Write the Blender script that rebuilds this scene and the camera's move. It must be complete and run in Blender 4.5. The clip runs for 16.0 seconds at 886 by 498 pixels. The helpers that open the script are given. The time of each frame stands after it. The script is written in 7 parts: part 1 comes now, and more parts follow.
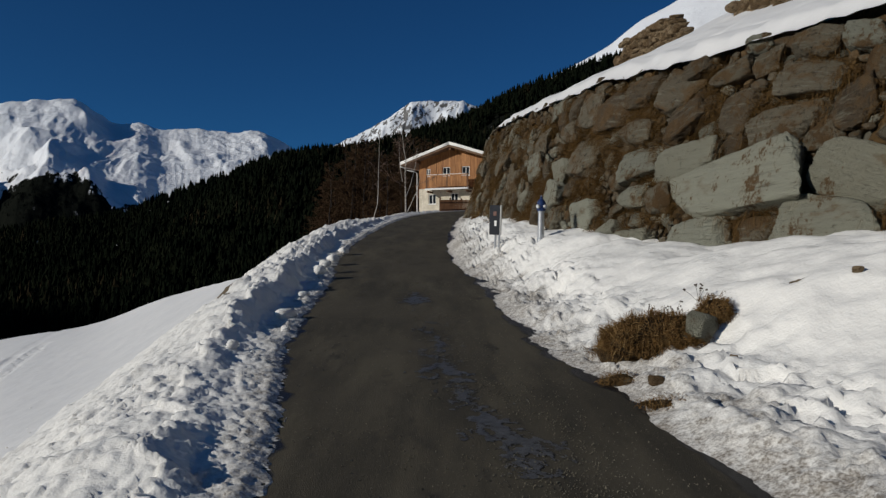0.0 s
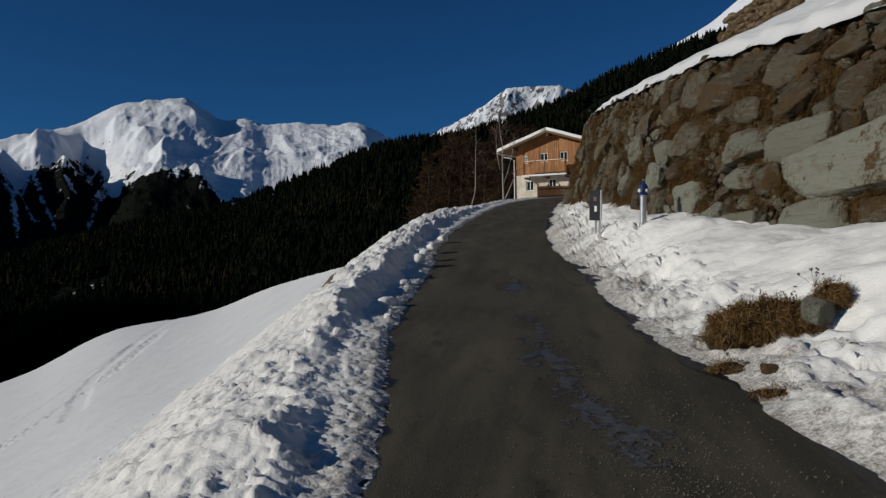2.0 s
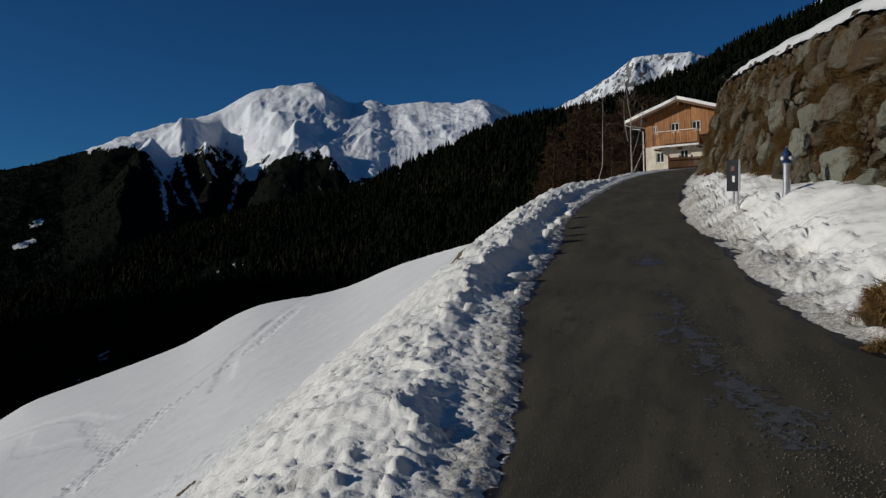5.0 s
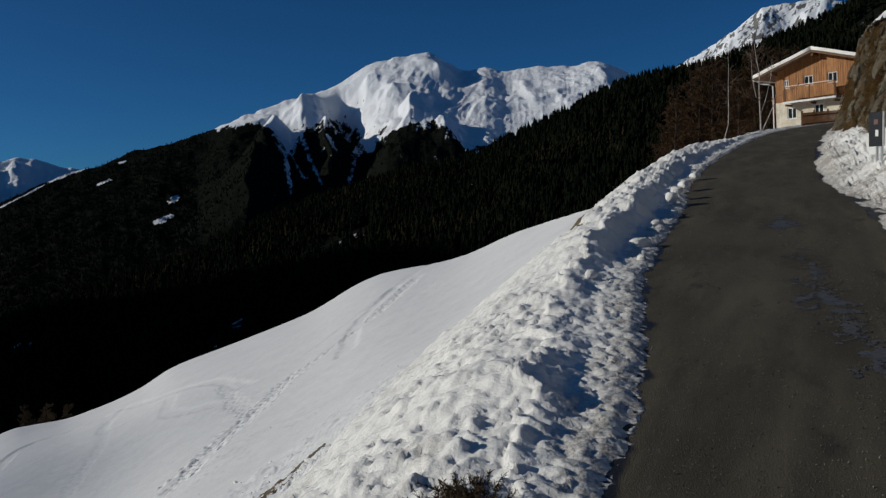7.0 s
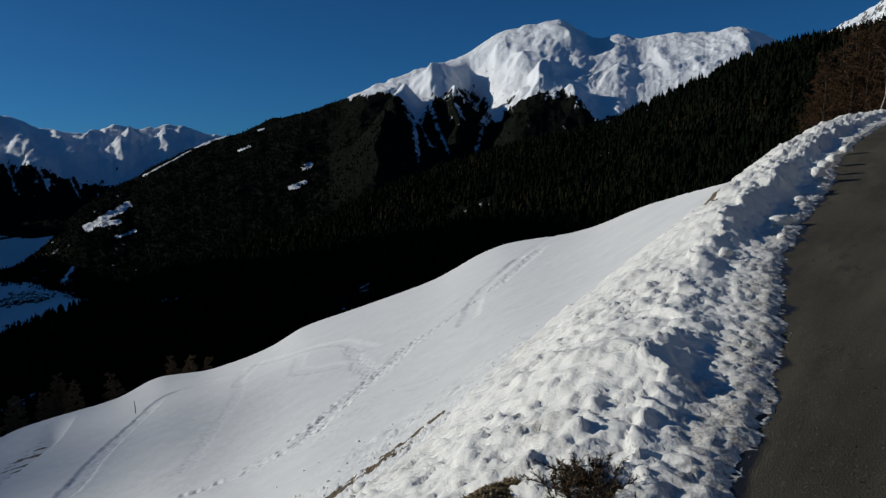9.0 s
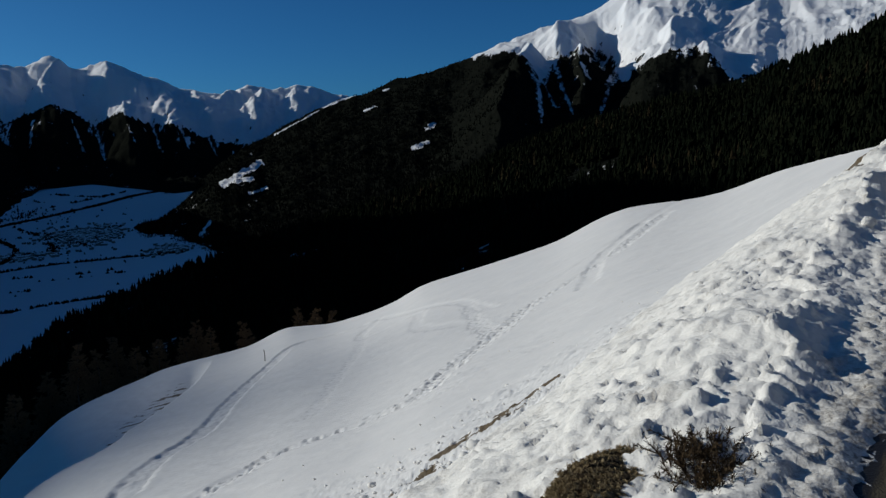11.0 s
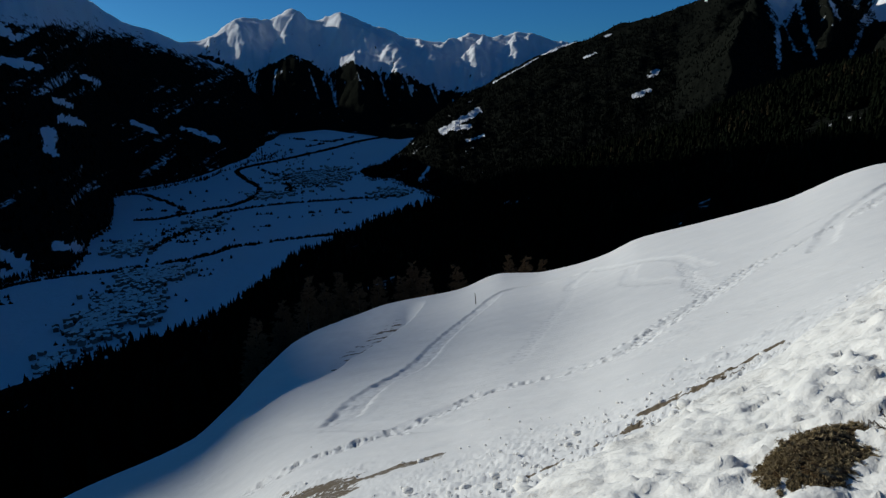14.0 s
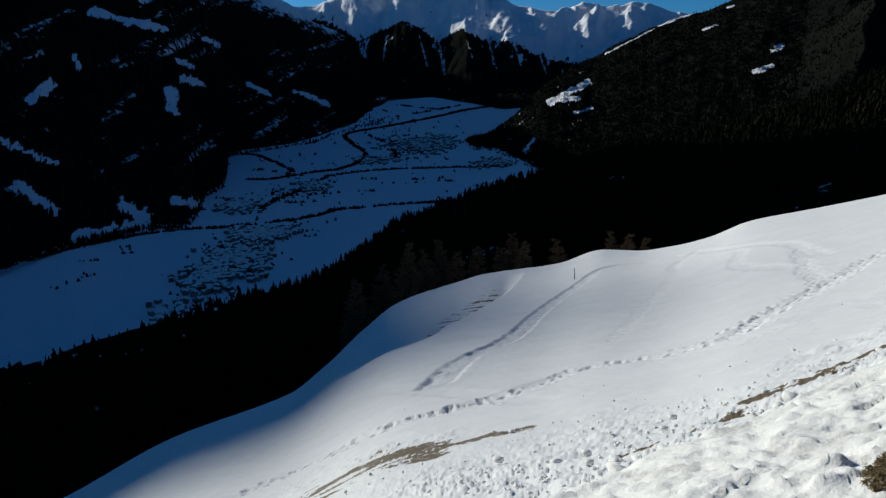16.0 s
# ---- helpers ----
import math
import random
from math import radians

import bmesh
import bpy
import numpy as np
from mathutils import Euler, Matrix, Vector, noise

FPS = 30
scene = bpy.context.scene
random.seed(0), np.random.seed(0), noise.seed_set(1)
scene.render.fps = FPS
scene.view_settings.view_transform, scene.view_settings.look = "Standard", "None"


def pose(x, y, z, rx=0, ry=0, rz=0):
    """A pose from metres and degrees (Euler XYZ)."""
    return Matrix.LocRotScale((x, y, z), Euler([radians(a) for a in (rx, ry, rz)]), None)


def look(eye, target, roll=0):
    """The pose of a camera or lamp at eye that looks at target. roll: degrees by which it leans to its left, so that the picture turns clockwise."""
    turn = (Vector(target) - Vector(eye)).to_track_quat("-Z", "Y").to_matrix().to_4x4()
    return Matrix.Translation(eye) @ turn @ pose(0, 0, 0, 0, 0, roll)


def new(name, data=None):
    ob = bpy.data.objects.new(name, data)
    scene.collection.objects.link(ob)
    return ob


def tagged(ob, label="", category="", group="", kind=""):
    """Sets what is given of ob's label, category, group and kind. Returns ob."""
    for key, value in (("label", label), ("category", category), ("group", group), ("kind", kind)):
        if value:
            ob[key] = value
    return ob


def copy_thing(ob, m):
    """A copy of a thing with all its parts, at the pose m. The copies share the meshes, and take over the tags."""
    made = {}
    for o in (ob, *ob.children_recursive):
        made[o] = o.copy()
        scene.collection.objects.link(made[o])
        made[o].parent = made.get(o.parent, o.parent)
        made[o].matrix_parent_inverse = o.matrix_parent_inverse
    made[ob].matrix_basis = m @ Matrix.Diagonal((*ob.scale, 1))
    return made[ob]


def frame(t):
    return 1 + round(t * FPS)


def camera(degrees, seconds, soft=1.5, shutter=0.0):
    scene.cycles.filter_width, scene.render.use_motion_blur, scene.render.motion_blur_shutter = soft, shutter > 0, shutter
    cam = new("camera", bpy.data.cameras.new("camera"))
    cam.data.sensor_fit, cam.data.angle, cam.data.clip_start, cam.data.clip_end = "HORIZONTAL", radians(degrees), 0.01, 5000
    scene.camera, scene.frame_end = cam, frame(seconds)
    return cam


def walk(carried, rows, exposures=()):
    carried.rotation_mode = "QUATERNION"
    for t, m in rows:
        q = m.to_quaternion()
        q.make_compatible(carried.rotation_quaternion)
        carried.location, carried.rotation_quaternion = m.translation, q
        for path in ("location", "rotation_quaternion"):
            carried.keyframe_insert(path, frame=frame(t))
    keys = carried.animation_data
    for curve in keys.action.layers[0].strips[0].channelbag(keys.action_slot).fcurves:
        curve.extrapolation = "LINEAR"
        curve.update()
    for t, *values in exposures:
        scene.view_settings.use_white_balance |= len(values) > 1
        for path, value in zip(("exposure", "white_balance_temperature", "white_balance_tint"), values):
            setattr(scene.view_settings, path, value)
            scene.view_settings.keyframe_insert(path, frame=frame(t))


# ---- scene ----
EYE_Z = 1.65
cam = camera(58.6, 16.0, soft=1.35)
# seconds, x, y, z, yaw, pitch, roll: a slow turn to the left on one spot
PATH = (
    (0, 0.000, 0.000, 1.650, 0.00, 0.00, 0.00),
    (0.5, -0.013, 0.004, 1.648, 1.68, -0.25, 0.19),
    (1, -0.022, 0.002, 1.652, 3.60, -0.58, 0.43),
    (1.5, -0.023, -0.004, 1.651, 5.38, -0.82, 0.66),
    (2, -0.027, -0.011, 1.649, 7.09, -0.85, 0.89),
    (2.5, -0.037, -0.015, 1.647, 8.49, -0.91, 1.07),
    (3, -0.049, -0.003, 1.645, 9.94, -1.03, 1.34),
    (3.5, -0.063, 0.009, 1.644, 11.45, -1.23, 1.54),
    (4, -0.081, 0.019, 1.639, 12.99, -1.55, 1.58),
    (6.5, -0.111, 0.044, 1.632, 22.14, -3.77, 3.15),
    (7, -0.132, 0.065, 1.634, 24.55, -4.27, 3.49),
    (7.5, -0.156, 0.081, 1.625, 26.37, -4.51, 3.22),
    (8, -0.179, 0.096, 1.619, 27.99, -4.98, 3.03),
    (8.5, -0.198, 0.104, 1.625, 29.97, -5.53, 2.74),
    (9, -0.169, 0.144, 1.640, 33.68, -5.96, 2.63),
    (9.2, -0.154, 0.161, 1.644, 34.81, -5.88, 2.69),
    (11.5, -0.169, 0.162, 1.640, 45.02, -8.91, 2.39),
    (12, -0.172, 0.156, 1.635, 47.99, -8.79, 2.60),
    (12.5, -0.171, 0.148, 1.632, 50.32, -9.31, 2.64),
    (13, -0.171, 0.139, 1.640, 52.71, -10.19, 2.42),
    (13.5, -0.168, 0.127, 1.640, 55.37, -10.91, 2.57),
    (14, -0.164, 0.116, 1.644, 57.98, -11.44, 2.34),
    (14.5, -0.163, 0.103, 1.654, 60.33, -11.95, 2.15),
    (15, -0.156, 0.092, 1.651, 61.86, -12.47, 1.95),
    (15.5, -0.159, 0.078, 1.657, 63.44, -12.93, 1.47),
    (16, -0.155, 0.078, 1.662, 65.69, -13.37, 0.98),
)
walk(cam, [(t, pose(x, y, z, 90 + pitch, roll, yaw)) for t, x, y, z, yaw, pitch, roll in PATH],
     exposures=((0.0, -0.20, 6380, 10), (3.5, -0.33, 6370, 10), (7.0, -0.23, 6330, 9), (9.0, -0.07, 6250, 8), (12.5, -0.06, 6200, 7), (14.5, 0.12, 6160, 6), (16.0, 0.30, 6180, 6)))

# ---- light: a low winter sun from the left, deep blue sky ----
SUN_AZ, SUN_EL = 114.0, 21.0      # degrees to the left of the first view, above the horizon
world = bpy.data.worlds.new("sky")
scene.world = world
world.use_nodes = True
wn = world.node_tree.nodes
sky = wn.new("ShaderNodeTexSky")
sky.sky_type, sky.sun_disc = "NISHITA", False
sky.sun_elevation, sky.sun_rotation = radians(SUN_EL), radians(-SUN_AZ)
sky.altitude, sky.air_density, sky.dust_density, sky.ozone_density = 2500.0, 0.75, 5.0, 6.0
tint = wn.new("ShaderNodeMix")
tint.data_type, tint.blend_type = "RGBA", "MULTIPLY"
tint.inputs[0].default_value, tint.inputs[7].default_value = 1.0, (0.26, 0.65, 0.81, 1.0)   # deep winter blue
wn["Background"].inputs["Strength"].default_value = 0.064
world.node_tree.links.new(sky.outputs[0], tint.inputs[6])
world.node_tree.links.new(tint.outputs[2], wn["Background"].inputs["Color"])
sun = new("sun", bpy.data.lights.new("sun", "SUN"))
sun.data.energy, sun.data.angle, sun.data.color = 3.2, radians(0.53), (1.0, 0.952, 0.862)
sun.matrix_world = look((-100 * math.sin(radians(SUN_AZ)), 100 * math.cos(radians(SUN_AZ)), 100 * math.tan(radians(SUN_EL))), (0, 0, 0))


# ---- small tools ----
def lattice(ix, iy, iz, seed):
    """A random number in -1..1 for each whole-numbered place."""
    h = (ix * 374761393 + iy * 668265263 + iz * 2147483647 + seed * 974711) & 0xFFFFFFFF
    h = ((h ^ (h >> 13)) * 1274126177) & 0xFFFFFFFF
    h = ((h ^ (h >> 16)) * 2246822519) & 0xFFFFFFFF
    return ((h ^ (h >> 15)) & 0xFFFF) / 32767.5 - 1.0


def grain(x, y, z=0.0, seed=0):
    """Smooth noise in -1..1, for whole arrays."""
    x, y, z = np.broadcast_arrays(np.asarray(x, float), np.asarray(y, float), np.asarray(z, float))
    fx, fy, fz = np.floor(x), np.floor(y), np.floor(z)
    ix, iy, iz = fx.astype(np.int64), fy.astype(np.int64), fz.astype(np.int64)
    u, v, w = x - fx, y - fy, z - fz
    u, v, w = (a * a * a * (a * (a * 6 - 15) + 10) for a in (u, v, w))
    flat = not np.any(w)
    out = 0.0
    for k in ((0,) if flat else (0, 1)):
        a = lattice(ix, iy, iz + k, seed) * (1 - u) + lattice(ix + 1, iy, iz + k, seed) * u
        b = lattice(ix, iy + 1, iz + k, seed) * (1 - u) + lattice(ix + 1, iy + 1, iz + k, seed) * u
        c = a * (1 - v) + b * v
        out = out + c * (1.0 if flat else (w if k else 1 - w))
    return out


def fbm(x, y, z=0.0, seed=0, octaves=4, gain=0.5):
    out, amp, total = 0.0, 1.0, 0.0
    for k in range(octaves):
        out = out + amp * grain(x * 2.03 ** k + 7.7 * k, y * 2.03 ** k - 3.1 * k, z * 2.03 ** k if np.any(z) else 0.0, seed + k)
        total += amp
        amp *= gain
    return out / total


def ridged(x, y, seed=0, octaves=5, gain=0.5):
    out, amp, total = 0.0, 1.0, 0.0
    for k in range(octaves):
        out = out + amp * (1 - np.abs(grain(x * 2.07 ** k + 5.3 * k, y * 2.07 ** k + 1.7 * k, 0.0, seed + k)) * 2)
        total += amp
        amp *= gain
    return out / total


def step(a, b, x):
    t = np.clip((x - a) / (b - a), 0, 1)
    return t * t * (3 - 2 * t)


def spline(points, n):
    """n points on a smooth curve through the given ones, about evenly spread."""
    p = np.array(points, float)
    q = np.vstack([2 * p[0] - p[1], p, 2 * p[-1] - p[-2]])
    out = []
    for i in range(len(p) - 1):
        a, b, c, d = q[i:i + 4]
        t = np.linspace(0, 1, 40, endpoint=False)[:, None]
        out.append(0.5 * (2 * b + (c - a) * t + (2 * a - 5 * b + 4 * c - d) * t ** 2 + (3 * b - 3 * c + d - a) * t ** 3))
    out = np.vstack(out + [p[-1:]])
    s = np.concatenate([[0], np.cumsum(np.linalg.norm(np.diff(out, axis=0), axis=1))])
    return s, out


def along(curve, s):
    """Places at the lengths s on a curve from spline()."""
    return np.stack([np.interp(s, curve[0], curve[1][:, k]) for k in range(curve[1].shape[1])], -1)


def mesh_of(name, verts, faces, material, smooth=True, **values):
    """A mesh object from arrays; values: numbers for each vertex that the material reads."""
    verts, faces = np.asarray(verts, np.float32).reshape(-1, 3), np.asarray(faces, np.int32)
    n = faces.shape[1]
    me = bpy.data.meshes.new(name)
    me.vertices.add(len(verts))
    me.vertices.foreach_set("co", verts.ravel())
    me.loops.add(faces.size)
    me.loops.foreach_set("vertex_index", faces.ravel())
    me.polygons.add(len(faces))
    me.polygons.foreach_set("loop_start", np.arange(0, faces.size, n, dtype=np.int32))
    me.polygons.foreach_set("use_smooth", np.full(len(faces), smooth))
    for key, value in values.items():
        me.attributes.new(key, "FLOAT", "POINT").data.foreach_set("value", np.asarray(value, np.float32).ravel())
    me.update(calc_edges=True)
    me.validate()
    if material:
        me.materials.append(material)
    return new(name, me)


def sheet(name, X, Y, Z, material, **values):
    """A grid of points as one smooth sheet, facing up."""
    r, c = X.shape
    i = np.arange(r * c).reshape(r, c)
    f = np.stack([i[:-1, :-1], i[1:, :-1], i[1:, 1:], i[:-1, 1:]], -1).reshape(-1, 4)
    (ax, ay), (bx, by), (dx, dy) = ((X.flat[k], Y.flat[k]) for k in (0, c, 1))
    if (bx - ax) * (dy - ay) - (by - ay) * (dx - ax) < 0:
        f = f[:, ::-1]
    return mesh_of(name, np.stack([X, Y, Z], -1), f, material, **values)


def joined(parts):
    """(verts, faces) of many (verts, faces) with faces of one size."""
    vs, fs, k = [], [], 0
    for v, f in parts:
        vs.append(v)
        fs.append(np.asarray(f) + k)
        k += len(v)
    return np.vstack(vs), np.vstack(fs)


def part(name, bm, material, parent=None, label="", smooth=False):
    me = bpy.data.meshes.new(name)
    bm.to_mesh(me)
    bm.free()
    if smooth:
        me.polygons.foreach_set("use_smooth", np.full(len(me.polygons), True))
    me.materials.append(material)
    ob = new(name, me)
    if parent:
        ob.parent = parent
    if label:
        ob["label"] = label
    return ob


def box(x0, x1, y0, y1, z0, z1, bevel=0.0, bm=None):
    bm = bm or bmesh.new()
    made = bmesh.ops.create_cube(bm, size=1.0, matrix=Matrix.Translation(((x0 + x1) / 2, (y0 + y1) / 2, (z0 + z1) / 2)) @ Matrix.Diagonal((x1 - x0, y1 - y0, z1 - z0, 1)))
    if bevel:
        edges = list({e for v in made["verts"] for e in v.link_edges})
        bmesh.ops.bevel(bm, geom=edges, offset=bevel, segments=2, affect="EDGES")
    return bm


def tube(points, radii, sides=8, bm=None):
    """A tapered, closed tube through points."""
    bm = bm or bmesh.new()
    rings = []
    pts = [Vector(p) for p in points]
    for i, p in enumerate(pts):
        way = (pts[min(i + 1, len(pts) - 1)] - pts[max(i - 1, 0)]).normalized()
        side = way.orthogonal().normalized()
        up = way.cross(side)
        rings.append([bm.verts.new(p + float(radii[i]) * (math.cos(a) * side + math.sin(a) * up)) for a in (2 * math.pi * k / sides for k in range(sides))])
    for a, b in zip(rings, rings[1:]):
        for k in range(sides):
            bm.faces.new((a[k], a[(k + 1) % sides], b[(k + 1) % sides], b[k]))
    bm.faces.new(rings[0][::-1])
    bm.faces.new(rings[-1])
    return bm


def lathe(profile, sides=20, bm=None):
    """A turned solid from (radius, height) pairs."""
    bm = bm or bmesh.new()
    rings = [[bm.verts.new((r * math.cos(2 * math.pi * k / sides), r * math.sin(2 * math.pi * k / sides), z)) for k in range(sides)] for r, z in profile]
    for a, b in zip(rings, rings[1:]):
        for k in range(sides):
            bm.faces.new((a[k], a[(k + 1) % sides], b[(k + 1) % sides], b[k]))
    bm.faces.new(rings[0][::-1])
    bm.faces.new(rings[-1])
    return bm


# ---- materials ----
class Nodes:
    """A material's node tree, with short ways to add to it."""

    def __init__(self, name):
        self.mat = bpy.data.materials.new(name)
        self.mat.use_nodes = True
        self.tree = self.mat.node_tree
        self.bsdf = self.tree.nodes["Principled BSDF"]
        self.coords = self.add("ShaderNodeTexCoord").outputs["Object"]

    def add(self, kind, **inputs):
        node = self.tree.nodes.new(kind)
        for key, value in inputs.items():
            self.put(node.inputs[key.replace("_", " ")], value)
        return node

    def put(self, socket, value):
        if isinstance(value, bpy.types.NodeSocket):
            self.tree.links.new(value, socket)
        else:
            socket.default_value = value

    def noise(self, scale, detail=4.0, rough=0.55, stretch=None):
        vec = self.coords
        if stretch:
            m = self.add("ShaderNodeMapping", Vector=vec)
            m.inputs["Scale"].default_value = stretch
            vec = m.outputs[0]
        return self.add("ShaderNodeTexNoise", Vector=vec, Scale=scale, Detail=detail, Roughness=rough).outputs["Fac"]

    def ramp(self, fac, a, b):
        node = self.add("ShaderNodeMapRange", Value=fac)
        node.interpolation_type = "SMOOTHSTEP"
        node.inputs["From Min"].default_value, node.inputs["From Max"].default_value = a, b
        return node.outputs[0]

    def mix(self, fac, a, b):
        node = self.add("ShaderNodeMix")
        node.data_type = "RGBA"
        self.put(node.inputs[0], fac)
        for s, v in ((node.inputs[6], a), (node.inputs[7], b)):
            self.put(s, (*v, 1.0) if isinstance(v, tuple) and len(v) == 3 else v)
        return node.outputs[2]

    def math(self, op, a, b=0.0):
        node = self.add("ShaderNodeMath")
        node.operation = op
        self.put(node.inputs[0], a)
        self.put(node.inputs[1], b)
        return node.outputs[0]

    def value(self, name):
        node = self.add("ShaderNodeAttribute")
        node.attribute_name = name
        return node.outputs["Fac"]

    def bump(self, height, strength, distance):
        node = self.add("ShaderNodeBump", Height=height, Strength=strength, Distance=distance)
        if self.bsdf.inputs["Normal"].is_linked:
            self.put(node.inputs["Normal"], self.bsdf.inputs["Normal"].links[0].from_socket)
        self.put(self.bsdf.inputs["Normal"], node.outputs[0])

    def done(self, colour, rough, metal=0.0, specular=0.5):
        self.put(self.bsdf.inputs["Base Color"], (*colour, 1.0) if isinstance(colour, tuple) else colour)
        self.put(self.bsdf.inputs["Roughness"], rough)
        self.put(self.bsdf.inputs["Metallic"], metal)
        self.put(self.bsdf.inputs["Specular IOR Level"], specular)
        return self.mat


def plain(name, c1, c2, scale=4.0, rough=0.7, bump=0.0, metal=0.0, stretch=None, specular=0.4):
    """Two tones of one colour, mottled at two scales, with fine relief."""
    n = Nodes(name)
    a, b = n.noise(scale, 5.0, 0.6, stretch), n.noise(scale * 7.3, 3.0, 0.6, stretch)
    f = n.math("ADD", n.math("MULTIPLY", a, 0.65), n.math("MULTIPLY", b, 0.35))
    if bump:
        n.bump(b, 0.6, bump)
    return n.done(n.mix(n.ramp(f, 0.35, 0.65), c1, c2), rough, metal, specular)


def snow_material(name, relief, size, white=1.0, cream=0.0):
    """Clean to trodden snow; the value dirt browns it, wet darkens it."""
    n = Nodes(name)
    big, mid, fine = n.noise(0.35, 3.0), n.noise(size, 5.0, 0.6), n.noise(size * 9.0, 3.0, 0.6)
    n.bump(mid, 0.5, relief)
    n.bump(fine, 0.3, relief * 0.16)
    clean = n.mix(n.ramp(big, 0.3, 0.7), ((0.85 + 0.4 * cream) * white, 0.845 * white, (0.83 - cream) * white), ((0.89 + 0.4 * cream) * white, 0.88 * white, (0.86 - cream) * white))
    d = n.math("ADD", n.value("dirt"), n.math("MULTIPLY", n.math("SUBTRACT", n.noise(9.0, 7.0, 0.8), 0.5), n.math("MULTIPLY", n.value("dirt"), 3.4)))
    col = n.mix(n.ramp(d, 0.1, 0.75), clean, n.mix(n.ramp(fine, 0.35, 0.65), (0.53, 0.49, 0.43), (0.22, 0.19, 0.155)))
    bare = n.ramp(n.math("ADD", n.value("bare"), n.math("MULTIPLY", n.math("SUBTRACT", n.noise(7.0, 5.0, 0.75), 0.5), 1.3)), 0.45, 0.60)
    col = n.mix(bare, col, n.mix(fine, (0.07, 0.050, 0.028), (0.20, 0.15, 0.085)))
    return n.done(col, 0.62, 0.0, 0.3)


SNOW = snow_material("snow", 0.07, 4.0, 1.0, 0.035)
FIELD_SNOW = snow_material("field_snow", 0.03, 2.6, 0.885)


def asphalt_material():
    n = Nodes("asphalt")
    big, track, fine = n.noise(0.5, 4.0), n.noise(1.6, 5.0, 0.65, (1.0, 0.18, 1.0)), n.noise(55.0, 3.0, 0.7)
    pits = n.add("ShaderNodeTexVoronoi", Vector=n.coords, Scale=95.0).outputs["Distance"]
    n.bump(pits, 0.5, 0.006)
    n.bump(fine, 0.4, 0.004)
    col = n.mix(n.ramp(track, 0.35, 0.7), (0.046, 0.039, 0.026), (0.102, 0.086, 0.056))
    col = n.mix(n.ramp(big, 0.45, 0.75), col, (0.076, 0.064, 0.043))
    col = n.mix(n.ramp(fine, 0.58, 0.72), col, (0.165, 0.143, 0.105))
    gravel = n.add("ShaderNodeTexVoronoi", Vector=n.coords, Scale=38.0).outputs["Distance"]
    strewn = n.math("MULTIPLY", n.ramp(gravel, 0.24, 0.14), n.ramp(n.noise(1.1, 5.0, 0.65, (1.0, 0.35, 1.0)), 0.50, 0.68))
    col = n.mix(strewn, col, (0.17, 0.145, 0.095))
    col = n.mix(n.ramp(n.noise(2.6, 6.0, 0.7, (1.0, 0.4, 1.0)), 0.56, 0.70), col, (0.042, 0.036, 0.026))
    wet = n.ramp(n.value("dirt"), 0.3, 0.9)
    return n.done(n.mix(wet, col, (0.018, 0.016, 0.014)), n.math("SUBTRACT", 0.85, n.math("MULTIPLY", wet, 0.45)), 0.0, 0.25)


ASPHALT = asphalt_material()


def mountain_material():
    """Far slopes: woods, rock and snow, shared out by the values of the sheet."""
    n = Nodes("mountain_side")
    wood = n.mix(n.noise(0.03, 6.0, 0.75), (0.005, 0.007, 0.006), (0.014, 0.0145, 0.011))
    rock = n.mix(n.noise(0.012, 6.0, 0.75), (0.10, 0.095, 0.09), (0.24, 0.225, 0.21))
    white = n.mix(n.noise(0.004, 4.0), (0.83, 0.84, 0.86), (0.89, 0.89, 0.89))
    soft = n.math("MULTIPLY", n.math("SUBTRACT", n.noise(0.035, 7.0, 0.78), 0.5), 1.25)
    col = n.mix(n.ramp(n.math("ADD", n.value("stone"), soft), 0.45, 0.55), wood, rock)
    col = n.mix(n.ramp(n.math("ADD", n.value("snow"), soft), 0.44, 0.56), col, white)
    n.bump(n.noise(0.03, 7.0, 0.75), 0.7, 7.0)
    return n.done(col, 0.95, 0.0, 0.0)


MOUNTAIN = mountain_material()


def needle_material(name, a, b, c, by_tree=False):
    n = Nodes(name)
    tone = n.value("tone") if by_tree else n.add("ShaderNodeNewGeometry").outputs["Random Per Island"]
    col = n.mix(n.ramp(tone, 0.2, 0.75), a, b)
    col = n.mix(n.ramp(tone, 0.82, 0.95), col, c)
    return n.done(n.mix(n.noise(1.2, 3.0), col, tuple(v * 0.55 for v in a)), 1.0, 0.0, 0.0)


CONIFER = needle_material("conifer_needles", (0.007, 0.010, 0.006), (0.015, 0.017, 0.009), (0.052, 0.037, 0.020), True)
# darker copy for far woods: the slopes' shade is put into the needle colour
SHADE_TONED_CONIFER = needle_material("shade_toned_conifer_needles", (0.004, 0.006, 0.005), (0.009, 0.011, 0.008), (0.016, 0.014, 0.010), True)
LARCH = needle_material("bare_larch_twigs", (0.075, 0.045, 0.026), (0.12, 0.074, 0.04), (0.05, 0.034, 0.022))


# lighter copy of the larch twigs: sunlight is put into the colour
SUN_TONED_LARCH = needle_material("sun_toned_larch_twigs", (0.16, 0.105, 0.058), (0.25, 0.17, 0.095), (0.10, 0.075, 0.045))


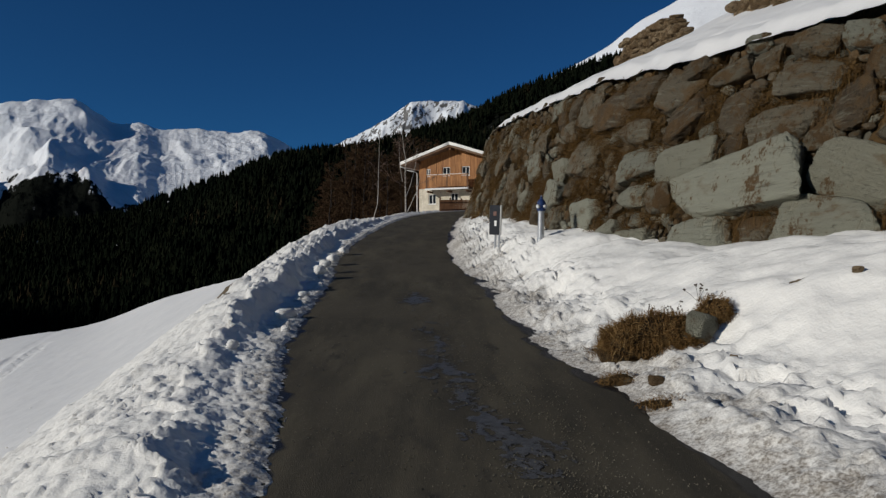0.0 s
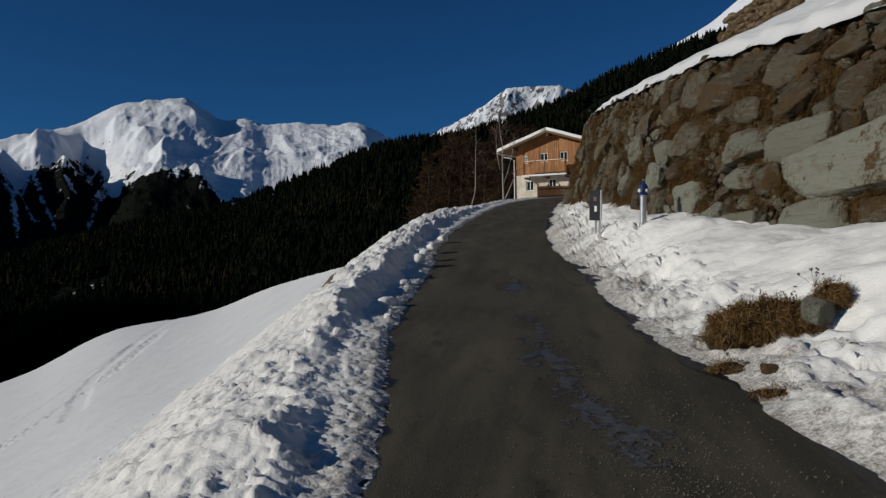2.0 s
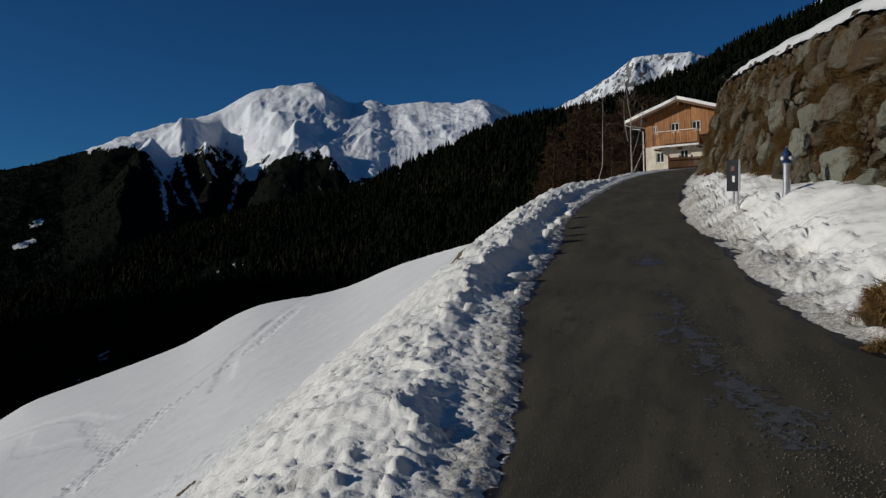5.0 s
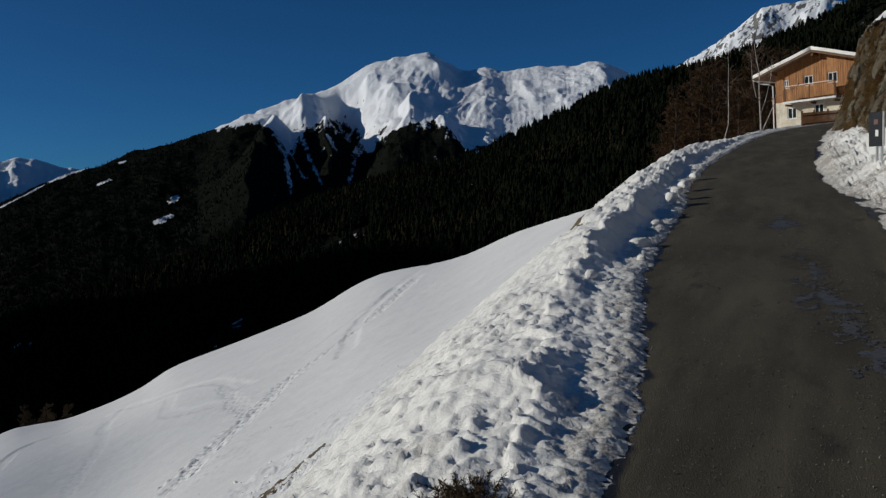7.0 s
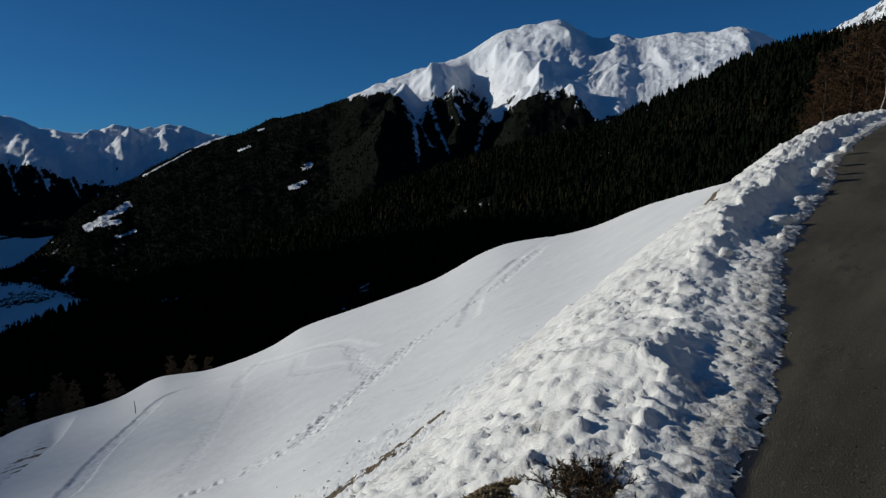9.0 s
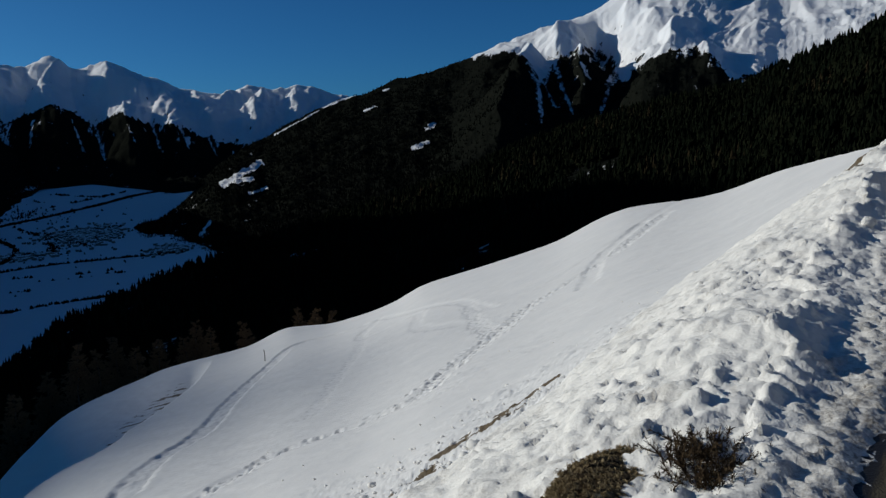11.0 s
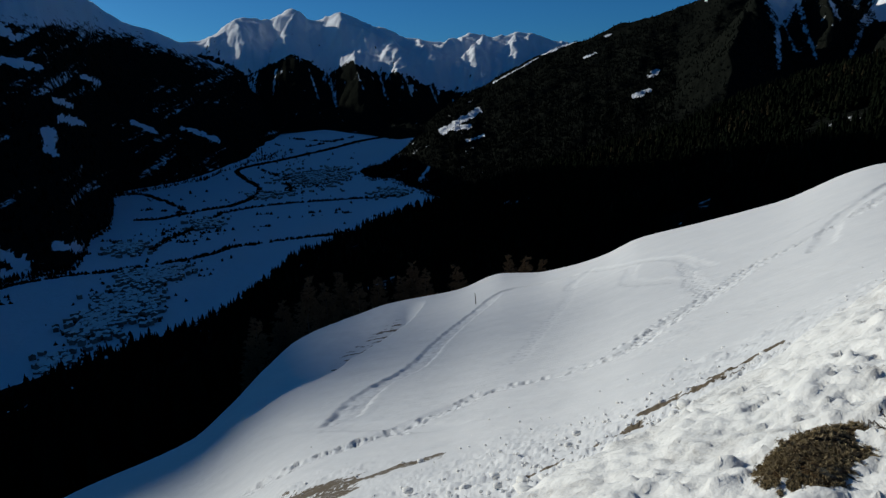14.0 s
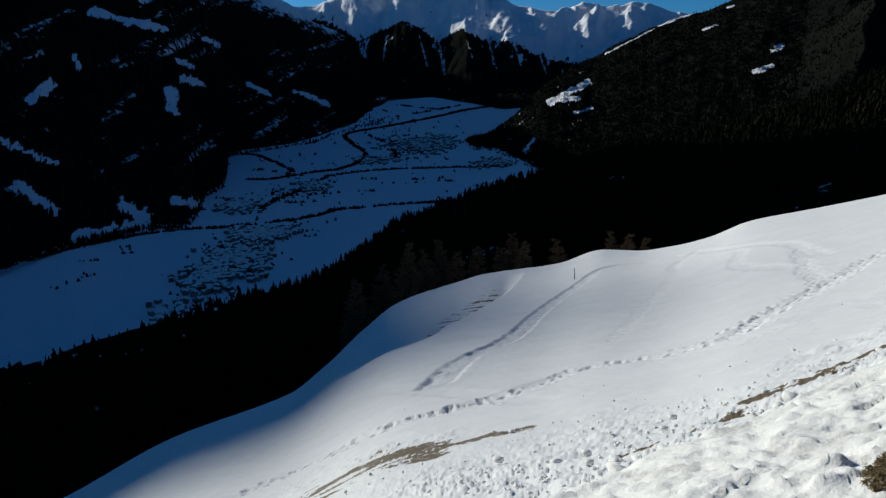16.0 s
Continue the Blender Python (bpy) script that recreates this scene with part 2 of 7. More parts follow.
def stone_material(name, warm, pale=False, heap=False):
    n = Nodes(name)
    tone = n.add("ShaderNodeNewGeometry").outputs["Random Per Island"] if heap else n.add("ShaderNodeObjectInfo").outputs["Random"]
    shift = n.add("ShaderNodeVectorMath", Vector=n.coords)
    shift.operation = "ADD"
    move = n.add("ShaderNodeCombineXYZ", X=n.math("MULTIPLY", tone, 37.0), Y=n.math("MULTIPLY", tone, 11.0))
    n.tree.links.new(move.outputs[0], shift.inputs[1])
    n.coords = shift.outputs[0]                  # no two stones alike
    a, b, c = n.noise(1.1, 5.0, 0.6), n.noise(4.0, 7.0, 0.75), n.noise(22.0, 4.0, 0.7)
    layers = n.noise(1.4, 6.0, 0.7, (0.6, 0.6, 4.0))
    bent = n.add("ShaderNodeMix")
    bent.data_type, bent.blend_type = "RGBA", "LINEAR_LIGHT"
    bent.inputs[0].default_value = 0.25
    n.tree.links.new(n.coords, bent.inputs[6])
    n.tree.links.new(n.add("ShaderNodeTexNoise", Vector=n.coords, Scale=2.0, Detail=4.0).outputs["Color"], bent.inputs[7])
    crack = n.add("ShaderNodeTexVoronoi", Vector=bent.outputs[2], Scale=0.9)
    crack.feature = "DISTANCE_TO_EDGE"
    seam = n.ramp(crack.outputs["Distance"], 0.0, 0.012)
    if warm:
        col = n.mix(n.ramp(tone, 0.1, 0.9), (0.22, 0.14, 0.07), (0.40, 0.29, 0.17))
    else:
        col = n.mix(n.ramp(tone, 0.10, 0.55), (0.095, 0.070, 0.044), (0.175, 0.152, 0.108))
        col = n.mix(n.ramp(tone, 0.68, 0.88), col, (0.26, 0.26, 0.205))
    if pale:
        col = n.mix(n.ramp(tone, 0.2, 0.8), (0.25, 0.24, 0.18), (0.33, 0.33, 0.26))
    col = n.mix(n.ramp(layers, 0.52, 0.66), col, n.mix(0.45, col, (0.33, 0.33, 0.26)))
    col = n.mix(n.ramp(layers, 0.42, 0.30), col, n.mix(0.6, col, (0.05, 0.042, 0.03)))
    col = n.mix(n.ramp(a, 0.56, 0.72) if pale else n.ramp(a, 0.48, 0.64), col, (0.15, 0.095, 0.045))
    col = n.mix(n.ramp(b, 0.60, 0.74) if pale else n.ramp(b, 0.53, 0.67), col, (0.042, 0.033, 0.022))
    place = n.add("ShaderNodeNewGeometry").outputs["Position"]
    earthy = n.add("ShaderNodeTexNoise", Vector=place, Scale=1.1, Detail=6.0, Roughness=0.7).outputs["Fac"]
    streak = n.add("ShaderNodeTexNoise", Vector=place, Scale=9.0, Detail=5.0, Roughness=0.75).outputs["Fac"]
    col = n.mix(n.ramp(c, 0.60, 0.75), col, (0.28, 0.26, 0.19))
    if not warm:
        stain = n.ramp(n.math("ADD", earthy, n.math("MULTIPLY", n.math("SUBTRACT", streak, 0.5), 0.7)), 0.58 if pale else 0.52, 0.70 if pale else 0.64)
        col = n.mix(stain, col, n.mix(streak, (0.05, 0.034, 0.018), (0.17, 0.10, 0.042)))
    n.bump(streak, 0.6, 0.05)
    n.bump(seam, 0.25, 0.03)
    n.bump(layers, 1.0, 0.16)
    n.bump(b, 1.0, 0.08)
    n.bump(c, 0.8, 0.02)
    return n.done(col, 0.85, 0.0, 0.2)


STONE = stone_material("field_stone", False)
BROWN_STONE = stone_material("brown_terrace_stone", True)
PALE_STONE = stone_material("pale_slab_stone", False, True)
PACKING = stone_material("packing_stone", False, heap=True)


def earth_material():
    """Brown earth, matted dry turf and small stones."""
    n = Nodes("earth_and_dry_turf")
    a, b, c = n.noise(1.3, 5.0, 0.65), n.noise(7.0, 6.0, 0.75), n.noise(34.0, 4.0, 0.7, (1.0, 1.0, 0.35))
    col = n.mix(n.ramp(a, 0.4, 0.6), (0.045, 0.030, 0.016), (0.115, 0.068, 0.027))
    col = n.mix(n.ramp(b, 0.48, 0.62), col, (0.034, 0.027, 0.017))
    col = n.mix(n.ramp(c, 0.52, 0.68), col, (0.16, 0.105, 0.048))
    col = n.mix(n.ramp(n.noise(3.1, 3.0), 0.60, 0.66), col, (0.14, 0.13, 0.10))
    n.bump(b, 0.9, 0.10)
    n.bump(c, 0.7, 0.03)
    return n.done(col, 0.95, 0.0, 0.15)


EARTH = earth_material()
STRAW = needle_material("dry_grass", (0.17, 0.095, 0.034), (0.31, 0.19, 0.08), (0.40, 0.28, 0.13))
WALL_GRASS = needle_material("wall_grass", (0.11, 0.062, 0.022), (0.19, 0.112, 0.042), (0.28, 0.185, 0.08))
SODGRASS = needle_material("matted_turf", (0.34, 0.26, 0.14), (0.52, 0.41, 0.25), (0.20, 0.145, 0.08))
HEATH = needle_material("heather_twigs", (0.07, 0.048, 0.03), (0.14, 0.10, 0.058), (0.24, 0.18, 0.11))
ICE = plain("grey_ice", (0.046, 0.043, 0.036), (0.105, 0.105, 0.105), 16.0, 0.45, 0.006, specular=0.5)
GRIT = plain("road_grit", (0.14, 0.12, 0.08), (0.34, 0.30, 0.21), 60.0, 0.85)
BARK = plain("birch_bark", (0.52, 0.49, 0.44), (0.20, 0.16, 0.12), 3.0, 0.8, 0.004, stretch=(1, 1, 4))
TWIG = plain("brown_twigs", (0.10, 0.062, 0.042), (0.16, 0.10, 0.07), 3.0, 0.85)
DARK_BARK = plain("dark_larch_bark", (0.022, 0.016, 0.012), (0.05, 0.036, 0.026), 4.0, 0.95, 0.01)
TRUNK = plain("grey_brown_bark", (0.07, 0.055, 0.04), (0.14, 0.11, 0.085), 4.0, 0.9, 0.01)
PLASTER = plain("cream_plaster", (0.50, 0.44, 0.33), (0.78, 0.71, 0.58), 0.9, 0.9, 0.006)
LARCHWOOD = plain("larch_boarding", (0.24, 0.095, 0.028), (0.50, 0.23, 0.075), 1.1, 0.65, 0.003, stretch=(6, 6, 0.5))
DARKWOOD = plain("dark_wood", (0.10, 0.045, 0.018), (0.17, 0.08, 0.035), 2.0, 0.7, 0.003, stretch=(6, 6, 0.6))
PANE = Nodes("window_glass").done((0.02, 0.025, 0.03), 0.08, 0.0, 0.6)
WHITE = plain("white_paint", (0.72, 0.71, 0.68), (0.80, 0.79, 0.76), 3.0, 0.5)
ZINC = plain("galvanised_steel", (0.42, 0.44, 0.46), (0.56, 0.57, 0.58), 6.0, 0.42, 0.001, 0.7)
BLUE = plain("blue_enamel", (0.012, 0.03, 0.10), (0.02, 0.045, 0.14), 8.0, 0.35)
BLACKISH = plain("black_board", (0.010, 0.012, 0.016), (0.02, 0.022, 0.028), 8.0, 0.4)
ROOFING = plain("roof_boards", (0.12, 0.07, 0.04), (0.20, 0.12, 0.07), 2.0, 0.8, 0.004)

# ---- lie of the land ----
def bearing(az, r):
    """x, y at a bearing (degrees to the left of the first view) and distance."""
    a = np.radians(az)
    return -np.sin(a) * r, np.cos(a) * r


def polar(x, y):
    return np.degrees(np.arctan2(-x, y)), np.hypot(x, y)


def line(table, az):
    """A value by bearing, on a smooth curve through (bearing, value) pairs that never overshoots."""
    t = np.array(sorted(table), float)
    x, y = t[:, 0], t[:, 1]
    h = np.diff(x)
    d = np.diff(y) / h
    m = np.zeros(len(x))
    m[0], m[-1] = d[0], d[-1]
    same = d[:-1] * d[1:] > 0
    m[1:-1][same] = 2 * d[:-1][same] * d[1:][same] / (d[:-1][same] + d[1:][same])
    q = np.clip(np.asarray(az, float), x[0], x[-1])
    k = np.clip(np.searchsorted(x, q, "right") - 1, 0, len(h) - 1)
    u = (q - x[k]) / h[k]
    return ((1 + 2 * u) * y[k] + u * h[k] * m[k]) * (1 - u) ** 2 + ((3 - 2 * u) * y[k + 1] + (u - 1) * h[k] * m[k + 1]) * u ** 2


ROAD_W = 3.1
ROAD = spline([(2.6, -16, -0.7), (0.95, 0, -0.08), (0.43, 5, 0.10), (0.07, 7.5, 0.25), (-0.37, 10, 0.40), (-0.57, 12.4, 0.56),
               (-0.88, 17.4, 0.93), (-1.3, 22, 1.35), (-1.38, 28, 1.95), (-1.05, 39, 2.88), (-0.2, 49, 3.72), (1.8, 58, 4.4),
               (5.8, 65.5, 4.9), (11, 71, 5.3), (20, 77, 5.7), (32, 82, 6.3)], 0)
ROAD_S0 = float(np.interp(0, ROAD[1][:, 1], ROAD[0]))


def road_frame(s):
    """Place on the road's middle line and the unit step to its left."""
    p = along(ROAD, s)
    d = along(ROAD, s + 0.4) - along(ROAD, s - 0.4)
    n = np.stack([-d[:, 1], d[:, 0]], -1)
    return p, n / np.linalg.norm(n, axis=1)[:, None]


def stations(near, far, first=0.03, grow=0.0062):
    """Lengths along the road, closer together near the eye."""
    s, out = ROAD_S0, []
    while s < ROAD_S0 + far:
        out.append(s)
        s += max(first, grow * (s - ROAD_S0))
    back = ROAD_S0 - np.arange(0.08, near, 0.08)
    return np.array(sorted(list(back) + out))


FOOT = 2.9                                     # foot of the left bank, metres from the road's edge
_p, _n = road_frame(np.linspace(ROAD_S0 - 9, ROAD_S0 + 66, 400))
_f = _p[:, :2] + _n * (ROAD_W / 2 + FOOT)
FOOT_AZ, FOOT_R = polar(_f[:, 0], _f[:, 1])
FOOT_Z = _p[:, 2] - 0.9
_o = np.argsort(FOOT_AZ)
FOOT_AZ, FOOT_R, FOOT_Z = FOOT_AZ[_o], FOOT_R[_o], FOOT_Z[_o]

# far rim of the snow field: bearing, distance; bearing, angle above the horizon
RIM_R = ((2, 80), (5, 58), (8, 44), (13.4, 38), (19, 54), (24.4, 70), (29.2, 82), (34.7, 88), (38, 92), (44, 100), (47.5, 104), (54, 112), (59, 114), (64.4, 111),
         (68, 102), (71, 92), (74, 81), (78, 73), (87, 63), (94, 57), (104, 50), (116, 44), (140, 36))
RIM_EL = ((2, 2.0), (5, 1.0), (8, -0.6), (13.4, -1.8), (19.1, -3.25), (24.3, -5.05), (29.3, -5.75), (31, -6.3), (34.7, -8.1), (37.8, -9.1), (41, -10.0), (44.3, -10.9), (46.8, -12.1), (49, -12.8),
          (51.9, -13.3), (54, -13.3), (57.5, -14.4), (62.9, -15.2), (64.4, -15.6), (69.3, -17.1), (72, -18.9), (75, -21.3), (78, -23.1), (86.8, -25.0), (94.3, -27.3), (104, -29), (116, -30), (140, -31))


def field_height(az, r):
    """Height of the open snow field; past its rim it rolls over and falls."""
    rf = np.interp(az, FOOT_AZ, FOOT_R)
    zf = np.interp(az, FOOT_AZ, FOOT_Z)
    re = np.maximum(line(RIM_R, az), rf * 1.12 + 1)
    ze = EYE_Z + re * np.tan(np.radians(line(RIM_EL, az)))
    k = (ze - zf) / (re - rf)
    t = (r - rf) / (re - rf)
    sag = -3.0 * np.sin(np.pi * np.clip(t, 0, 1) ** 0.76) * np.clip((re - rf) / 100, 0, 1.1) ** 1.4
    over = np.maximum(r - re, 0)
    return zf + k * (r - rf) + sag - 0.035 * over ** 2 - 0.1 * over


# woods on the far side of the ravine: the line of the ground under the tree tops
SPUR_EL = ((-40, 14.5), (-20, 13.8), (-12.4, 12.9), (-8.8, 12.0), (-5.6, 11.0), (-2.5, 9.5), (3.4, 7.6), (6.7, 6.8), (9.9, 6.6), (13.4, 5.7), (17.3, 4.1), (19.8, 3.1), (22.8, 1.9), (25, 1.6), (30, 0.6), (34, -0.5),
           (37.4, -1.5), (41.7, -3.4), (45.5, -4.4), (53, -6.5), (59, -8.3), (65.2, -10.2), (69.4, -11.8), (72, -13.6), (74.5, -14.9), (80, -16.2), (86, -17.6), (90, -18.6), (97, -19.8), (110, -21), (140, -21))
SPUR_R = ((-40, 800), (-5, 900), (30, 1000), (50, 980), (70, 930), (85, 890), (97, 870), (140, 850))
FLOOR = -300.0


def valley_floor(r):
    return FLOOR + 150 * np.clip((r - 1800) / 2500, 0, 1.3) ** 2


def ground_height(az, r):
    """The one sheet of land from the rim of the field to the far end of the valley."""
    re = line(RIM_R, az) * 0.93
    z0 = field_height(az, re) - 1.2
    rs = line(SPUR_R, az)
    es = line(SPUR_EL, az)
    zs = EYE_Z + rs * np.tan(np.radians(es))
    rb = 360.0 + 0 * az
    zb = EYE_Z + rb * np.tan(np.radians(line(RIM_EL, az) - 5.0))
    zb = np.minimum(zb, zs - 25)
    open_side = step(60, 74, az)                 # no ravine here, the hill runs straight down
    t1 = np.clip((r - re) / (rb - re), 0, 1)
    t2 = np.clip((r - rb) / (rs - rb), 0, 1)
    ravine = np.where(r < rb, z0 + (zb - z0) * (1 - (1 - t1) ** 2.2), zb + (zs - zb) * (0.35 * t2 + 0.65 * step(0, 1, t2)))
    t3 = np.clip((r - re) / (rs - re), 0, 1)
    hill = z0 + (zs - z0) * (0.75 * t3 + 0.25 * (1 - (1 - t3) ** 4))
    z = ravine * (1 - open_side) + hill * open_side
    back = np.clip((r - rs) / (420.0 - 300 * step(60, 80, az)), 0, 1)
    dip = EYE_Z + r * np.tan(np.radians(es - 7.0))
    low = np.where(az > 45, valley_floor(r), dip * (1 - step(38, 45, az)) + valley_floor(r) * step(38, 45, az))
    low = np.minimum(low, zs + 0 * low)
    z = np.where(r > rs, zs + (low - zs) * step(0, 1, back), z)
    rough = step(re + 20, re + 160, r) * (1 - step(rs - 150, rs, r) * 0.8) * (1 - step(rs, rs + 300, r))
    x, y = bearing(az, r)
    return z + rough * (9 * fbm(x / 140, y / 140, 0.0, 3, 4) - 4)


# ---- ground sheet ----
GAZ = np.concatenate([np.arange(-24, 112, 0.25), np.arange(112, 140.1, 2.0)])
GR = np.concatenate([[0.93], np.geomspace(1.0, 5.0, 60), np.geomspace(5.15, 16.0, 150)])
AZ, K = np.meshgrid(GAZ, GR, indexing="ij")
RR = line(RIM_R, AZ) * K
RR = np.where(K > 5.0, line(RIM_R, AZ) * 5.0 + (4850 - line(RIM_R, AZ) * 5.0) * np.maximum((K - 5.0) / 11.0, 0) ** 1.35, RR)
GX, GY = bearing(AZ, RR)
GZ = ground_height(AZ, RR)
rs_ = line(SPUR_R, AZ)
on_floor = step(0.35, 0.6, (RR - rs_) / (420.0 - 300 * step(60, 80, AZ))) * step(42, 46, AZ)
glade = 0.06 + 0.62 * fbm(GX / 60, GY / 60, 0.0, 11, 3) * step(150, 400, RR)
woods_snow = np.clip(glade, 0, 0.40) + 0.5 * step(0.52, 0.60, fbm(GX / 13, GY / 13, 0.0, 14, 2)) * step(150, 400, RR)
meadow = np.clip(0.86 + 0.3 * fbm(AZ / 1.3, RR / 130, 0.0, 13, 4, 0.6), 0.5, 1.0)
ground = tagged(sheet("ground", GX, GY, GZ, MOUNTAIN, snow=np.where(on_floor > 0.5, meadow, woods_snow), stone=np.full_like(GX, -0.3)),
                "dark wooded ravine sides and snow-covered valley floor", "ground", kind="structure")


def mountain(name, az0, az1, crest, foot, depth, snow, label, seed, rough=70.0, jag=0.15, step_az=0.1, rows=110, base=None, stone=None, spurs=(), hummock=0.12, swell=1.0, flutes=(0.0, 1.0)):
    """A mountain side: crest and foot by bearing, spurs (from bearing, angle to bearing, angle; height, width), ribs and gullies. Returns height(az, r) as well."""
    def plan(az, t):
        rf = line(foot, az)
        rc = rf + line(depth, az)
        zc = EYE_Z + rc * np.tan(np.radians(line(crest, az)))
        zb = ground_height(az, rf) - 15 if base is None else EYE_Z + rf * np.tan(np.radians(line(base, az)))
        rise = 0.25 * t + 0.75 * np.clip(t, 0, 1) ** 1.25
        return rf, rc, zc, zb, np.where(t <= 1, zb + (zc - zb) * rise, zc - (t - 1) * (rc - rf) * 0.55)

    def seat(a, e):
        """x, y of the place on the even slope that lies at a bearing and an angle above the horizon."""
        t = np.linspace(0, 1, 80)
        rf, rc, zc, zb, z = plan(np.full(80, float(a)), t)
        r = rf + (rc - rf) * t
        return bearing(a, np.interp(e, np.degrees(np.arctan2(z - EYE_Z, r)), r))

    ends = [(*seat(a0, e0), *seat(a1, e1), h, w) for a0, e0, a1, e1, h, w in spurs]

    def height(az, r):
        rf, rc, zc, zb, z = plan(az, (r - line(foot, az)) / line(depth, az))
        t = (r - rf) / (rc - rf)
        x, y = bearing(az, r)
        top = step(0.72, 1.0, t)
        z = z + rc * np.radians(jag) * 2.0 * fbm(x / 240, y / 240, 0.0, seed, 5, 0.55) * step(0.85, 1.0, t)
        wx, wy = x + 200 * fbm(x / 700, y / 700, 0.0, seed + 5, 3), y + 200 * fbm(x / 700, y / 700, 0.0, seed + 8, 3)
        ribs = 0.6 * fbm(wx / 900, wy / 900, 0.0, seed + 1, 2) + 0.28 * (ridged(wx / 430, wy / 430, seed + 2, 3, 0.45) - 0.42)
        fine = hummock * fbm(wx / 120, wy / 120, 0.0, seed + 3, 3, 0.5) + 0.55 * hummock * (ridged(wx / 60, wy / 60, seed + 4, 4, 0.6) - 0.42)
        wild = np.clip(t * 3, 0, 1) * np.clip(line(depth, az) / 1400, 0.25, 1)
        z = z + rough * wild * (swell * ribs * (1 - top) + fine * (1 - 0.55 * top))
        if flutes[0]:
            wa = az + 0.35 * fbm(az * 0.9, t * 5, 0.0, seed + 12, 3)
            comb = ridged(wa * flutes[1], t * flutes[1] * 1.3, seed + 13, 4, 0.55) - 0.35
            z = z + flutes[0] * comb * step(0.02, 0.2, t) * (1 - 0.8 * step(0.9, 1.0, t))
        px, py = x + 60 * fbm(x / 260, y / 260, 0.0, seed + 9, 4), y + 60 * fbm(x / 260, y / 260, 0.0, seed + 10, 4)
        add, cut = 0.0, 0.0
        for x0, y0, x1, y1, h, w in ends:
            dx, dy = x1 - x0, y1 - y0
            n2 = dx * dx + dy * dy
            u = ((px - x0) * dx + (py - y0) * dy) / n2
            d = ((px - x0) * dy - (py - y0) * dx) / np.sqrt(n2)
            d = np.where(d > 0, d / (w * 0.75), -d / (w * 1.3))      # the side away from the sun is the steeper
            end = step(-0.25, 0.15, u) * step(1.35, 0.8, u)
            lift = h * end * np.maximum(1 - d, 0) ** 1.15
            add, cut = np.maximum(add, lift), np.minimum(cut, lift)
        return z + (add + cut) * (1 - step(0.86, 1.0, t))
    az = np.arange(az0, az1 + 0.01, step_az)
    tt = np.concatenate([np.linspace(0, 1, rows), [1.03, 1.08, 1.2, 1.5]])
    A, T = np.meshgrid(az, tt, indexing="ij")
    R = line(foot, A) + line(depth, A) * T
    X, Y = bearing(A, R)
    Z = height(A, R)
    E = np.degrees(np.arctan2(Z - EYE_Z, R))
    gx, gr = np.gradient(Z, axis=0) / np.maximum(np.radians(step_az) * R, 1), np.gradient(Z, axis=1) / np.maximum(np.gradient(R, axis=1), 1)
    steep = np.hypot(gx, gr)
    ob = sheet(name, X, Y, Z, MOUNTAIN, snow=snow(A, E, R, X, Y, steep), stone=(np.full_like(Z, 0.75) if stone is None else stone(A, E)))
    return tagged(ob, label, "mountain", kind="structure"), height


B_CREST = ((67, -7.6), (65.2, -6.3), (64.6, -5.7), (62.6, -5.0), (60.8, -3.9), (58.5, -1.6), (57, -0.65), (55, 0.2), (52.8, 1.2), (48.5, 2.9), (45, 3.95), (41.5, 4.9), (40, 5.35), (37.7, 6.3), (34.7, 7.15), (31.5, 8.1), (29.3, 9.15), (27.6, 9.5), (25.3, 9.7),
           (23.9, 9.1), (22.3, 8.55), (21.3, 8.65), (19.1, 8.05), (15.4, 8.2), (13.4, 8.4), (10.8, 7.1), (8, 5.5))
B_TREES = ((68, 9), (42, 9), (41.1, 5.1), (38.7, 5.3), (36.9, 5.35), (36.2, 4.7), (35.4, 3.4), (34.6, 4.3), (33.2, 5.2), (31.6, 4.9), (30.4, 4.2), (29.6, 2.8), (28.8, 4.0), (27.5, 4.6), (25, 5.0), (23.8, 4.4), (22.7, 2.8), (21, 3.0), (19, 2.0), (8, 2.0))


def streaks(az, el, ways, seed, ragged=0.5, fine=5.0):
    """How deep a bearing and angle lies in any of the ragged strips (from, to, half width): 1 in the middle, 0 outside."""
    out = 0.0
    edge = ragged * fbm(az * fine * 0.6, el * fine, 0.0, seed, 4, 0.6)
    for a0, e0, a1, e1, w in ways:
        da, de = a1 - a0, e1 - e0
        t = np.clip(((az - a0) * da + (el - e0) * de) / (da * da + de * de), 0, 1)
        d = np.hypot(az - a0 - t * da, el - e0 - t * de) / w
        out = np.maximum(out, step(1.35, 0.65, d + edge))
    return out


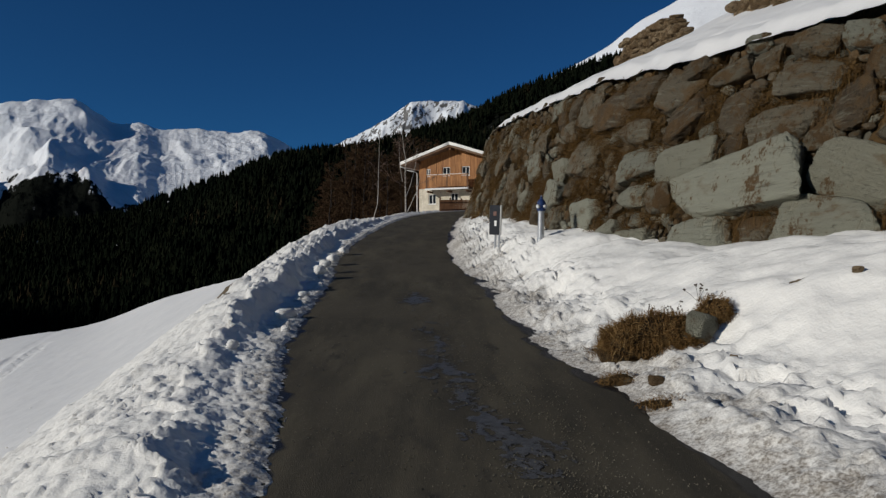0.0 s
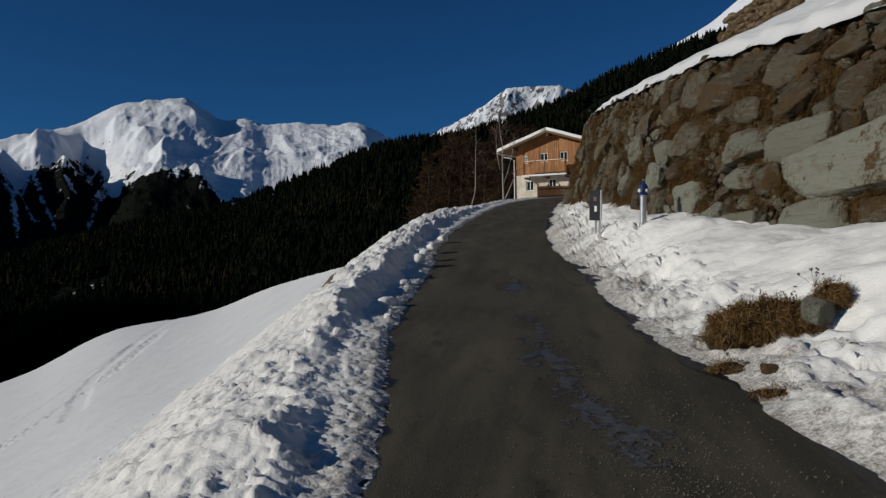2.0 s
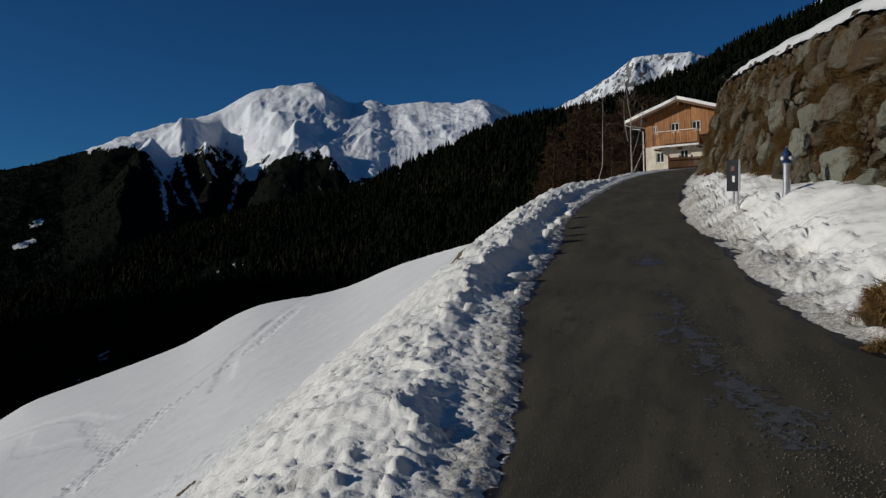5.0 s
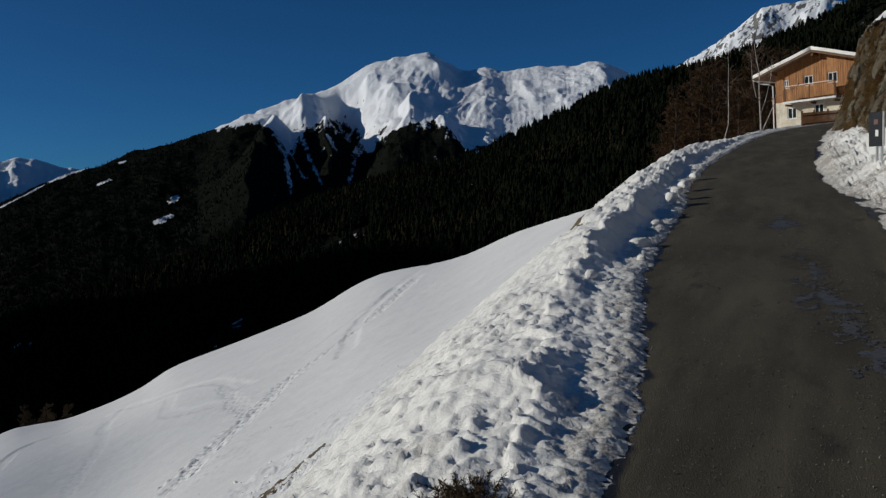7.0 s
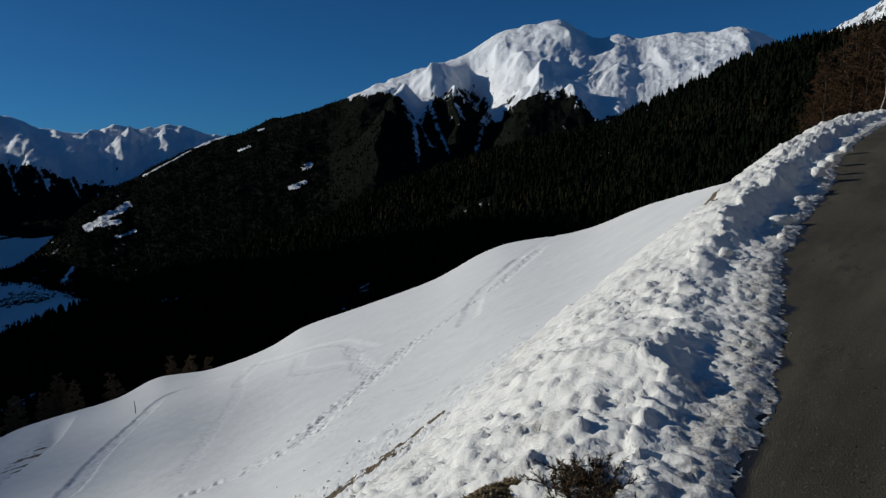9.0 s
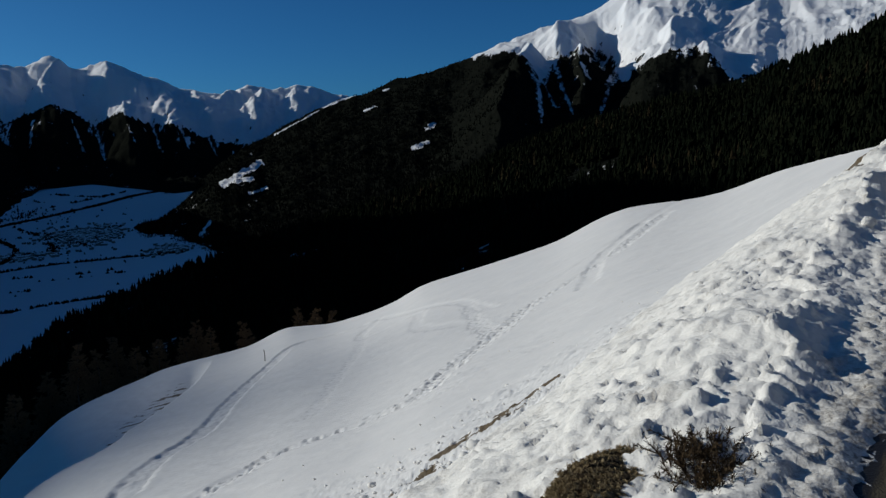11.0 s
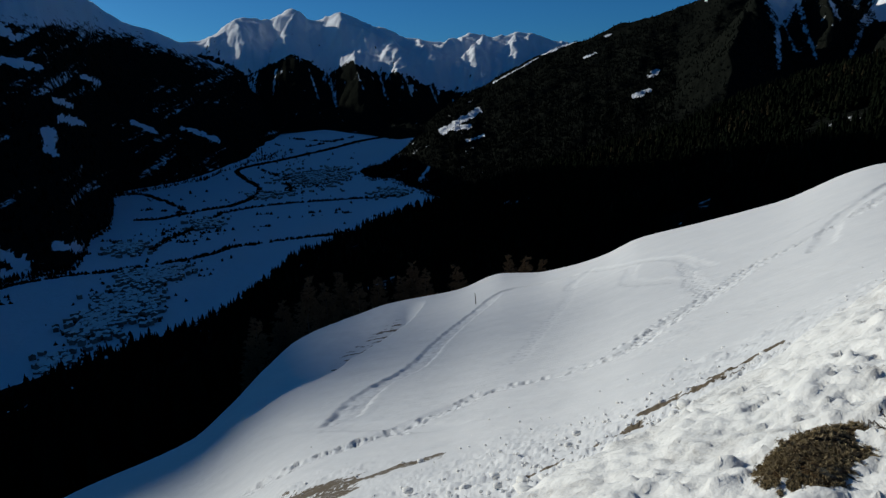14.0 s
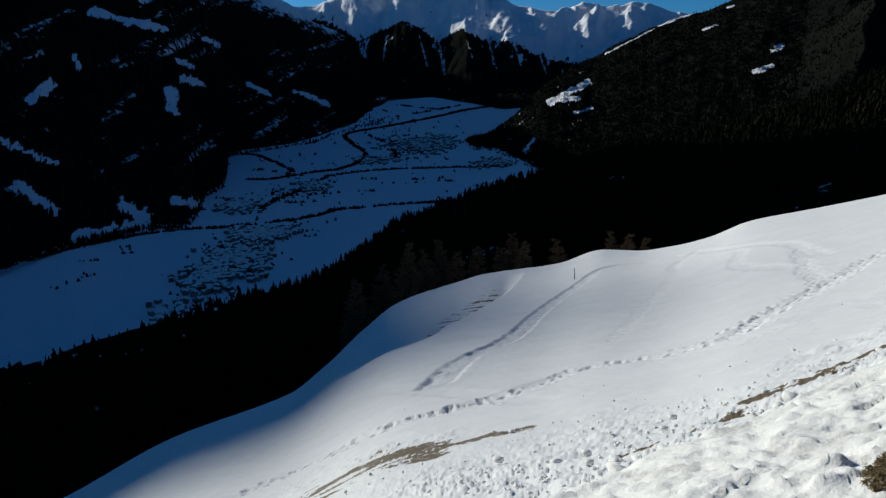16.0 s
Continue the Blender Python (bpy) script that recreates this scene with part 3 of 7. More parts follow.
B_GLADES = ((58.1, -2.95, 55.5, -1.6, 0.26), (57.2, -2.75, 56.2, -2.7, 0.22), (59.2, -5.5, 59.9, -6.3, 0.14), (56.4, -3.7, 55.2, -3.4, 0.12), (48.0, 1.75, 47.2, 2.05, 0.10), (46.6, 3.1, 46.2, 3.2, 0.07), (44.6, -1.0, 43.7, -0.7, 0.22), (43.6, 0.3, 43.1, 0.6, 0.2), (50.9, 2.1, 47.9, 3.15, 0.10), (54.4, 0.3, 51.2, 1.9, 0.06), (63.4, -5.0, 62.6, -4.8, 0.1),)
B_GULLIES = ((36.4, 5.3, 35.6, 3.3, 0.34), (35.6, 3.3, 35.4, 0.5, 0.20), (34.7, 5.2, 33.9, 2.8, 0.20), (33.9, 2.8, 33.2, 1.0, 0.13), (35.3, 3.4, 34.5, 1.6, 0.13), (29.5, 4.4, 30.6, 2.9, 0.34), (30.6, 2.9, 31.3, 0.9, 0.18), (31.6, 4.8, 31.0, 3.9, 0.16), (32.6, 4.4, 32.0, 3.2, 0.10), (22.3, 3.6, 21.8, 2.4, 0.2))


def b_snow(az, el, r, x, y, steep):
    tree = line(B_TREES, az) + 0.45 * fbm(az * 2.6, el * 1.2, 0.0, 41, 5, 0.65)
    up = el - tree
    s = 0.5 + up * 0.7
    s = np.where(up > 0, np.clip(s, 0.5, 1.0) + 0.2 - 0.45 * step(1.0, 1.9, steep), np.clip(s, 0.08, 0.3))
    crag = step(0.16, 0.5, fbm(az * 5, el * 6, 0.0, 43, 5, 0.65)) * step(0.0, 0.35, fbm(az * 0.9, el * 1.1, 0.0, 42, 3))
    s = s - 0.45 * crag * (up > 0.2)
    s = s + 0.24 * step(-0.1, 0.5, fbm(az * 2.2 + 0.6 * el, el * 1.1, 0.0, 47, 4, 0.6)) * (up < 0) * step(37.5, 36, az) * step(22, 24, az)
    s = np.maximum(s, 0.50 * streaks(az, el, B_GULLIES, 46, 1.0, 6.0))
    s = np.maximum(s, 0.62 * streaks(az, el, B_GLADES, 48, 0.8, 7.0))
    s = s + 0.16 * step(0.1, 0.6, fbm(az * 1.1, el * 1.6, 0.0, 49, 4)) * (up < -0.5) * step(48, 42, az)
    # thin pasture and clear-felled patches on the lower shoulder
    s = s + 0.32 * step(0.05, 0.5, fbm(az * 1.3 + el, el * 2.2, 0.0, 50, 4)) * step(52, 56, az)
    return np.clip(s, 0.0, 1.0)


def b_stone(az, el):
    return np.where(el > line(B_TREES, az) + 0.1, 0.52, -0.3)


B_SPURS = ((33.7, 7.0, 34.7, 5.8, 85, 130), (34.6, 6.5, 34.4, 5.2, 60, 120), (36.3, 4.4, 36.9, 2.0, 140, 170), (31.2, 7.5, 29.4, 6.4, 25, 60), (29.4, 6.5, 28.2, 5.2, 35, 70), (28.9, 8.4, 29.6, 7.4, 30, 60), (25.3, 9.6, 24.5, 8.3, 62, 100), (26.3, 7.0, 27.2, 5.0, 45, 80), (27.6, 7.6, 28.4, 6.8, 28, 60),
           (37.8, 1.2, 38.6, -4.0, 190, 300), (32.3, 4.8, 32.2, 1.6, 85, 140), (35.2, 5.0, 35.0, 0.0, -60, 150), (30.2, 4.6, 31.2, 0.6, -100, 150), (31.9, 7.3, 30.3, 4.8, -170, 170), (27.4, 4.6, 28.2, 1.5, 70, 200), (24.5, 4.6, 24.0, 2.4, 60, 170), (38.8, 5.3, 39.6, 2.2, 40, 160), (13.4, 8.2, 12.6, 7.0, 22, 60),
           (18.8, 7.4, 17.6, 6.0, 16, 70), (16.0, 6.6, 15.0, 5.4, 16, 60))
B_FOOT = ((8, 2300), (30, 2300), (45, 2000), (57, 2050), (59, 2130), (61, 2250), (63.5, 2400), (64.6, 2780), (67, 3000))
peak_b, b_height = mountain("mountain_snow_peak", 8, 67, B_CREST, B_FOOT, ((8, 1700), (45, 1700), (55, 1500), (60, 900), (63.5, 420), (64.6, 120), (67, 100)), b_snow,
                            "sunlit snow peak with rock ribs and a dark wooded shoulder", 21, rough=170.0, rows=210, step_az=0.08, stone=b_stone, jag=0.2,
                            base=((8, -2), (30, -4), (45, -6.5), (57, -8.5), (59, -8.3), (63.5, -7.5), (64.6, -6.2), (67, -6.6)), spurs=B_SPURS, swell=0.10, hummock=0.095, flutes=(4.0, 1.3))


def all_snow(az, el, r, x, y, steep):
    return np.clip(0.95 - 0.5 * step(1.1, 2.0, steep) - 0.3 * step(0.2, 0.6, fbm(x / 60, y / 60, 0.0, 5, 4)), 0.2, 1.0)


def banded_snow(az, el, r, x, y, steep):
    streak = fbm(az * 6.5 + el * 3, el * 3.2, 0.0, 7, 5, 0.65)
    return np.clip(0.82 - 0.3 * step(0.9, 1.7, steep) - 0.5 * step(-0.02, 0.3, streak) * step(12, 6, az), 0.2, 1.0)


peak_c, _ = mountain("mountain_far_peak", -9, 13, ((13, 4.5), (7.9, 7.4), (5.5, 8.6), (3.4, 9.8), (2.0, 10.6), (-1.3, 10.7), (-2.7, 10.1), (-9, 8.0)), ((-9, 3600), (13, 3600)), ((-9, 900), (13, 900)), banded_snow,
                     "distant snow peak with grey rock bands", 33, rough=150.0, jag=0.2, rows=120, hummock=0.24, flutes=(16.0, 1.5), base=((-9, 2), (13, 2)), spurs=((2.0, 10.5, 2.6, 8.0, 60, 90), (-1.2, 10.6, -0.6, 8.5, 50, 80), (3.6, 9.7, 4.4, 7.5, 50, 80)))
peak_d, _ = mountain("mountain_snow_slope", -50, -5, ((-5, 10.5), (-8.8, 12.6), (-10.5, 13.4), (-12.1, 14.3), (-13.9, 15.6), (-15.8, 16.5), (-18, 17.5), (-25, 19), (-50, 21)), ((-50, 950), (-5, 950)), ((-50, 750), (-5, 750)), all_snow,
                     "high open snow slope with a few rocks", 51, rough=40.0, jag=0.1, rows=60, step_az=0.2, base=((-50, 8), (-5, 8)))


E_TREES = ((86, 3.0), (76, 3.0), (73.8, 2.9), (72.4, 2.1), (71.6, 1.5), (71.0, 1.7), (69.6, 2.3), (68.4, 2.8), (67.4, 2.4), (66.0, 1.35), (65.2, 1.8), (64.5, 2.3), (63.5, 1.7), (62.4, 1.2), (61.4, 1.4), (60.0, 0.7), (58.3, 0.0), (56.2, -0.35), (52, -0.4), (45, 0.0))


E_CHUTES = ((71.5, 1.7, 71.0, -0.6, 0.15), (66.0, 1.5, 65.6, -0.8, 0.14), (67.3, 1.7, 66.8, -0.3, 0.08), (69.6, 1.8, 69.9, 0.2, 0.10), (62.4, 1.3, 62.0, -0.5, 0.12), (60.6, 1.0, 60.2, -0.4, 0.09), (58.9, 0.3, 58.4, -0.9, 0.09), (72.8, 1.6, 72.2, -0.2, 0.09), (64.0, 1.4, 63.6, 0.2, 0.07))


def e_snow(az, el, r, x, y, steep):
    edge = np.interp(az, *np.array(E_TREES[::-1], float).T) + 0.13 * fbm(az * 6, el * 3.0, 0.0, 63, 4, 0.65)
    up = el - edge
    chute = fbm(az * 3.2 + 0.5 * el, el * 0.7, 0.0, 64, 4, 0.6)
    s = np.where(up > 0, np.clip(0.66 + 0.6 * up, 0.5, 1.0) - 0.22 * step(0.1, 0.5, -chute) * step(0.9, 0.1, up), 0.20 + 0.40 * step(0.10, 0.5, chute) * step(-2.2, -0.1, up))
    s = s - 0.25 * step(0.9, 1.6, steep) * step(0.0, 0.4, fbm(az * 7, el * 6, 0.0, 65, 4))
    s = s - 0.42 * step(0.12, 0.5, fbm(az * 4 + 1.2 * el, el * 1.3, 0.0, 68, 5, 0.65)) * step(0.0, 0.3, up) * step(3.0, 1.2, up)
    s = np.maximum(s, 0.52 * streaks(az, el, E_CHUTES, 67, 0.9, 6.0))
    return np.clip(s + 0.14 * step(0.0, 0.5, fbm(az * 1.8, el * 3, 0.0, 66, 4)), 0.05, 1.0)


E_SPURS = ((71.7, 5.2, 74.6, 3.6, 80, 130), (71.9, 5.0, 71.4, 1.6, 70, 130), (68.5, 5.6, 69.6, 4.4, 70, 110), (67.0, 5.2, 69.0, 3.1, 110, 150), (69.0, 3.2, 68.6, 0.5, 70, 150), (65.0, 5.4, 63.4, 2.8, 70, 150), (64.5, 2.6, 63.8, -1.0, 100, 160),
           (61.6, 3.0, 60.4, -0.6, 80, 140), (59.9, 3.6, 58.6, 0.8, 60, 120), (57.2, 3.6, 57.9, 2.4, 80, 90), (52.6, 3.7, 53.4, 1.5, 60, 90), (73.6, 3.8, 74.4, 0.5, 60, 120), (66.2, 2.2, 65.8, -0.6, -70, 120), (71.4, 2.0, 71.2, -1.0, -60, 120), (62.4, 1.6, 62.0, -0.8, -50, 110), (55.4, 3.4, 56.0, 1.0, 50, 90))
# bearings past 79 are an added, unseen stretch that keeps sun off the floor
range_e, _ = mountain("mountain_range", 45, 92, ((92, 13.2), (90, 12.2), (88, 11.2), (86, 9.9), (84, 8.5), (82, 6.9), (80, 5.5), (78.8, 4.8), (77, 4.4), (75.5, 3.8), (74.1, 4.0), (71.6, 5.35), (69.8, 5.2), (68.4, 5.65), (66.9, 5.0), (65.1, 5.55), (63.6, 4.9), (62.1, 4.3), (59.8, 3.7),
                                                 (57.5, 3.3), (55.9, 3.75), (53.5, 3.4), (52.3, 3.7), (49.5, 2.9), (45, 2.4)), ((45, 3600), (58, 3600), (61, 3650), (64, 3880), (66, 4020), (68, 4150), (70, 4250), (78, 4300), (84, 5600), (92, 5600)), ((45, 1050), (60, 1150), (67, 1000), (86, 1000)), e_snow,
                      "far snowy range above the head of the valley, its unseen end added to block the sun", 71, rough=150.0, hummock=0.26, swell=0.7, flutes=(20.0, 0.9), spurs=E_SPURS, jag=0.11, rows=110, base=((45, -4.5), (58, -4.2), (61, -3.5), (64, -2.9), (67, -2.6), (86, -2.4)), stone=lambda a, e: -0.3 + 0 * a)
F_CREST = ((66, -3.8), (69.2, -3.4), (69.6, -2.3), (70.0, -1.0), (70.5, -0.3), (71.5, 0.6), (72.6, 1.9), (74.9, 2.95), (76.1, 3.95), (77.6, 4.7), (78.8, 5.0), (80, 5.7), (82, 7.2), (84, 8.8), (90, 12.4), (97, 15.5), (100, 18.2), (103.5, 20.1), (107, 19.9), (111, 19.7), (112.2, 20.05), (113.2, 20.6), (114, 20.7), (115, 20.65), (121, 20.7), (132, 19), (150, 15), (185, 9))
F_FOOT = ((66, 4500), (69.2, 4300), (69.7, 3560), (70.2, 3380), (71.6, 3230), (73.2, 3100), (74.9, 2905), (77.3, 2770), (79.6, 2700), (80.9, 2640), (81.2, 2280), (81.5, 2060), (82.6, 1950), (83.6, 1680), (84.2, 1590), (86.5, 1580), (89, 1545), (92.6, 1470), (96, 1385), (107, 1250), (185, 1200))


F_TREES = ((66, 9), (71, 1.4), (73, 1.9), (74.3, 2.3), (77, 3.4), (79, 4.1), (82, 4.6), (85, 4.9), (88.4, 5.6), (97, 8), (105, 10))
F_CLEARINGS = ((88.8, 3.5, 84.5, 2.4, 0.26), (81.9, 1.75, 81.0, 1.4, 0.18), (93.0, -1.9, 91.7, -1.0, 0.34), (84.5, -1.5, 84.3, -3.0, 0.34), (83.5, -0.85, 82.4, -1.2, 0.26), (79.3, -1.25, 77.8, -2.1, 0.15), (76.2, -1.8, 73.9, -2.8, 0.18), (94.4, -7.3, 92.3, -9.0, 0.34),
               (90.1, 0.7, 89.9, 0.0, 0.2), (94.9, -4.4, 91.9, -6.0, 0.18), (83.9, 0.4, 82.9, -0.1, 0.18), (88.4, 5.9, 85.5, 4.2, 0.34), (91.2, -10.9, 87.0, -10.5, 0.42), (88.2, -9.1, 87.0, -10.0, 0.55), (84.9, -8.95, 82.6, -9.6, 0.24))


def f_snow(az, el, r, x, y, steep):
    slant = az + 1.1 * el                      # clearings and tracks run down to the mouth of the valley
    thin = fbm(slant * 0.6, el * 1.2 + 0.4 * az, 0.0, 82, 5, 0.66)
    open_ = el - line(F_TREES, az) + 0.8 * fbm(az * 1.2, el * 2.2 + 0.5 * az, 0.0, 85, 5, 0.65)
    s = 0.235 + 0.265 * step(0.05, 0.55, thin) * step(-10, -5.5, el) + 0.45 * step(-1.0, 1.0, open_)
    return np.clip(np.maximum(s, 0.72 * streaks(az, el, F_CLEARINGS, 84, 1.0, 4.5)), 0.05, 0.9)


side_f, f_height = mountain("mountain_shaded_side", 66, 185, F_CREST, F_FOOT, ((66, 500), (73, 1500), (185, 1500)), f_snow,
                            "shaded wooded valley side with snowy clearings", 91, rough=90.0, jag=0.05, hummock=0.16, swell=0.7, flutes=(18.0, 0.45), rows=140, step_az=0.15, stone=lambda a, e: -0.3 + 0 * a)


# ---- road ----
s_ = stations(14, 86, 0.12, 0.012)
p_, n_ = road_frame(s_)
o_ = np.linspace(-1.0, 1.0, 61)
off = o_[None, :] * (ROAD_W / 2 + 0.45)
X = p_[:, :1] + n_[:, :1] * off
Y = p_[:, 1:2] + n_[:, 1:2] * off
Z = p_[:, 2:] + 0.03 * (1 - o_[None, :] ** 2) + 0.008 * fbm(X * 0.8, Y * 0.8, 0.0, 6, 3)
road = tagged(sheet("road", X, Y, Z, ASPHALT, dirt=step(0.745, 0.80, np.abs(o_[None, :]) + 0.09 * fbm(X * 2, Y * 2, 0.0, 8, 4, 0.6))),
              "narrow dark grey asphalt mountain road, worn and gritty", "road", kind="structure")

# bare turf below the bank: streaks (ends, half width) where the wind and the plough left none
BARE = ((-6.35, 8.9, -6.15, 7.4, 0.22), (-6.15, 7.3, -6.15, 6.5, 0.34), (-6.0, 6.2, -5.75, 5.7, 0.22), (-5.55, 5.4, -5.45, 4.8, 0.2), (-5.4, 4.6, -5.5, 4.2, 0.08), (-11.0, 5.6, -11.3, 4.1, 0.6), (-11.6, 4.6, -12.3, 2.9, 0.95), (-10.3, 4.4, -10.9, 2.6, 0.3), (-10.9, 6.3, -10.6, 5.4, 0.2),
        (-4.1, 15.8, -4.35, 14.5, 0.36))


def bare_ground(x, y):
    out = np.zeros_like(x)
    wob = 1.1 * fbm(x * 1.6, y * 1.6, 0.0, 24, 5, 0.7)
    for x0, y0, x1, y1, w in BARE:
        dx, dy = x1 - x0, y1 - y0
        t = np.clip(((x - x0) * dx + (y - y0) * dy) / (dx * dx + dy * dy), 0, 1)
        d = np.hypot(x - x0 - t * dx, y - y0 - t * dy) / w + wob
        d = d + 0.7 * step(0.0, -0.3, fbm(x * 2.6, y * 2.6, 0.0, 25, 3)) * (w < 0.4)
        d = d + 1.1 * step(0.05, -0.2, fbm(x * 4.5, y * 0.9, 0.0, 34, 4, 0.6)) * (w > 0.4)
        out = np.maximum(out, (0.68 if x0 < -9 else 1.0) * step(1.7, 0.3, d))
    return out


# ---- ploughed bank along the road's left edge ----
CREST_H = ((-14, 0.05), (0, 0.0), (3.5, 0.02), (4.2, 0.02), (4.7, 0.08), (5.1, 0.10), (5.5, 0.22), (6.1, 0.22), (6.6, 0.08), (7.6, 0.09), (8.6, 0.12), (10, 0.16), (11.5, 0.28), (13.5, 0.38), (18, 0.34), (20.5, 0.24), (23, 0.30), (28, 0.28), (38, 0.22), (46, 0.10), (80, 0.08))


def clods(x, y, seed, size, soft):
    """Heaped lumps: scattered mounds, crisp balls (soft 0.5) to molten heaps (soft 1.5)."""
    best = 0.0
    gx, gy = np.floor(x / size), np.floor(y / size)
    for i in (-1, 0, 1):
        for j in (-1, 0, 1):
            cx, cy = (gx + i).astype(np.int64), (gy + j).astype(np.int64)
            px, py = (cx + 0.5 + 0.45 * lattice(cx, cy, cx * 0, seed)) * size, (cy + 0.5 + 0.45 * lattice(cx, cy, cx * 0, seed + 1)) * size
            rad = size * (0.20 + 0.68 * (0.5 + 0.5 * lattice(cx, cy, cx * 0, seed + 2)) ** 1.6)
            best = np.maximum(best, rad * np.maximum(1 - ((x - px) ** 2 + (y - py) ** 2) / rad ** 2, 0) ** soft)
    return best


def plates(x, y, seed, size):
    """Broken crust: each small piece tilted its own way, with sharp steps between."""
    near, out = 1e9, 0.0
    gx, gy = np.floor(x / size), np.floor(y / size)
    for i in (-1, 0, 1):
        for j in (-1, 0, 1):
            cx, cy = (gx + i).astype(np.int64), (gy + j).astype(np.int64)
            px, py = (cx + 0.5 + 0.48 * lattice(cx, cy, cx * 0, seed)) * size, (cy + 0.5 + 0.48 * lattice(cx, cy, cx * 0, seed + 1)) * size
            d = (x - px) ** 2 + (y - py) ** 2
            h = size * 0.45 * lattice(cx, cy, cx * 0, seed + 2) + 0.8 * (lattice(cx, cy, cx * 0, seed + 3) * (x - px) + lattice(cx, cy, cx * 0, seed + 4) * (y - py))
            out = np.where(d < near, h, out)
            near = np.minimum(near, d)
    return out


def lumps(x, y, seed, crisp=0.0):
    """Thrown-up snow: heaps, clods and crumbs; crisp 0..1 sharpens the small ones."""
    wx = x + 0.10 * fbm(x * 3, y * 3, 0.0, seed + 6, 3) + 0.02 * fbm(x * 14, y * 14, 0.0, seed + 16, 2)
    wy = y + 0.10 * fbm(x * 3 + 9, y * 3, 0.0, seed + 7, 3) + 0.02 * fbm(x * 14 + 5, y * 14, 0.0, seed + 17, 2)
    big = np.maximum(fbm(x * 1.3, y * 1.3, 0.0, seed, 3), -0.25)
    a = 0.11 * big + 0.20 * clods(wx, wy, seed + 1, 0.36, 1.0) + 0.06 * fbm(x * 5, y * 5, 0.0, seed + 9, 4, 0.6)
    b = 0.26 * clods(wx, wy, seed + 4, 0.21, 0.65) + 0.16 * clods(wx, wy, seed + 8, 0.09, 0.7) + 0.10 * clods(wx, wy, seed + 18, 0.05, 0.7) + 0.30 * plates(wx, wy, seed + 20, 0.34)
    c = 0.22 * plates(wx, wy, seed + 11, 0.24) + 0.55 * plates(wx, wy, seed + 12, 0.10) + 0.40 * plates(wx * 0.6, wy * 1.4, seed + 19, 0.055) + 0.07 * clods(wx, wy, seed + 14, 0.12, 0.6) + 0.02 * fbm(x * 12, y * 12, 0.0, seed + 13, 3, 0.6)
    b = b + 0.35 * plates(wx, wy, seed + 15, 0.17)
    return a * (1 - 0.65 * crisp) + b * (1 - crisp) + c * crisp - 0.08 + 0.06 * crisp


def mellow(x, y, seed):
    """Snow thrown and half thawed again: soft low heaps with small rounded clods."""
    wx = x + 0.07 * fbm(x * 4, y * 4, 0.0, seed + 6, 3) + 0.015 * fbm(x * 18, y * 18, 0.0, seed + 16, 2)
    wy = y + 0.07 * fbm(x * 4 + 9, y * 4, 0.0, seed + 7, 3) + 0.015 * fbm(x * 18 + 5, y * 18, 0.0, seed + 17, 2)
    few = 0.45 + 0.55 * step(-0.25, 0.35, fbm(x * 0.9, y * 0.9, 0.0, seed + 21, 3))
    return (0.09 * fbm(x * 1.2, y * 1.2, 0.0, seed, 3) + 0.20 * clods(wx, wy, seed + 1, 0.30, 1.25) + few * (0.27 * clods(wx, wy, seed + 4, 0.17, 0.75) + 0.30 * clods(wx, wy, seed + 8, 0.075, 0.65))
            + 0.03 * fbm(x * 7, y * 7, 0.0, seed + 9, 4, 0.6) + 0.50 * few * plates(wx, wy, seed + 15, 0.12) + 0.4 * plates(wx, wy, seed + 25, 0.07) - 0.07)


def near_eye(x, y):
    return step(16.0, 9.0, np.hypot(x, y))


s_ = stations(9, 68, 0.028, 0.0062)
p_, n_ = road_frame(s_)
wob = 0.10 * fbm(s_ * 1.1, 0 * s_, 0.0, 2, 4) + 0.05 * fbm(s_ * 4.0, 0 * s_, 0.0, 12, 3)
o_ = np.concatenate([np.linspace(-0.05, 2.2, 86), np.linspace(2.24, FOOT + 0.9, 40)])
O, S = np.meshgrid(o_, s_)
off = ROAD_W / 2 + O + wob[:, None] * np.clip(1 - O / 1.2, 0, 1)
X, Y = p_[:, :1] + n_[:, :1] * off, p_[:, 1:2] + n_[:, 1:2] * off
hc = line(CREST_H, S - ROAD_S0) * (1 + 0.35 * fbm(S * 0.9, 0 * S, 0.0, 14, 3))
oc = 1.0 - 0.30 * step(7.5, 4.0, S - ROAD_S0) + 0.14 * fbm(S * 0.6, 0 * S, 0.0, 15, 2) + 0.22 * fbm(S * 2.3, O * 1.2, 0.0, 18, 3) + 0.10 * fbm(S * 7, O * 5, 0.0, 16, 2)
inner = hc * step(0.5, 1, O / oc) + 0.05 * step(0, 0.2, O)
AZb, Rb = polar(X, Y)
outer_z = field_height(np.clip(AZb, 2, 139), Rb) - p_[:, 2:] + 0.02
t = np.clip((O - oc) / (FOOT + 0.3 - oc), 0, 1)
hug = near_eye(X, Y)
outer = hc + (outer_z - hc) * ((0.55 * t + 0.45 * step(0, 1, t)) * (1 - hug) + (1 - (1 - t) ** 1.7) * hug)
prof = np.where(O < oc, inner, outer)
amp = np.clip(O / 0.35, 0.12, 1) * (0.62 - 0.30 * step(oc * 1.0, oc * 0.7, O)) * (1 - 0.85 * step(FOOT - 0.4, FOOT + 0.8, O))
calm = near_eye(X, Y) * step(0.55, 1.0, O / oc + 0.3 * fbm(X * 1.5, Y * 1.5, 0.0, 23, 2))
heap = lumps(X, Y, 17, step(1.1, 0.75, O / oc + 0.25 * fbm(X * 1.5, Y * 1.5, 0.0, 23, 2))) * (1 - calm) + 1.1 * mellow(X, Y, 17) * calm
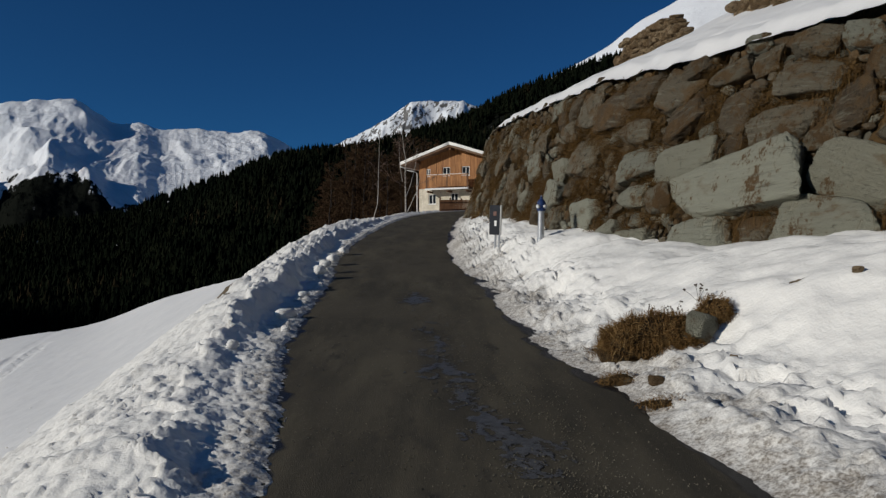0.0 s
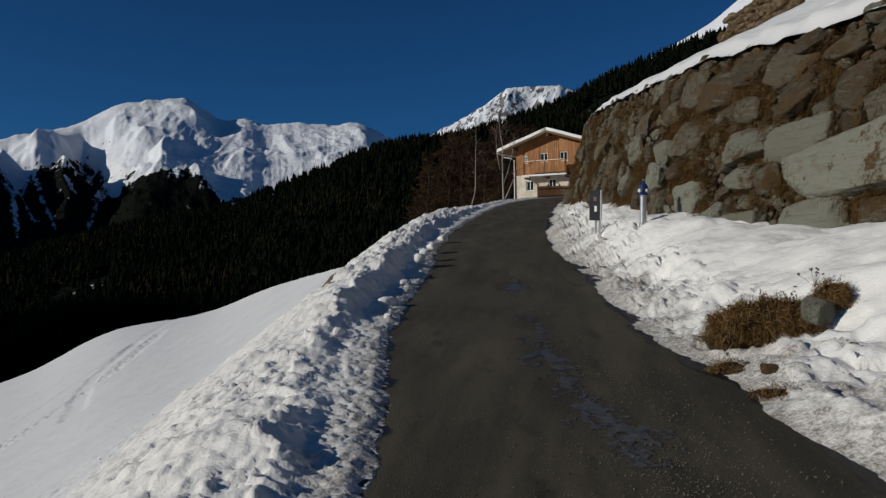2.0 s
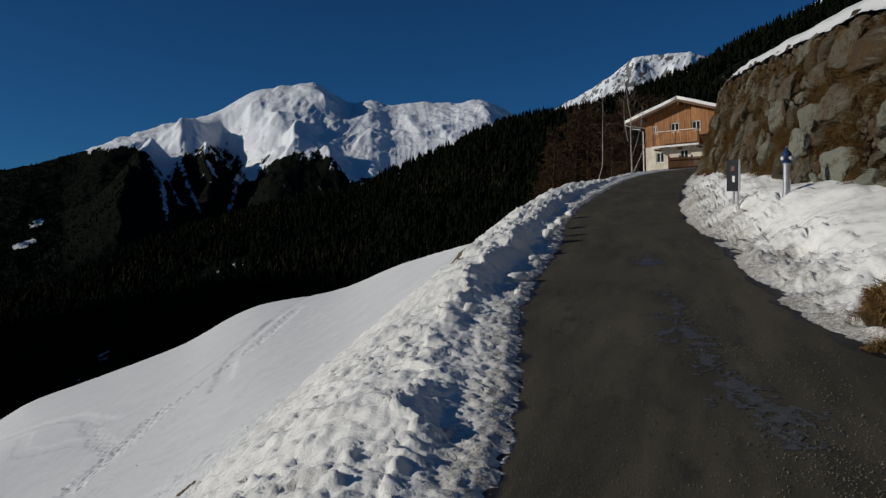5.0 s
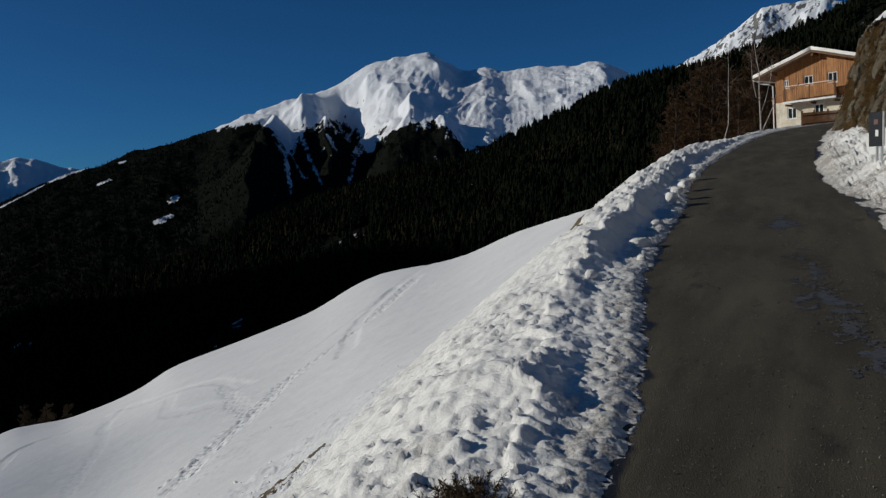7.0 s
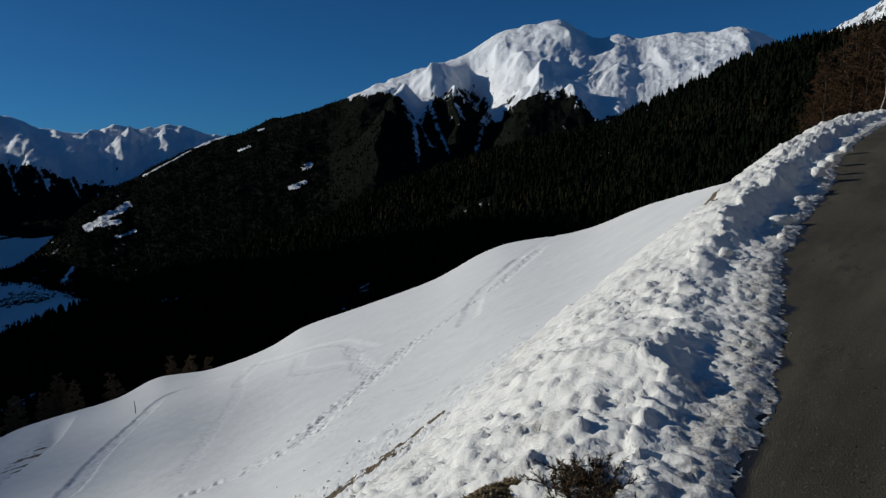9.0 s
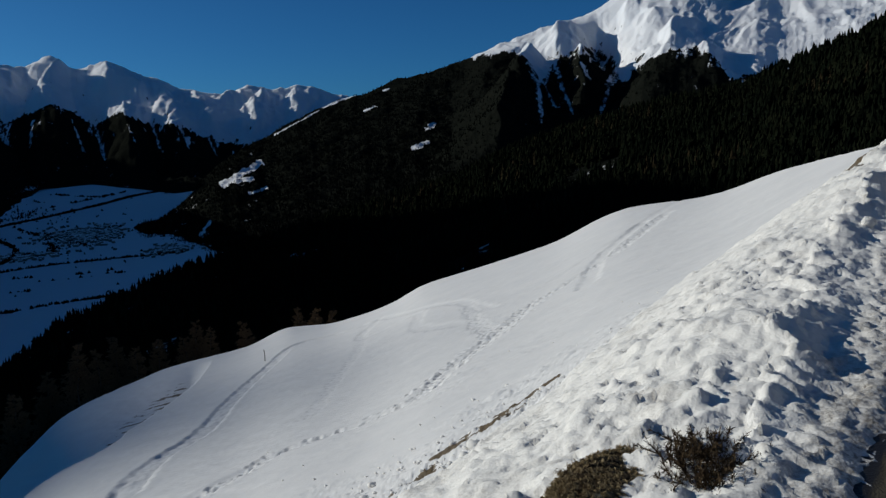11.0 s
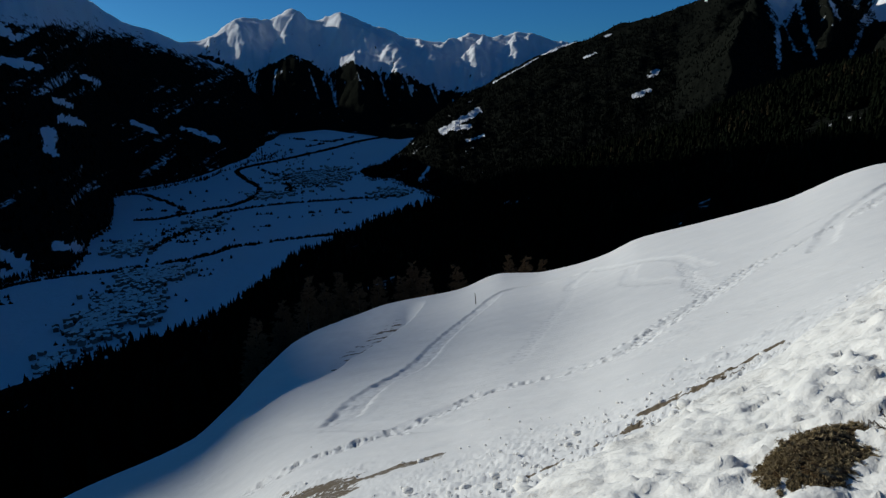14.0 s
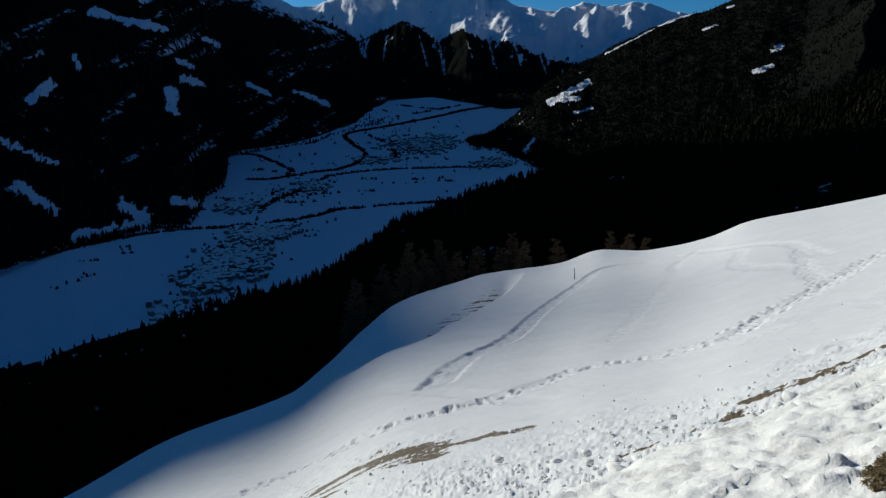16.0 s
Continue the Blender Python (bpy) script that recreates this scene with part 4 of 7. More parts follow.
Z = p_[:, 2:] + prof + amp * heap - 0.05 * (O < 0) - 0.25 * step(FOOT + 0.3, FOOT + 0.9, O)
crumb = 0.035 * (0.5 - np.abs(grain(X * 17, Y * 17, 0.0, 19))) * (1 - step(0.5, 1.3, O))
dirt = 0.46 * (1 - step(0.05, 0.85, O + 0.25 * fbm(X * 2, Y * 2, 0.0, 20, 3))) + 0.30 * step(0.0, 0.5, fbm(X * 2.1, Y * 2.1, 0.0, 22, 4, 0.6)) * step(0.4, 1.0, O)
bare = bare_ground(X, Y)
bank = tagged(sheet("snow_bank", X, Y, Z + crumb, SNOW, dirt=dirt, bare=bare), "lumpy ploughed snow bank, grey with grit at the asphalt", "snow bank", kind="structure")

# ---- open snow field below the road ----
az_ = np.concatenate([np.arange(4, 100, 0.11), np.arange(100, 140, 1.0)])
t_ = np.concatenate([np.linspace(0, 1, 470) ** 1.6, [1.01, 1.025, 1.05, 1.09, 1.15, 1.22]])
AZ, T = np.meshgrid(az_, t_, indexing="ij")
rf = np.interp(AZ, FOOT_AZ, FOOT_R) * 0.96
re = np.maximum(line(RIM_R, AZ), rf * 1.12 + 1)
RR = rf + (re - rf) * T
Z = field_height(AZ, RR)
kern = np.exp(-0.5 * (np.arange(-54, 55) / 18.0) ** 2)
kern /= kern.sum()


def even(a):
    """Evens a grid out along its bearings, but for the rim."""
    pad = np.concatenate([np.repeat(a[:1], 54, 0), a, np.repeat(a[-1:], 54, 0)])
    out = np.stack([np.convolve(pad[:, k], kern, "valid") for k in range(a.shape[1])], 1)
    w = np.clip(T, 0, 1) ** 5
    w[az_ > 92] = 1.0
    return out * (1 - w) + a * w


RR, Z = even(RR), even(Z)
X, Y = bearing(AZ, RR)
near_bank = 1 - step(1.0, 9.0, RR - rf + 3.0 * fbm(X / 1.5, Y / 1.5, 0.0, 28, 3))
Z = Z + 0.10 * fbm(X / 5, Y / 5, 0.0, 26, 4) * np.clip(1.2 - T, 0, 1) + 0.72 * near_bank ** 0.6 * (lumps(X, Y, 17, 0.3) * (1 - near_eye(X, Y)) + mellow(X, Y, 17) * near_eye(X, Y)) + 0.012 * fbm(X * 2.2, Y * 2.2, 0.0, 27, 3)
# footprints and ski tracks, from their turning points
TRAILS = (((-19.2, 2.7), (-19.9, 4.9), (-17.6, 5.8), (-16.9, 7.7), (-18.2, 10.1), (-20.1, 13.3), (-18.7, 15.5), (-17.0, 16.8), (-19.1, 20.5), (-21.7, 25.6), (-23.8, 30.5), (-26.0, 35.0), (-25.7, 38.8), (-25.7, 44.2), (-29.7, 58.5)),
          ((-39.7, 45.4), (-28.4, 33.4), (-22.0, 27.3)),
          ((-67.8, 59.2), (-53.1, 45.9), (-39.6, 32.0), (-26.9, 20.0)))
for k, trail in enumerate(TRAILS):
    c = spline([(a, b, 0) for a, b in trail], 0)
    s = np.arange(0, c[0][-1], (0.17, 0.40, 0.7)[k])
    q = along(c, s)
    d = np.gradient(q, axis=0)
    d /= np.linalg.norm(d, axis=1)[:, None]
    jit = np.random.default_rng(40 + k).normal(0, (0.30, 0.2, 0.12)[k], len(s))
    side = (np.where(np.arange(len(s)) % 2, 0.24, -0.24) + jit)[:, None]
    foot_at = q[:, :2] + np.stack([-d[:, 1], d[:, 0]], -1) * side
    lo, hi = q.min(0) - 2, q.max(0) + 2
    sel = np.nonzero((X > lo[0]) & (X < hi[0]) & (Y > lo[1]) & (Y < hi[1]))
    px_, py_ = X[sel], Y[sel]
    best, path = np.full(len(px_), 9.0), np.full(len(px_), 9.0)
    for a, b in foot_at:
        best = np.minimum(best, (px_ - a) ** 2 + (py_ - b) ** 2)
    for a, b, _ in q[::2]:
        path = np.minimum(path, (px_ - a) ** 2 + (py_ - b) ** 2)
    g = np.sqrt(best) + 0.06 * fbm(px_ * 5, py_ * 5, 0.0, 36 + k, 2)
    trod = step(0.75, 0.2, np.sqrt(path) + 0.2 * fbm(px_ * 1.5, py_ * 1.5, 0.0, 39, 2))
    Z[sel] += (1.0, 0.7, 0.45)[k] * (0.03 * step(0.30, 0.18, g) - 0.12 * step(0.19, 0.05, g) - 0.08 * trod)
SKI = spline([(a, b, 0) for a, b in ((-26.0, 11.1), (-34.5, 16.8), (-39.8, 22.0), (-53.3, 32.7), (-63.8, 43.0), (-72.4, 53.4), (-67.8, 59.2))], 0)
q = along(SKI, np.arange(0, SKI[0][-1], 0.4))[:, :2]
best = np.full(X.shape, 99.0)
for a, b in q:
    best = np.minimum(best, (X - a) ** 2 + (Y - b) ** 2)
g = np.sqrt(best)
Z = Z + 0.015 * step(1.4, 0.9, g) - (0.16 + 0.10 * fbm(X * 1.4, Y * 1.4, 0.0, 37, 3)) * step(0.9, 0.5, g + 0.2 * fbm(X * 1.2, Y * 1.2, 0.0, 38, 3))
# the hollow under the brow, beyond a soft scarp
SCARP_EL = ((58, -14.0), (59.6, -14.8), (60.2, -15.6), (61.8, -16.9), (63.1, -17.7), (65.3, -18.7), (67.5, -19.8), (70.5, -20.7), (73.0, -21.9), (77, -23.6))
el_ = np.degrees(np.arctan2(Z - EYE_Z, RR))
scarp = el_ - line(SCARP_EL, AZ) + 0.15 * fbm(X / 4, Y / 4, 0.0, 61, 3)
face = np.clip(scarp / np.maximum(line(RIM_EL, AZ) - line(SCARP_EL, AZ), 0.4), 0, 1)
Z = Z - 2.6 * step(0.0, 0.2, scarp) * (1 - face) * step(59.8, 61.5, AZ) * step(74.5, 70.5, AZ)
bare = bare_ground(X, Y)
# dark tufts by the far rim, crusted snow, old filled-in tracks
brow = step(61.0, 62.5, AZ) * step(69.5, 67.5, AZ)
bare = np.maximum(bare, 1.0 * brow * step(0.0, 0.1, scarp) * step(1.9, 1.0, scarp) * step(0.0, 0.2, fbm(X / 0.9, Y / 2.0, 0.0, 57, 4, 0.65) + 0.25 * step(1.0, 0.3, scarp) - 0.03))
crust = step(0.0, 0.4, fbm(X / 4.0, Y / 4.0, 0.0, 58, 4)) * step(3, 9, RR)
Z = Z + 0.02 * fbm(X / 0.9, Y / 2.6, 0.0, 56, 3) * step(6, 14, RR) + 0.10 * crust * np.maximum(fbm(X * 2.6, Y * 2.6, 0.0, 59, 4, 0.6), 0) * step(34, 12, RR)
OLD = (((-33, 40), (-45, 50), (-58, 56), (-66, 60)), ((-66, 60), (-58, 50), (-52, 52), (-44, 44), (-33, 37)), ((-30, 42), (-30, 52), (-33, 68)), ((-21, 33), (-27, 44), (-31, 57)), ((-15, 9), (-22, 10), (-33, 11)))
for k, way in enumerate(OLD):
    q = along(spline([(a, b, 0) for a, b in way], 0), np.linspace(0, 60, 160))[:, :2]
    best = np.full(X.shape, 99.0)
    for a, b in q:
        best = np.minimum(best, (X - a) ** 2 + (Y - b) ** 2)
    g = np.sqrt(best) + 0.25 * fbm(X * 1.2, Y * 1.2, 0.0, 60 + k, 3)
    Z = Z - (0.07, 0.06, 0.05, 0.10, 0.04)[k] * step(0.75, 0.25, g)
field = tagged(sheet("snow_field", X, Y, Z, FIELD_SNOW, dirt=0.10 * near_bank, bare=bare), "smooth open snow field crossed by footprints and ski tracks", "snow field", kind="structure")

# ---- snowy verge between the road and the stone wall ----
WALL = spline([(10.5, -2, 1.4), (9.0, 2.0, 1.6), (7.4, 6, 1.75), (5.9, 10, 1.85), (4.6, 13.3, 1.6), (3.1, 19, 2.0), (2.2, 26, 2.45), (1.35, 37, 3.0), (1.7, 45, 3.6), (3.9, 54, 4.4), (8.5, 61.5, 5.0), (16, 68.5, 5.5), (26, 74, 6)], 0)
WALL_S0 = float(np.interp(13.3, WALL[1][:, 1], WALL[0]))


def wall_frame(s):
    """Foot of the wall and the unit step away from the road."""
    p = along(WALL, s)
    d = along(WALL, s + 0.4) - along(WALL, s - 0.4)
    n = np.stack([d[:, 1], -d[:, 0]], -1)
    return p, n / np.linalg.norm(n, axis=1)[:, None]


s_ = stations(8, 80, 0.035, 0.0075)
p_, n_ = road_frame(s_)
w_ = WALL[1]
wall_o = np.array([np.min(np.where(np.abs((w_[:, :2] - p) @ np.array([n[1], -n[0]])) < 1.2, -(w_[:, :2] - p) @ n, 99.0)) for p, n in zip(p_[:, :2], n_)])
wall_o = np.where(wall_o > 90, 9.0, wall_o)
near_i = np.argmin(np.linalg.norm(w_[None, :, :2] - (p_[:, None, :2] - n_[:, None, :] * wall_o[:, None, None]), axis=2), axis=1)
wall_z = w_[near_i, 2]
T, S = np.meshgrid(np.concatenate([np.linspace(-0.02, 0.4, 60), np.linspace(0.41, 1.12, 60)]), s_)
wob = 0.14 * fbm(s_ * 0.9, 0 * s_ + 9, 0.0, 4, 4) + 0.05 * fbm(s_ * 4.0, 0 * s_ + 5, 0.0, 12, 3)
span = np.maximum(wall_o - ROAD_W / 2, 0.4)[:, None]
O = span * T
off = -(ROAD_W / 2 + O + wob[:, None] * np.clip(1 - O / 1.2, 0, 1))
X, Y = p_[:, :1] + n_[:, :1] * off, p_[:, 1:2] + n_[:, 1:2] * off
rise = wall_z[:, None] - p_[:, 2:]
shape = 0.55 * np.clip(T, 0, 1.2) + 0.45 * step(0.1, 0.8, T)
lump = np.clip(1.5 - np.abs(O - 0.9) / 0.8, 0.6, 1)
Z = p_[:, 2:] + rise * shape + 0.10 * step(0.0, 0.5, O) + np.clip(O / 0.4, 0.1, 1) * (lump * (0.9 * lumps(X, Y, 29, step(0.9, 0.4, O)) * step(2.4, 1.2, O) + 0.30 * mellow(X, Y, 29) * step(1.2, 2.4, O)) + 0.26 * fbm(X * 0.6 + 0.3 * Y, Y * 0.35, 0.0, 30, 3) + 0.11 * step(1.2, 2.4, O) * fbm(X * 1.3 + 4, Y * 0.9, 0.0, 34, 3) + 0.04 * step(0.5, 1.2, O) * np.abs(fbm(X * 1.6, Y * 1.1, 0.0, 33, 3))) - 0.05 * (O < 0)
dirt = 0.54 * (1 - step(0.05, 1.45, O + 0.55 * fbm(X * 1.5, Y * 1.5, 0.0, 31, 4))) + 0.22 * step(0.1, 0.6, fbm(X * 2.5, Y * 2.5, 0.0, 32, 3)) * step(3.0, 1.0, O)
TURF = ((2.42, 8.8, 0.6, 0.25), (3.8, 8.47, 0.10, 0.07))
bare = np.zeros_like(X)
for tx, ty, ta, tb in TURF:
    q = np.hypot((X - tx) / ta, (Y - ty) / tb) + 0.35 * fbm(X * 3, Y * 3, 0.0, 35, 3)
    bare = np.maximum(bare, 1.1 * (1 - step(0.6, 1.15, q)))
Z = Z - 0.05 * bare
verge = tagged(sheet("snow_verge", X, Y, Z, SNOW, dirt=dirt, bare=bare), "trodden snow verge with dirty edge and bare turf", "snow", kind="structure")

# ---- stone wall on the uphill side ----
WALL_H = ((-20, 3.3), (-7, 3.3), (-4, 3.35), (-2, 3.55), (0, 3.75), (6, 3.85), (13, 3.95), (24, 4.3), (32, 4.3), (42, 3.6), (70, 3.0))
LEAN = 0.30


def wall_point(s, h):
    """Places on the face of the wall: s metres along it from the slab, h up it."""
    s, h = np.asarray(s, float), np.asarray(h, float)
    p, n = wall_frame(np.ravel(s + WALL_S0 + 0 * h))
    hh = np.ravel(h + 0 * s)
    return np.stack([p[:, 0] + n[:, 0] * LEAN * hh, p[:, 1] + n[:, 1] * LEAN * hh, p[:, 2] + hh], -1), n


s_ = np.concatenate([np.arange(-15, 14, 0.12), np.arange(14, 34, 0.25), np.arange(34, 62, 0.6)])
H, S = np.meshgrid(np.linspace(-0.6, 1.0, 44), s_)
H = np.where(H > 0, H * line(WALL_H, S), H)
P, N = wall_point(S, H)
push = 0.22 * fbm(S * 0.9, H * 0.9, 0.0, 101, 4).ravel() + 0.07 * fbm(S * 4, H * 4, 0.0, 102, 3).ravel()
P[:, :2] += N * (push[:, None] + 0.12)
i = np.arange(S.size).reshape(S.shape)
wall = tagged(mesh_of("retaining_wall", P, np.stack([i[:-1, :-1], i[:-1, 1:], i[1:, 1:], i[1:, :-1]], -1).reshape(-1, 4), EARTH),
              "rough boulder retaining wall with brown earth and dry turf in its joints", "wall", kind="structure")


def boulder(seed, detail=3, sharp=9.0, knobs=0.05, material=STONE):
    """A unit stone: a soft-edged polyhedron with a knobbly skin."""
    rng = np.random.default_rng(seed)
    bm = bmesh.new()
    bmesh.ops.create_icosphere(bm, subdivisions=detail, radius=1.0)
    n = np.array([v.co[:] for v in bm.verts])
    n /= np.linalg.norm(n, axis=1)[:, None]
    planes = np.array([(1, 0, 0), (-1, 0, 0), (0, 1, 0), (0, -1, 0), (0, 0, 1), (0, 0, -1)]) + rng.normal(0, 0.16, (6, 3))
    a = rng.uniform(0, 2 * np.pi, 6)
    corners = np.stack([np.cos(a), rng.normal(0, 0.25, 6), np.sin(a)], 1)             # cut corners give the outline
    facets = np.stack([rng.normal(0, 0.45, 4), rng.choice([-1.0, 1.0], 4), rng.normal(0, 0.45, 4)], 1)
    q = np.vstack([planes, corners, facets])
    q /= np.linalg.norm(q, axis=1)[:, None]
    d = np.concatenate([rng.uniform(0.84, 0.96, 6), rng.uniform(0.86, 1.12, 6), rng.uniform(0.80, 0.95, 4)])
    r = np.sum((np.maximum(n @ q.T, 0) / d) ** sharp, axis=1) ** (-1 / sharp)
    v = n * r[:, None]
    o = rng.uniform(0, 50)
    strata = v[:, 2] + 0.35 * rng.normal() * v[:, 0]
    split = np.abs((strata * rng.uniform(2.5, 5.0) + 0.5 * fbm(v[:, 0] * 2 + o, v[:, 1] * 2, v[:, 2] * 2 + 0.01, seed + 5, 2)) % 1.0 - 0.5)
    r2 = 1 - 0.30 * knobs * step(0.12, 0.0, split) + knobs * 0.45 * fbm(v[:, 0] * 2.2 + o, v[:, 1] * 2.2, v[:, 2] * 2.2 + 0.01, seed, 3) + 0.30 * knobs * fbm(v[:, 0] * 8 + o, v[:, 1] * 8, v[:, 2] * 8 + 0.01, seed, 2)
    v = v * r2[:, None]
    for vert, co in zip(bm.verts, v):
        vert.co = co
    me = bpy.data.meshes.new("stone")
    bm.to_mesh(me)
    bm.free()
    me.polygons.foreach_set("use_smooth", np.full(len(me.polygons), True))
    me.materials.append(material)
    return me


BIG_STONES = [boulder(200 + k, 5, 46.0, 0.16) for k in range(14)]
PALE_STONES = [boulder(240 + k, 5, 60.0, 0.10, PALE_STONE) for k in range(6)]
SMALL_STONES = [boulder(300 + k, 4, 36.0, 0.18) for k in range(16)]
TERRACE_STONES = [boulder(350 + k, 3, 22.0, 0.10, BROWN_STONE) for k in range(12)]


def set_stone(me, s, h, w, t, tilt, deep, parent, proud=0.0):
    """One stone in the wall: w wide, t high, tilted in the wall's face."""
    (p,), (n,) = wall_point([s], [h])
    out = Vector((-n[0], -n[1], LEAN)).normalized()
    run = Vector((-n[1], n[0], 0.0))
    up = out.cross(run).normalized()
    if up.z < 0:
        up = -up
    c, k = math.cos(tilt), math.sin(tilt)
    e1, e2 = run * c + up * k, up * c - run * k
    e3 = e1.cross(e2)
    m = Matrix((e1, e3, e2)).transposed().to_4x4()
    ob = new("stone", me)
    ob.matrix_world = Matrix.Translation(Vector(p) + out * proud) @ m @ Matrix.Diagonal((w / 2, deep / 2, t / 2, 1))
    ob.parent = parent
    return ob


# the large stones, course by course: along, up, width, height, tilt in degrees
LOW_COURSE = ((2.6, 0, 1.14, 0.44, -4), (3.8, 0.15, 1.11, 0.47, -14), (0.65, 0.2, 1.64, 0.63, -4), (-2.25, 0.25, 1.62, 0.67, -2), (-0.95, 0.3, 0.74, 0.43, 5), (5.25, 0.4, 1.48, 0.74, -4), (-2.8, 0.8, 1.63, 0.91, 21), (11.2, 0.8, 1.52, 0.76, 0), (3.1, 0.9, 1.13, 0.43, -3), (7.95, 0.9, 1.47, 0.73, 0), (-0, 1.15, 3.05, 1.17, -2), (7.8, 1.5, 1.31, 0.66, -2))
MID_COURSE = ((1.35, 1.55, 1.68, 0.67, -4), (3.2, 1.6, 1.74, 0.67, -3), (-1.85, 1.7, 0.56, 0.62, 6), (6.2, 1.75, 1.76, 0.88, -1), (10.9, 1.75, 1.67, 0.84, 2), (0.15, 1.9, 0.49, 0.53, 20), (-1, 1.95, 1.5, 0.58, 3), (-2.35, 1.95, 0.68, 0.77, -15), (3.65, 2.3, 1.39, 0.54, 3), (1.8, 2.4, 1.32, 0.64, -12), (0.3, 2.45, 0.81, 0.83, 1), (-2.65, 2.45, 0.57, 0.56, 18), (10.85, 2.5, 1.5, 0.75, -1))
TOP_COURSE = ((7.95, 2.6, 1.33, 0.66, 7), (15.8, 2.6, 2.01, 1.01, 4), (-1.3, 2.65, 1.38, 0.57, 10), (5.1, 2.9, 1.53, 0.97, 8), (2.4, 2.95, 1.23, 0.84, 13), (-2.25, 3, 0.81, 0.41, 17), (6.55, 3, 1.52, 0.76, 6), (3.9, 3.15, 1.47, 0.61, 6), (0.7, 3.15, 1.05, 0.4, -1), (-1.35, 3.25, 0.99, 0.49, 10), (1.9, 3.4, 1.02, 0.39, -1), (-0.55, 3.55, 0.6, 0.3, 15), (0.15, 3.6, 0.81, 0.31, 5))
COURSES = (LOW_COURSE, MID_COURSE, TOP_COURSE)
placed = []
rng = np.random.default_rng(7)
for course in COURSES:
    for s, h, w, t, tilt in course:
        k = len(placed)
        set_stone(PALE_STONES[k % 6] if w > 1.05 and h < 1.6 else BIG_STONES[(k * 5 + 3) % 14], s, h, w * 1.1, t * 1.12, radians(tilt), min(0.6, 0.5 * max(w, t)), wall, -0.02)
        placed.append((s, h, w / 2, t / 2))
tries = 0
while len(placed) < 299 and tries < 14000:
    tries += 1
    s = rng.uniform(-7.5, 30) if tries < 5000 else rng.uniform(-3, 33)
    h = rng.uniform(0.05, 0.97) * float(line(WALL_H, s))
    w = rng.choice([1.0, 0.75, 0.55, 0.4, 0.28]) * rng.uniform(0.85, 1.2) * (1.1 if s > 4 else 0.8) * (1.0 if tries < 2500 else 0.65)
    t = w * rng.uniform(0.5, 0.85)
    if all(((s - a) / (w / 2 + b)) ** 2 + ((h - c) / (t / 2 + d)) ** 2 > 0.74 for a, c, b, d in placed):
        set_stone((BIG_STONES if w > 0.6 else SMALL_STONES)[int(rng.integers(14))], s, h, w, t, rng.normal(0, 0.25), 0.55 * w, wall, rng.uniform(-0.10, 0.0))
        placed.append((s, h, w / 2, t / 2))

# small packing stones wedged between the large ones
CHIP = boulder(330, 2, 30.0, 0.15)
chip_f = np.array([q.vertices[:] for q in CHIP.polygons])
chips = []
for k in range(5):
    me = boulder(331 + k, 2, 30.0, 0.15)
    chips.append(np.array([v.co[:] for v in me.vertices]))
heap, got, tries = list(placed), [], 0
while len(got) < 620 and tries < 9000:
    tries += 1
    s = rng.uniform(-5, 12) if tries < 5500 else rng.uniform(5, 32)
    h = rng.uniform(0.03, 0.96) * float(line(WALL_H, s))
    w = rng.uniform(0.12, 0.36) * (1.0 + 0.02 * max(s, 0))
    t = w * rng.uniform(0.5, 0.9)
    if all(((s - a) / (w * 0.42 + b)) ** 2 + ((h - c) / (t * 0.42 + d)) ** 2 > 0.9 for a, c, b, d in heap):
        heap.append((s, h, w / 2, t / 2))
        (p,), (n,) = wall_point([s], [h])
        a = rng.normal(0, 0.45)
        run = np.array([-n[1], n[0], 0.0])
        out = np.array([-n[0], -n[1], LEAN])
        out /= np.linalg.norm(out)
        up = np.cross(out, run)
        e1, e2 = run * math.cos(a) + up * math.sin(a), up * math.cos(a) - run * math.sin(a)
        got.append((chips[len(got) % 5] * np.array([w / 2, w * 0.3, t / 2]) @ np.stack([e1, out, e2]) + p + out * rng.uniform(-0.08, 0.02), chip_f))
v, f = joined(got)
packing = tagged(mesh_of("packing_stones", v, f, PACKING, False), kind="stuff")
packing.parent = wall

# ---- dry grass: blades bent over, many in one mesh ----


def blades(centres, normals, rng, length=(0.12, 0.3), width=0.006, droop=0.7):
    """Thin bent blades; three points wide at the root, one at the tip."""
    n = len(centres)
    L = rng.uniform(*length, n)[:, None]
    side = rng.normal(0, 1, (n, 3))
    up = normals + 0.55 * rng.normal(0, 1, (n, 3))
    up /= np.linalg.norm(up, axis=1)[:, None]
    side -= up * np.sum(side * up, 1)[:, None]
    side /= np.linalg.norm(side, axis=1)[:, None]
    bend = np.cross(up, side)
    mid = centres + up * L * 0.6 + bend * L * 0.1
    tip = centres + up * L * 0.85 + bend * L * 0.3 - np.array([0, 0, 1]) * L * droop * rng.uniform(0.2, 1, (n, 1))
    w = width * rng.uniform(0.7, 1.4, (n, 1))
    v = np.stack([centres - side * w, centres + side * w, mid + side * w * 0.8, mid - side * w * 0.8, tip + side * w * 0.2, tip - side * w * 0.2], 1)
    f = np.array([[0, 1, 2, 3], [3, 2, 4, 5]])[None] + 6 * np.arange(n)[:, None, None]
    return v.reshape(-1, 3), f.reshape(-1, 4)


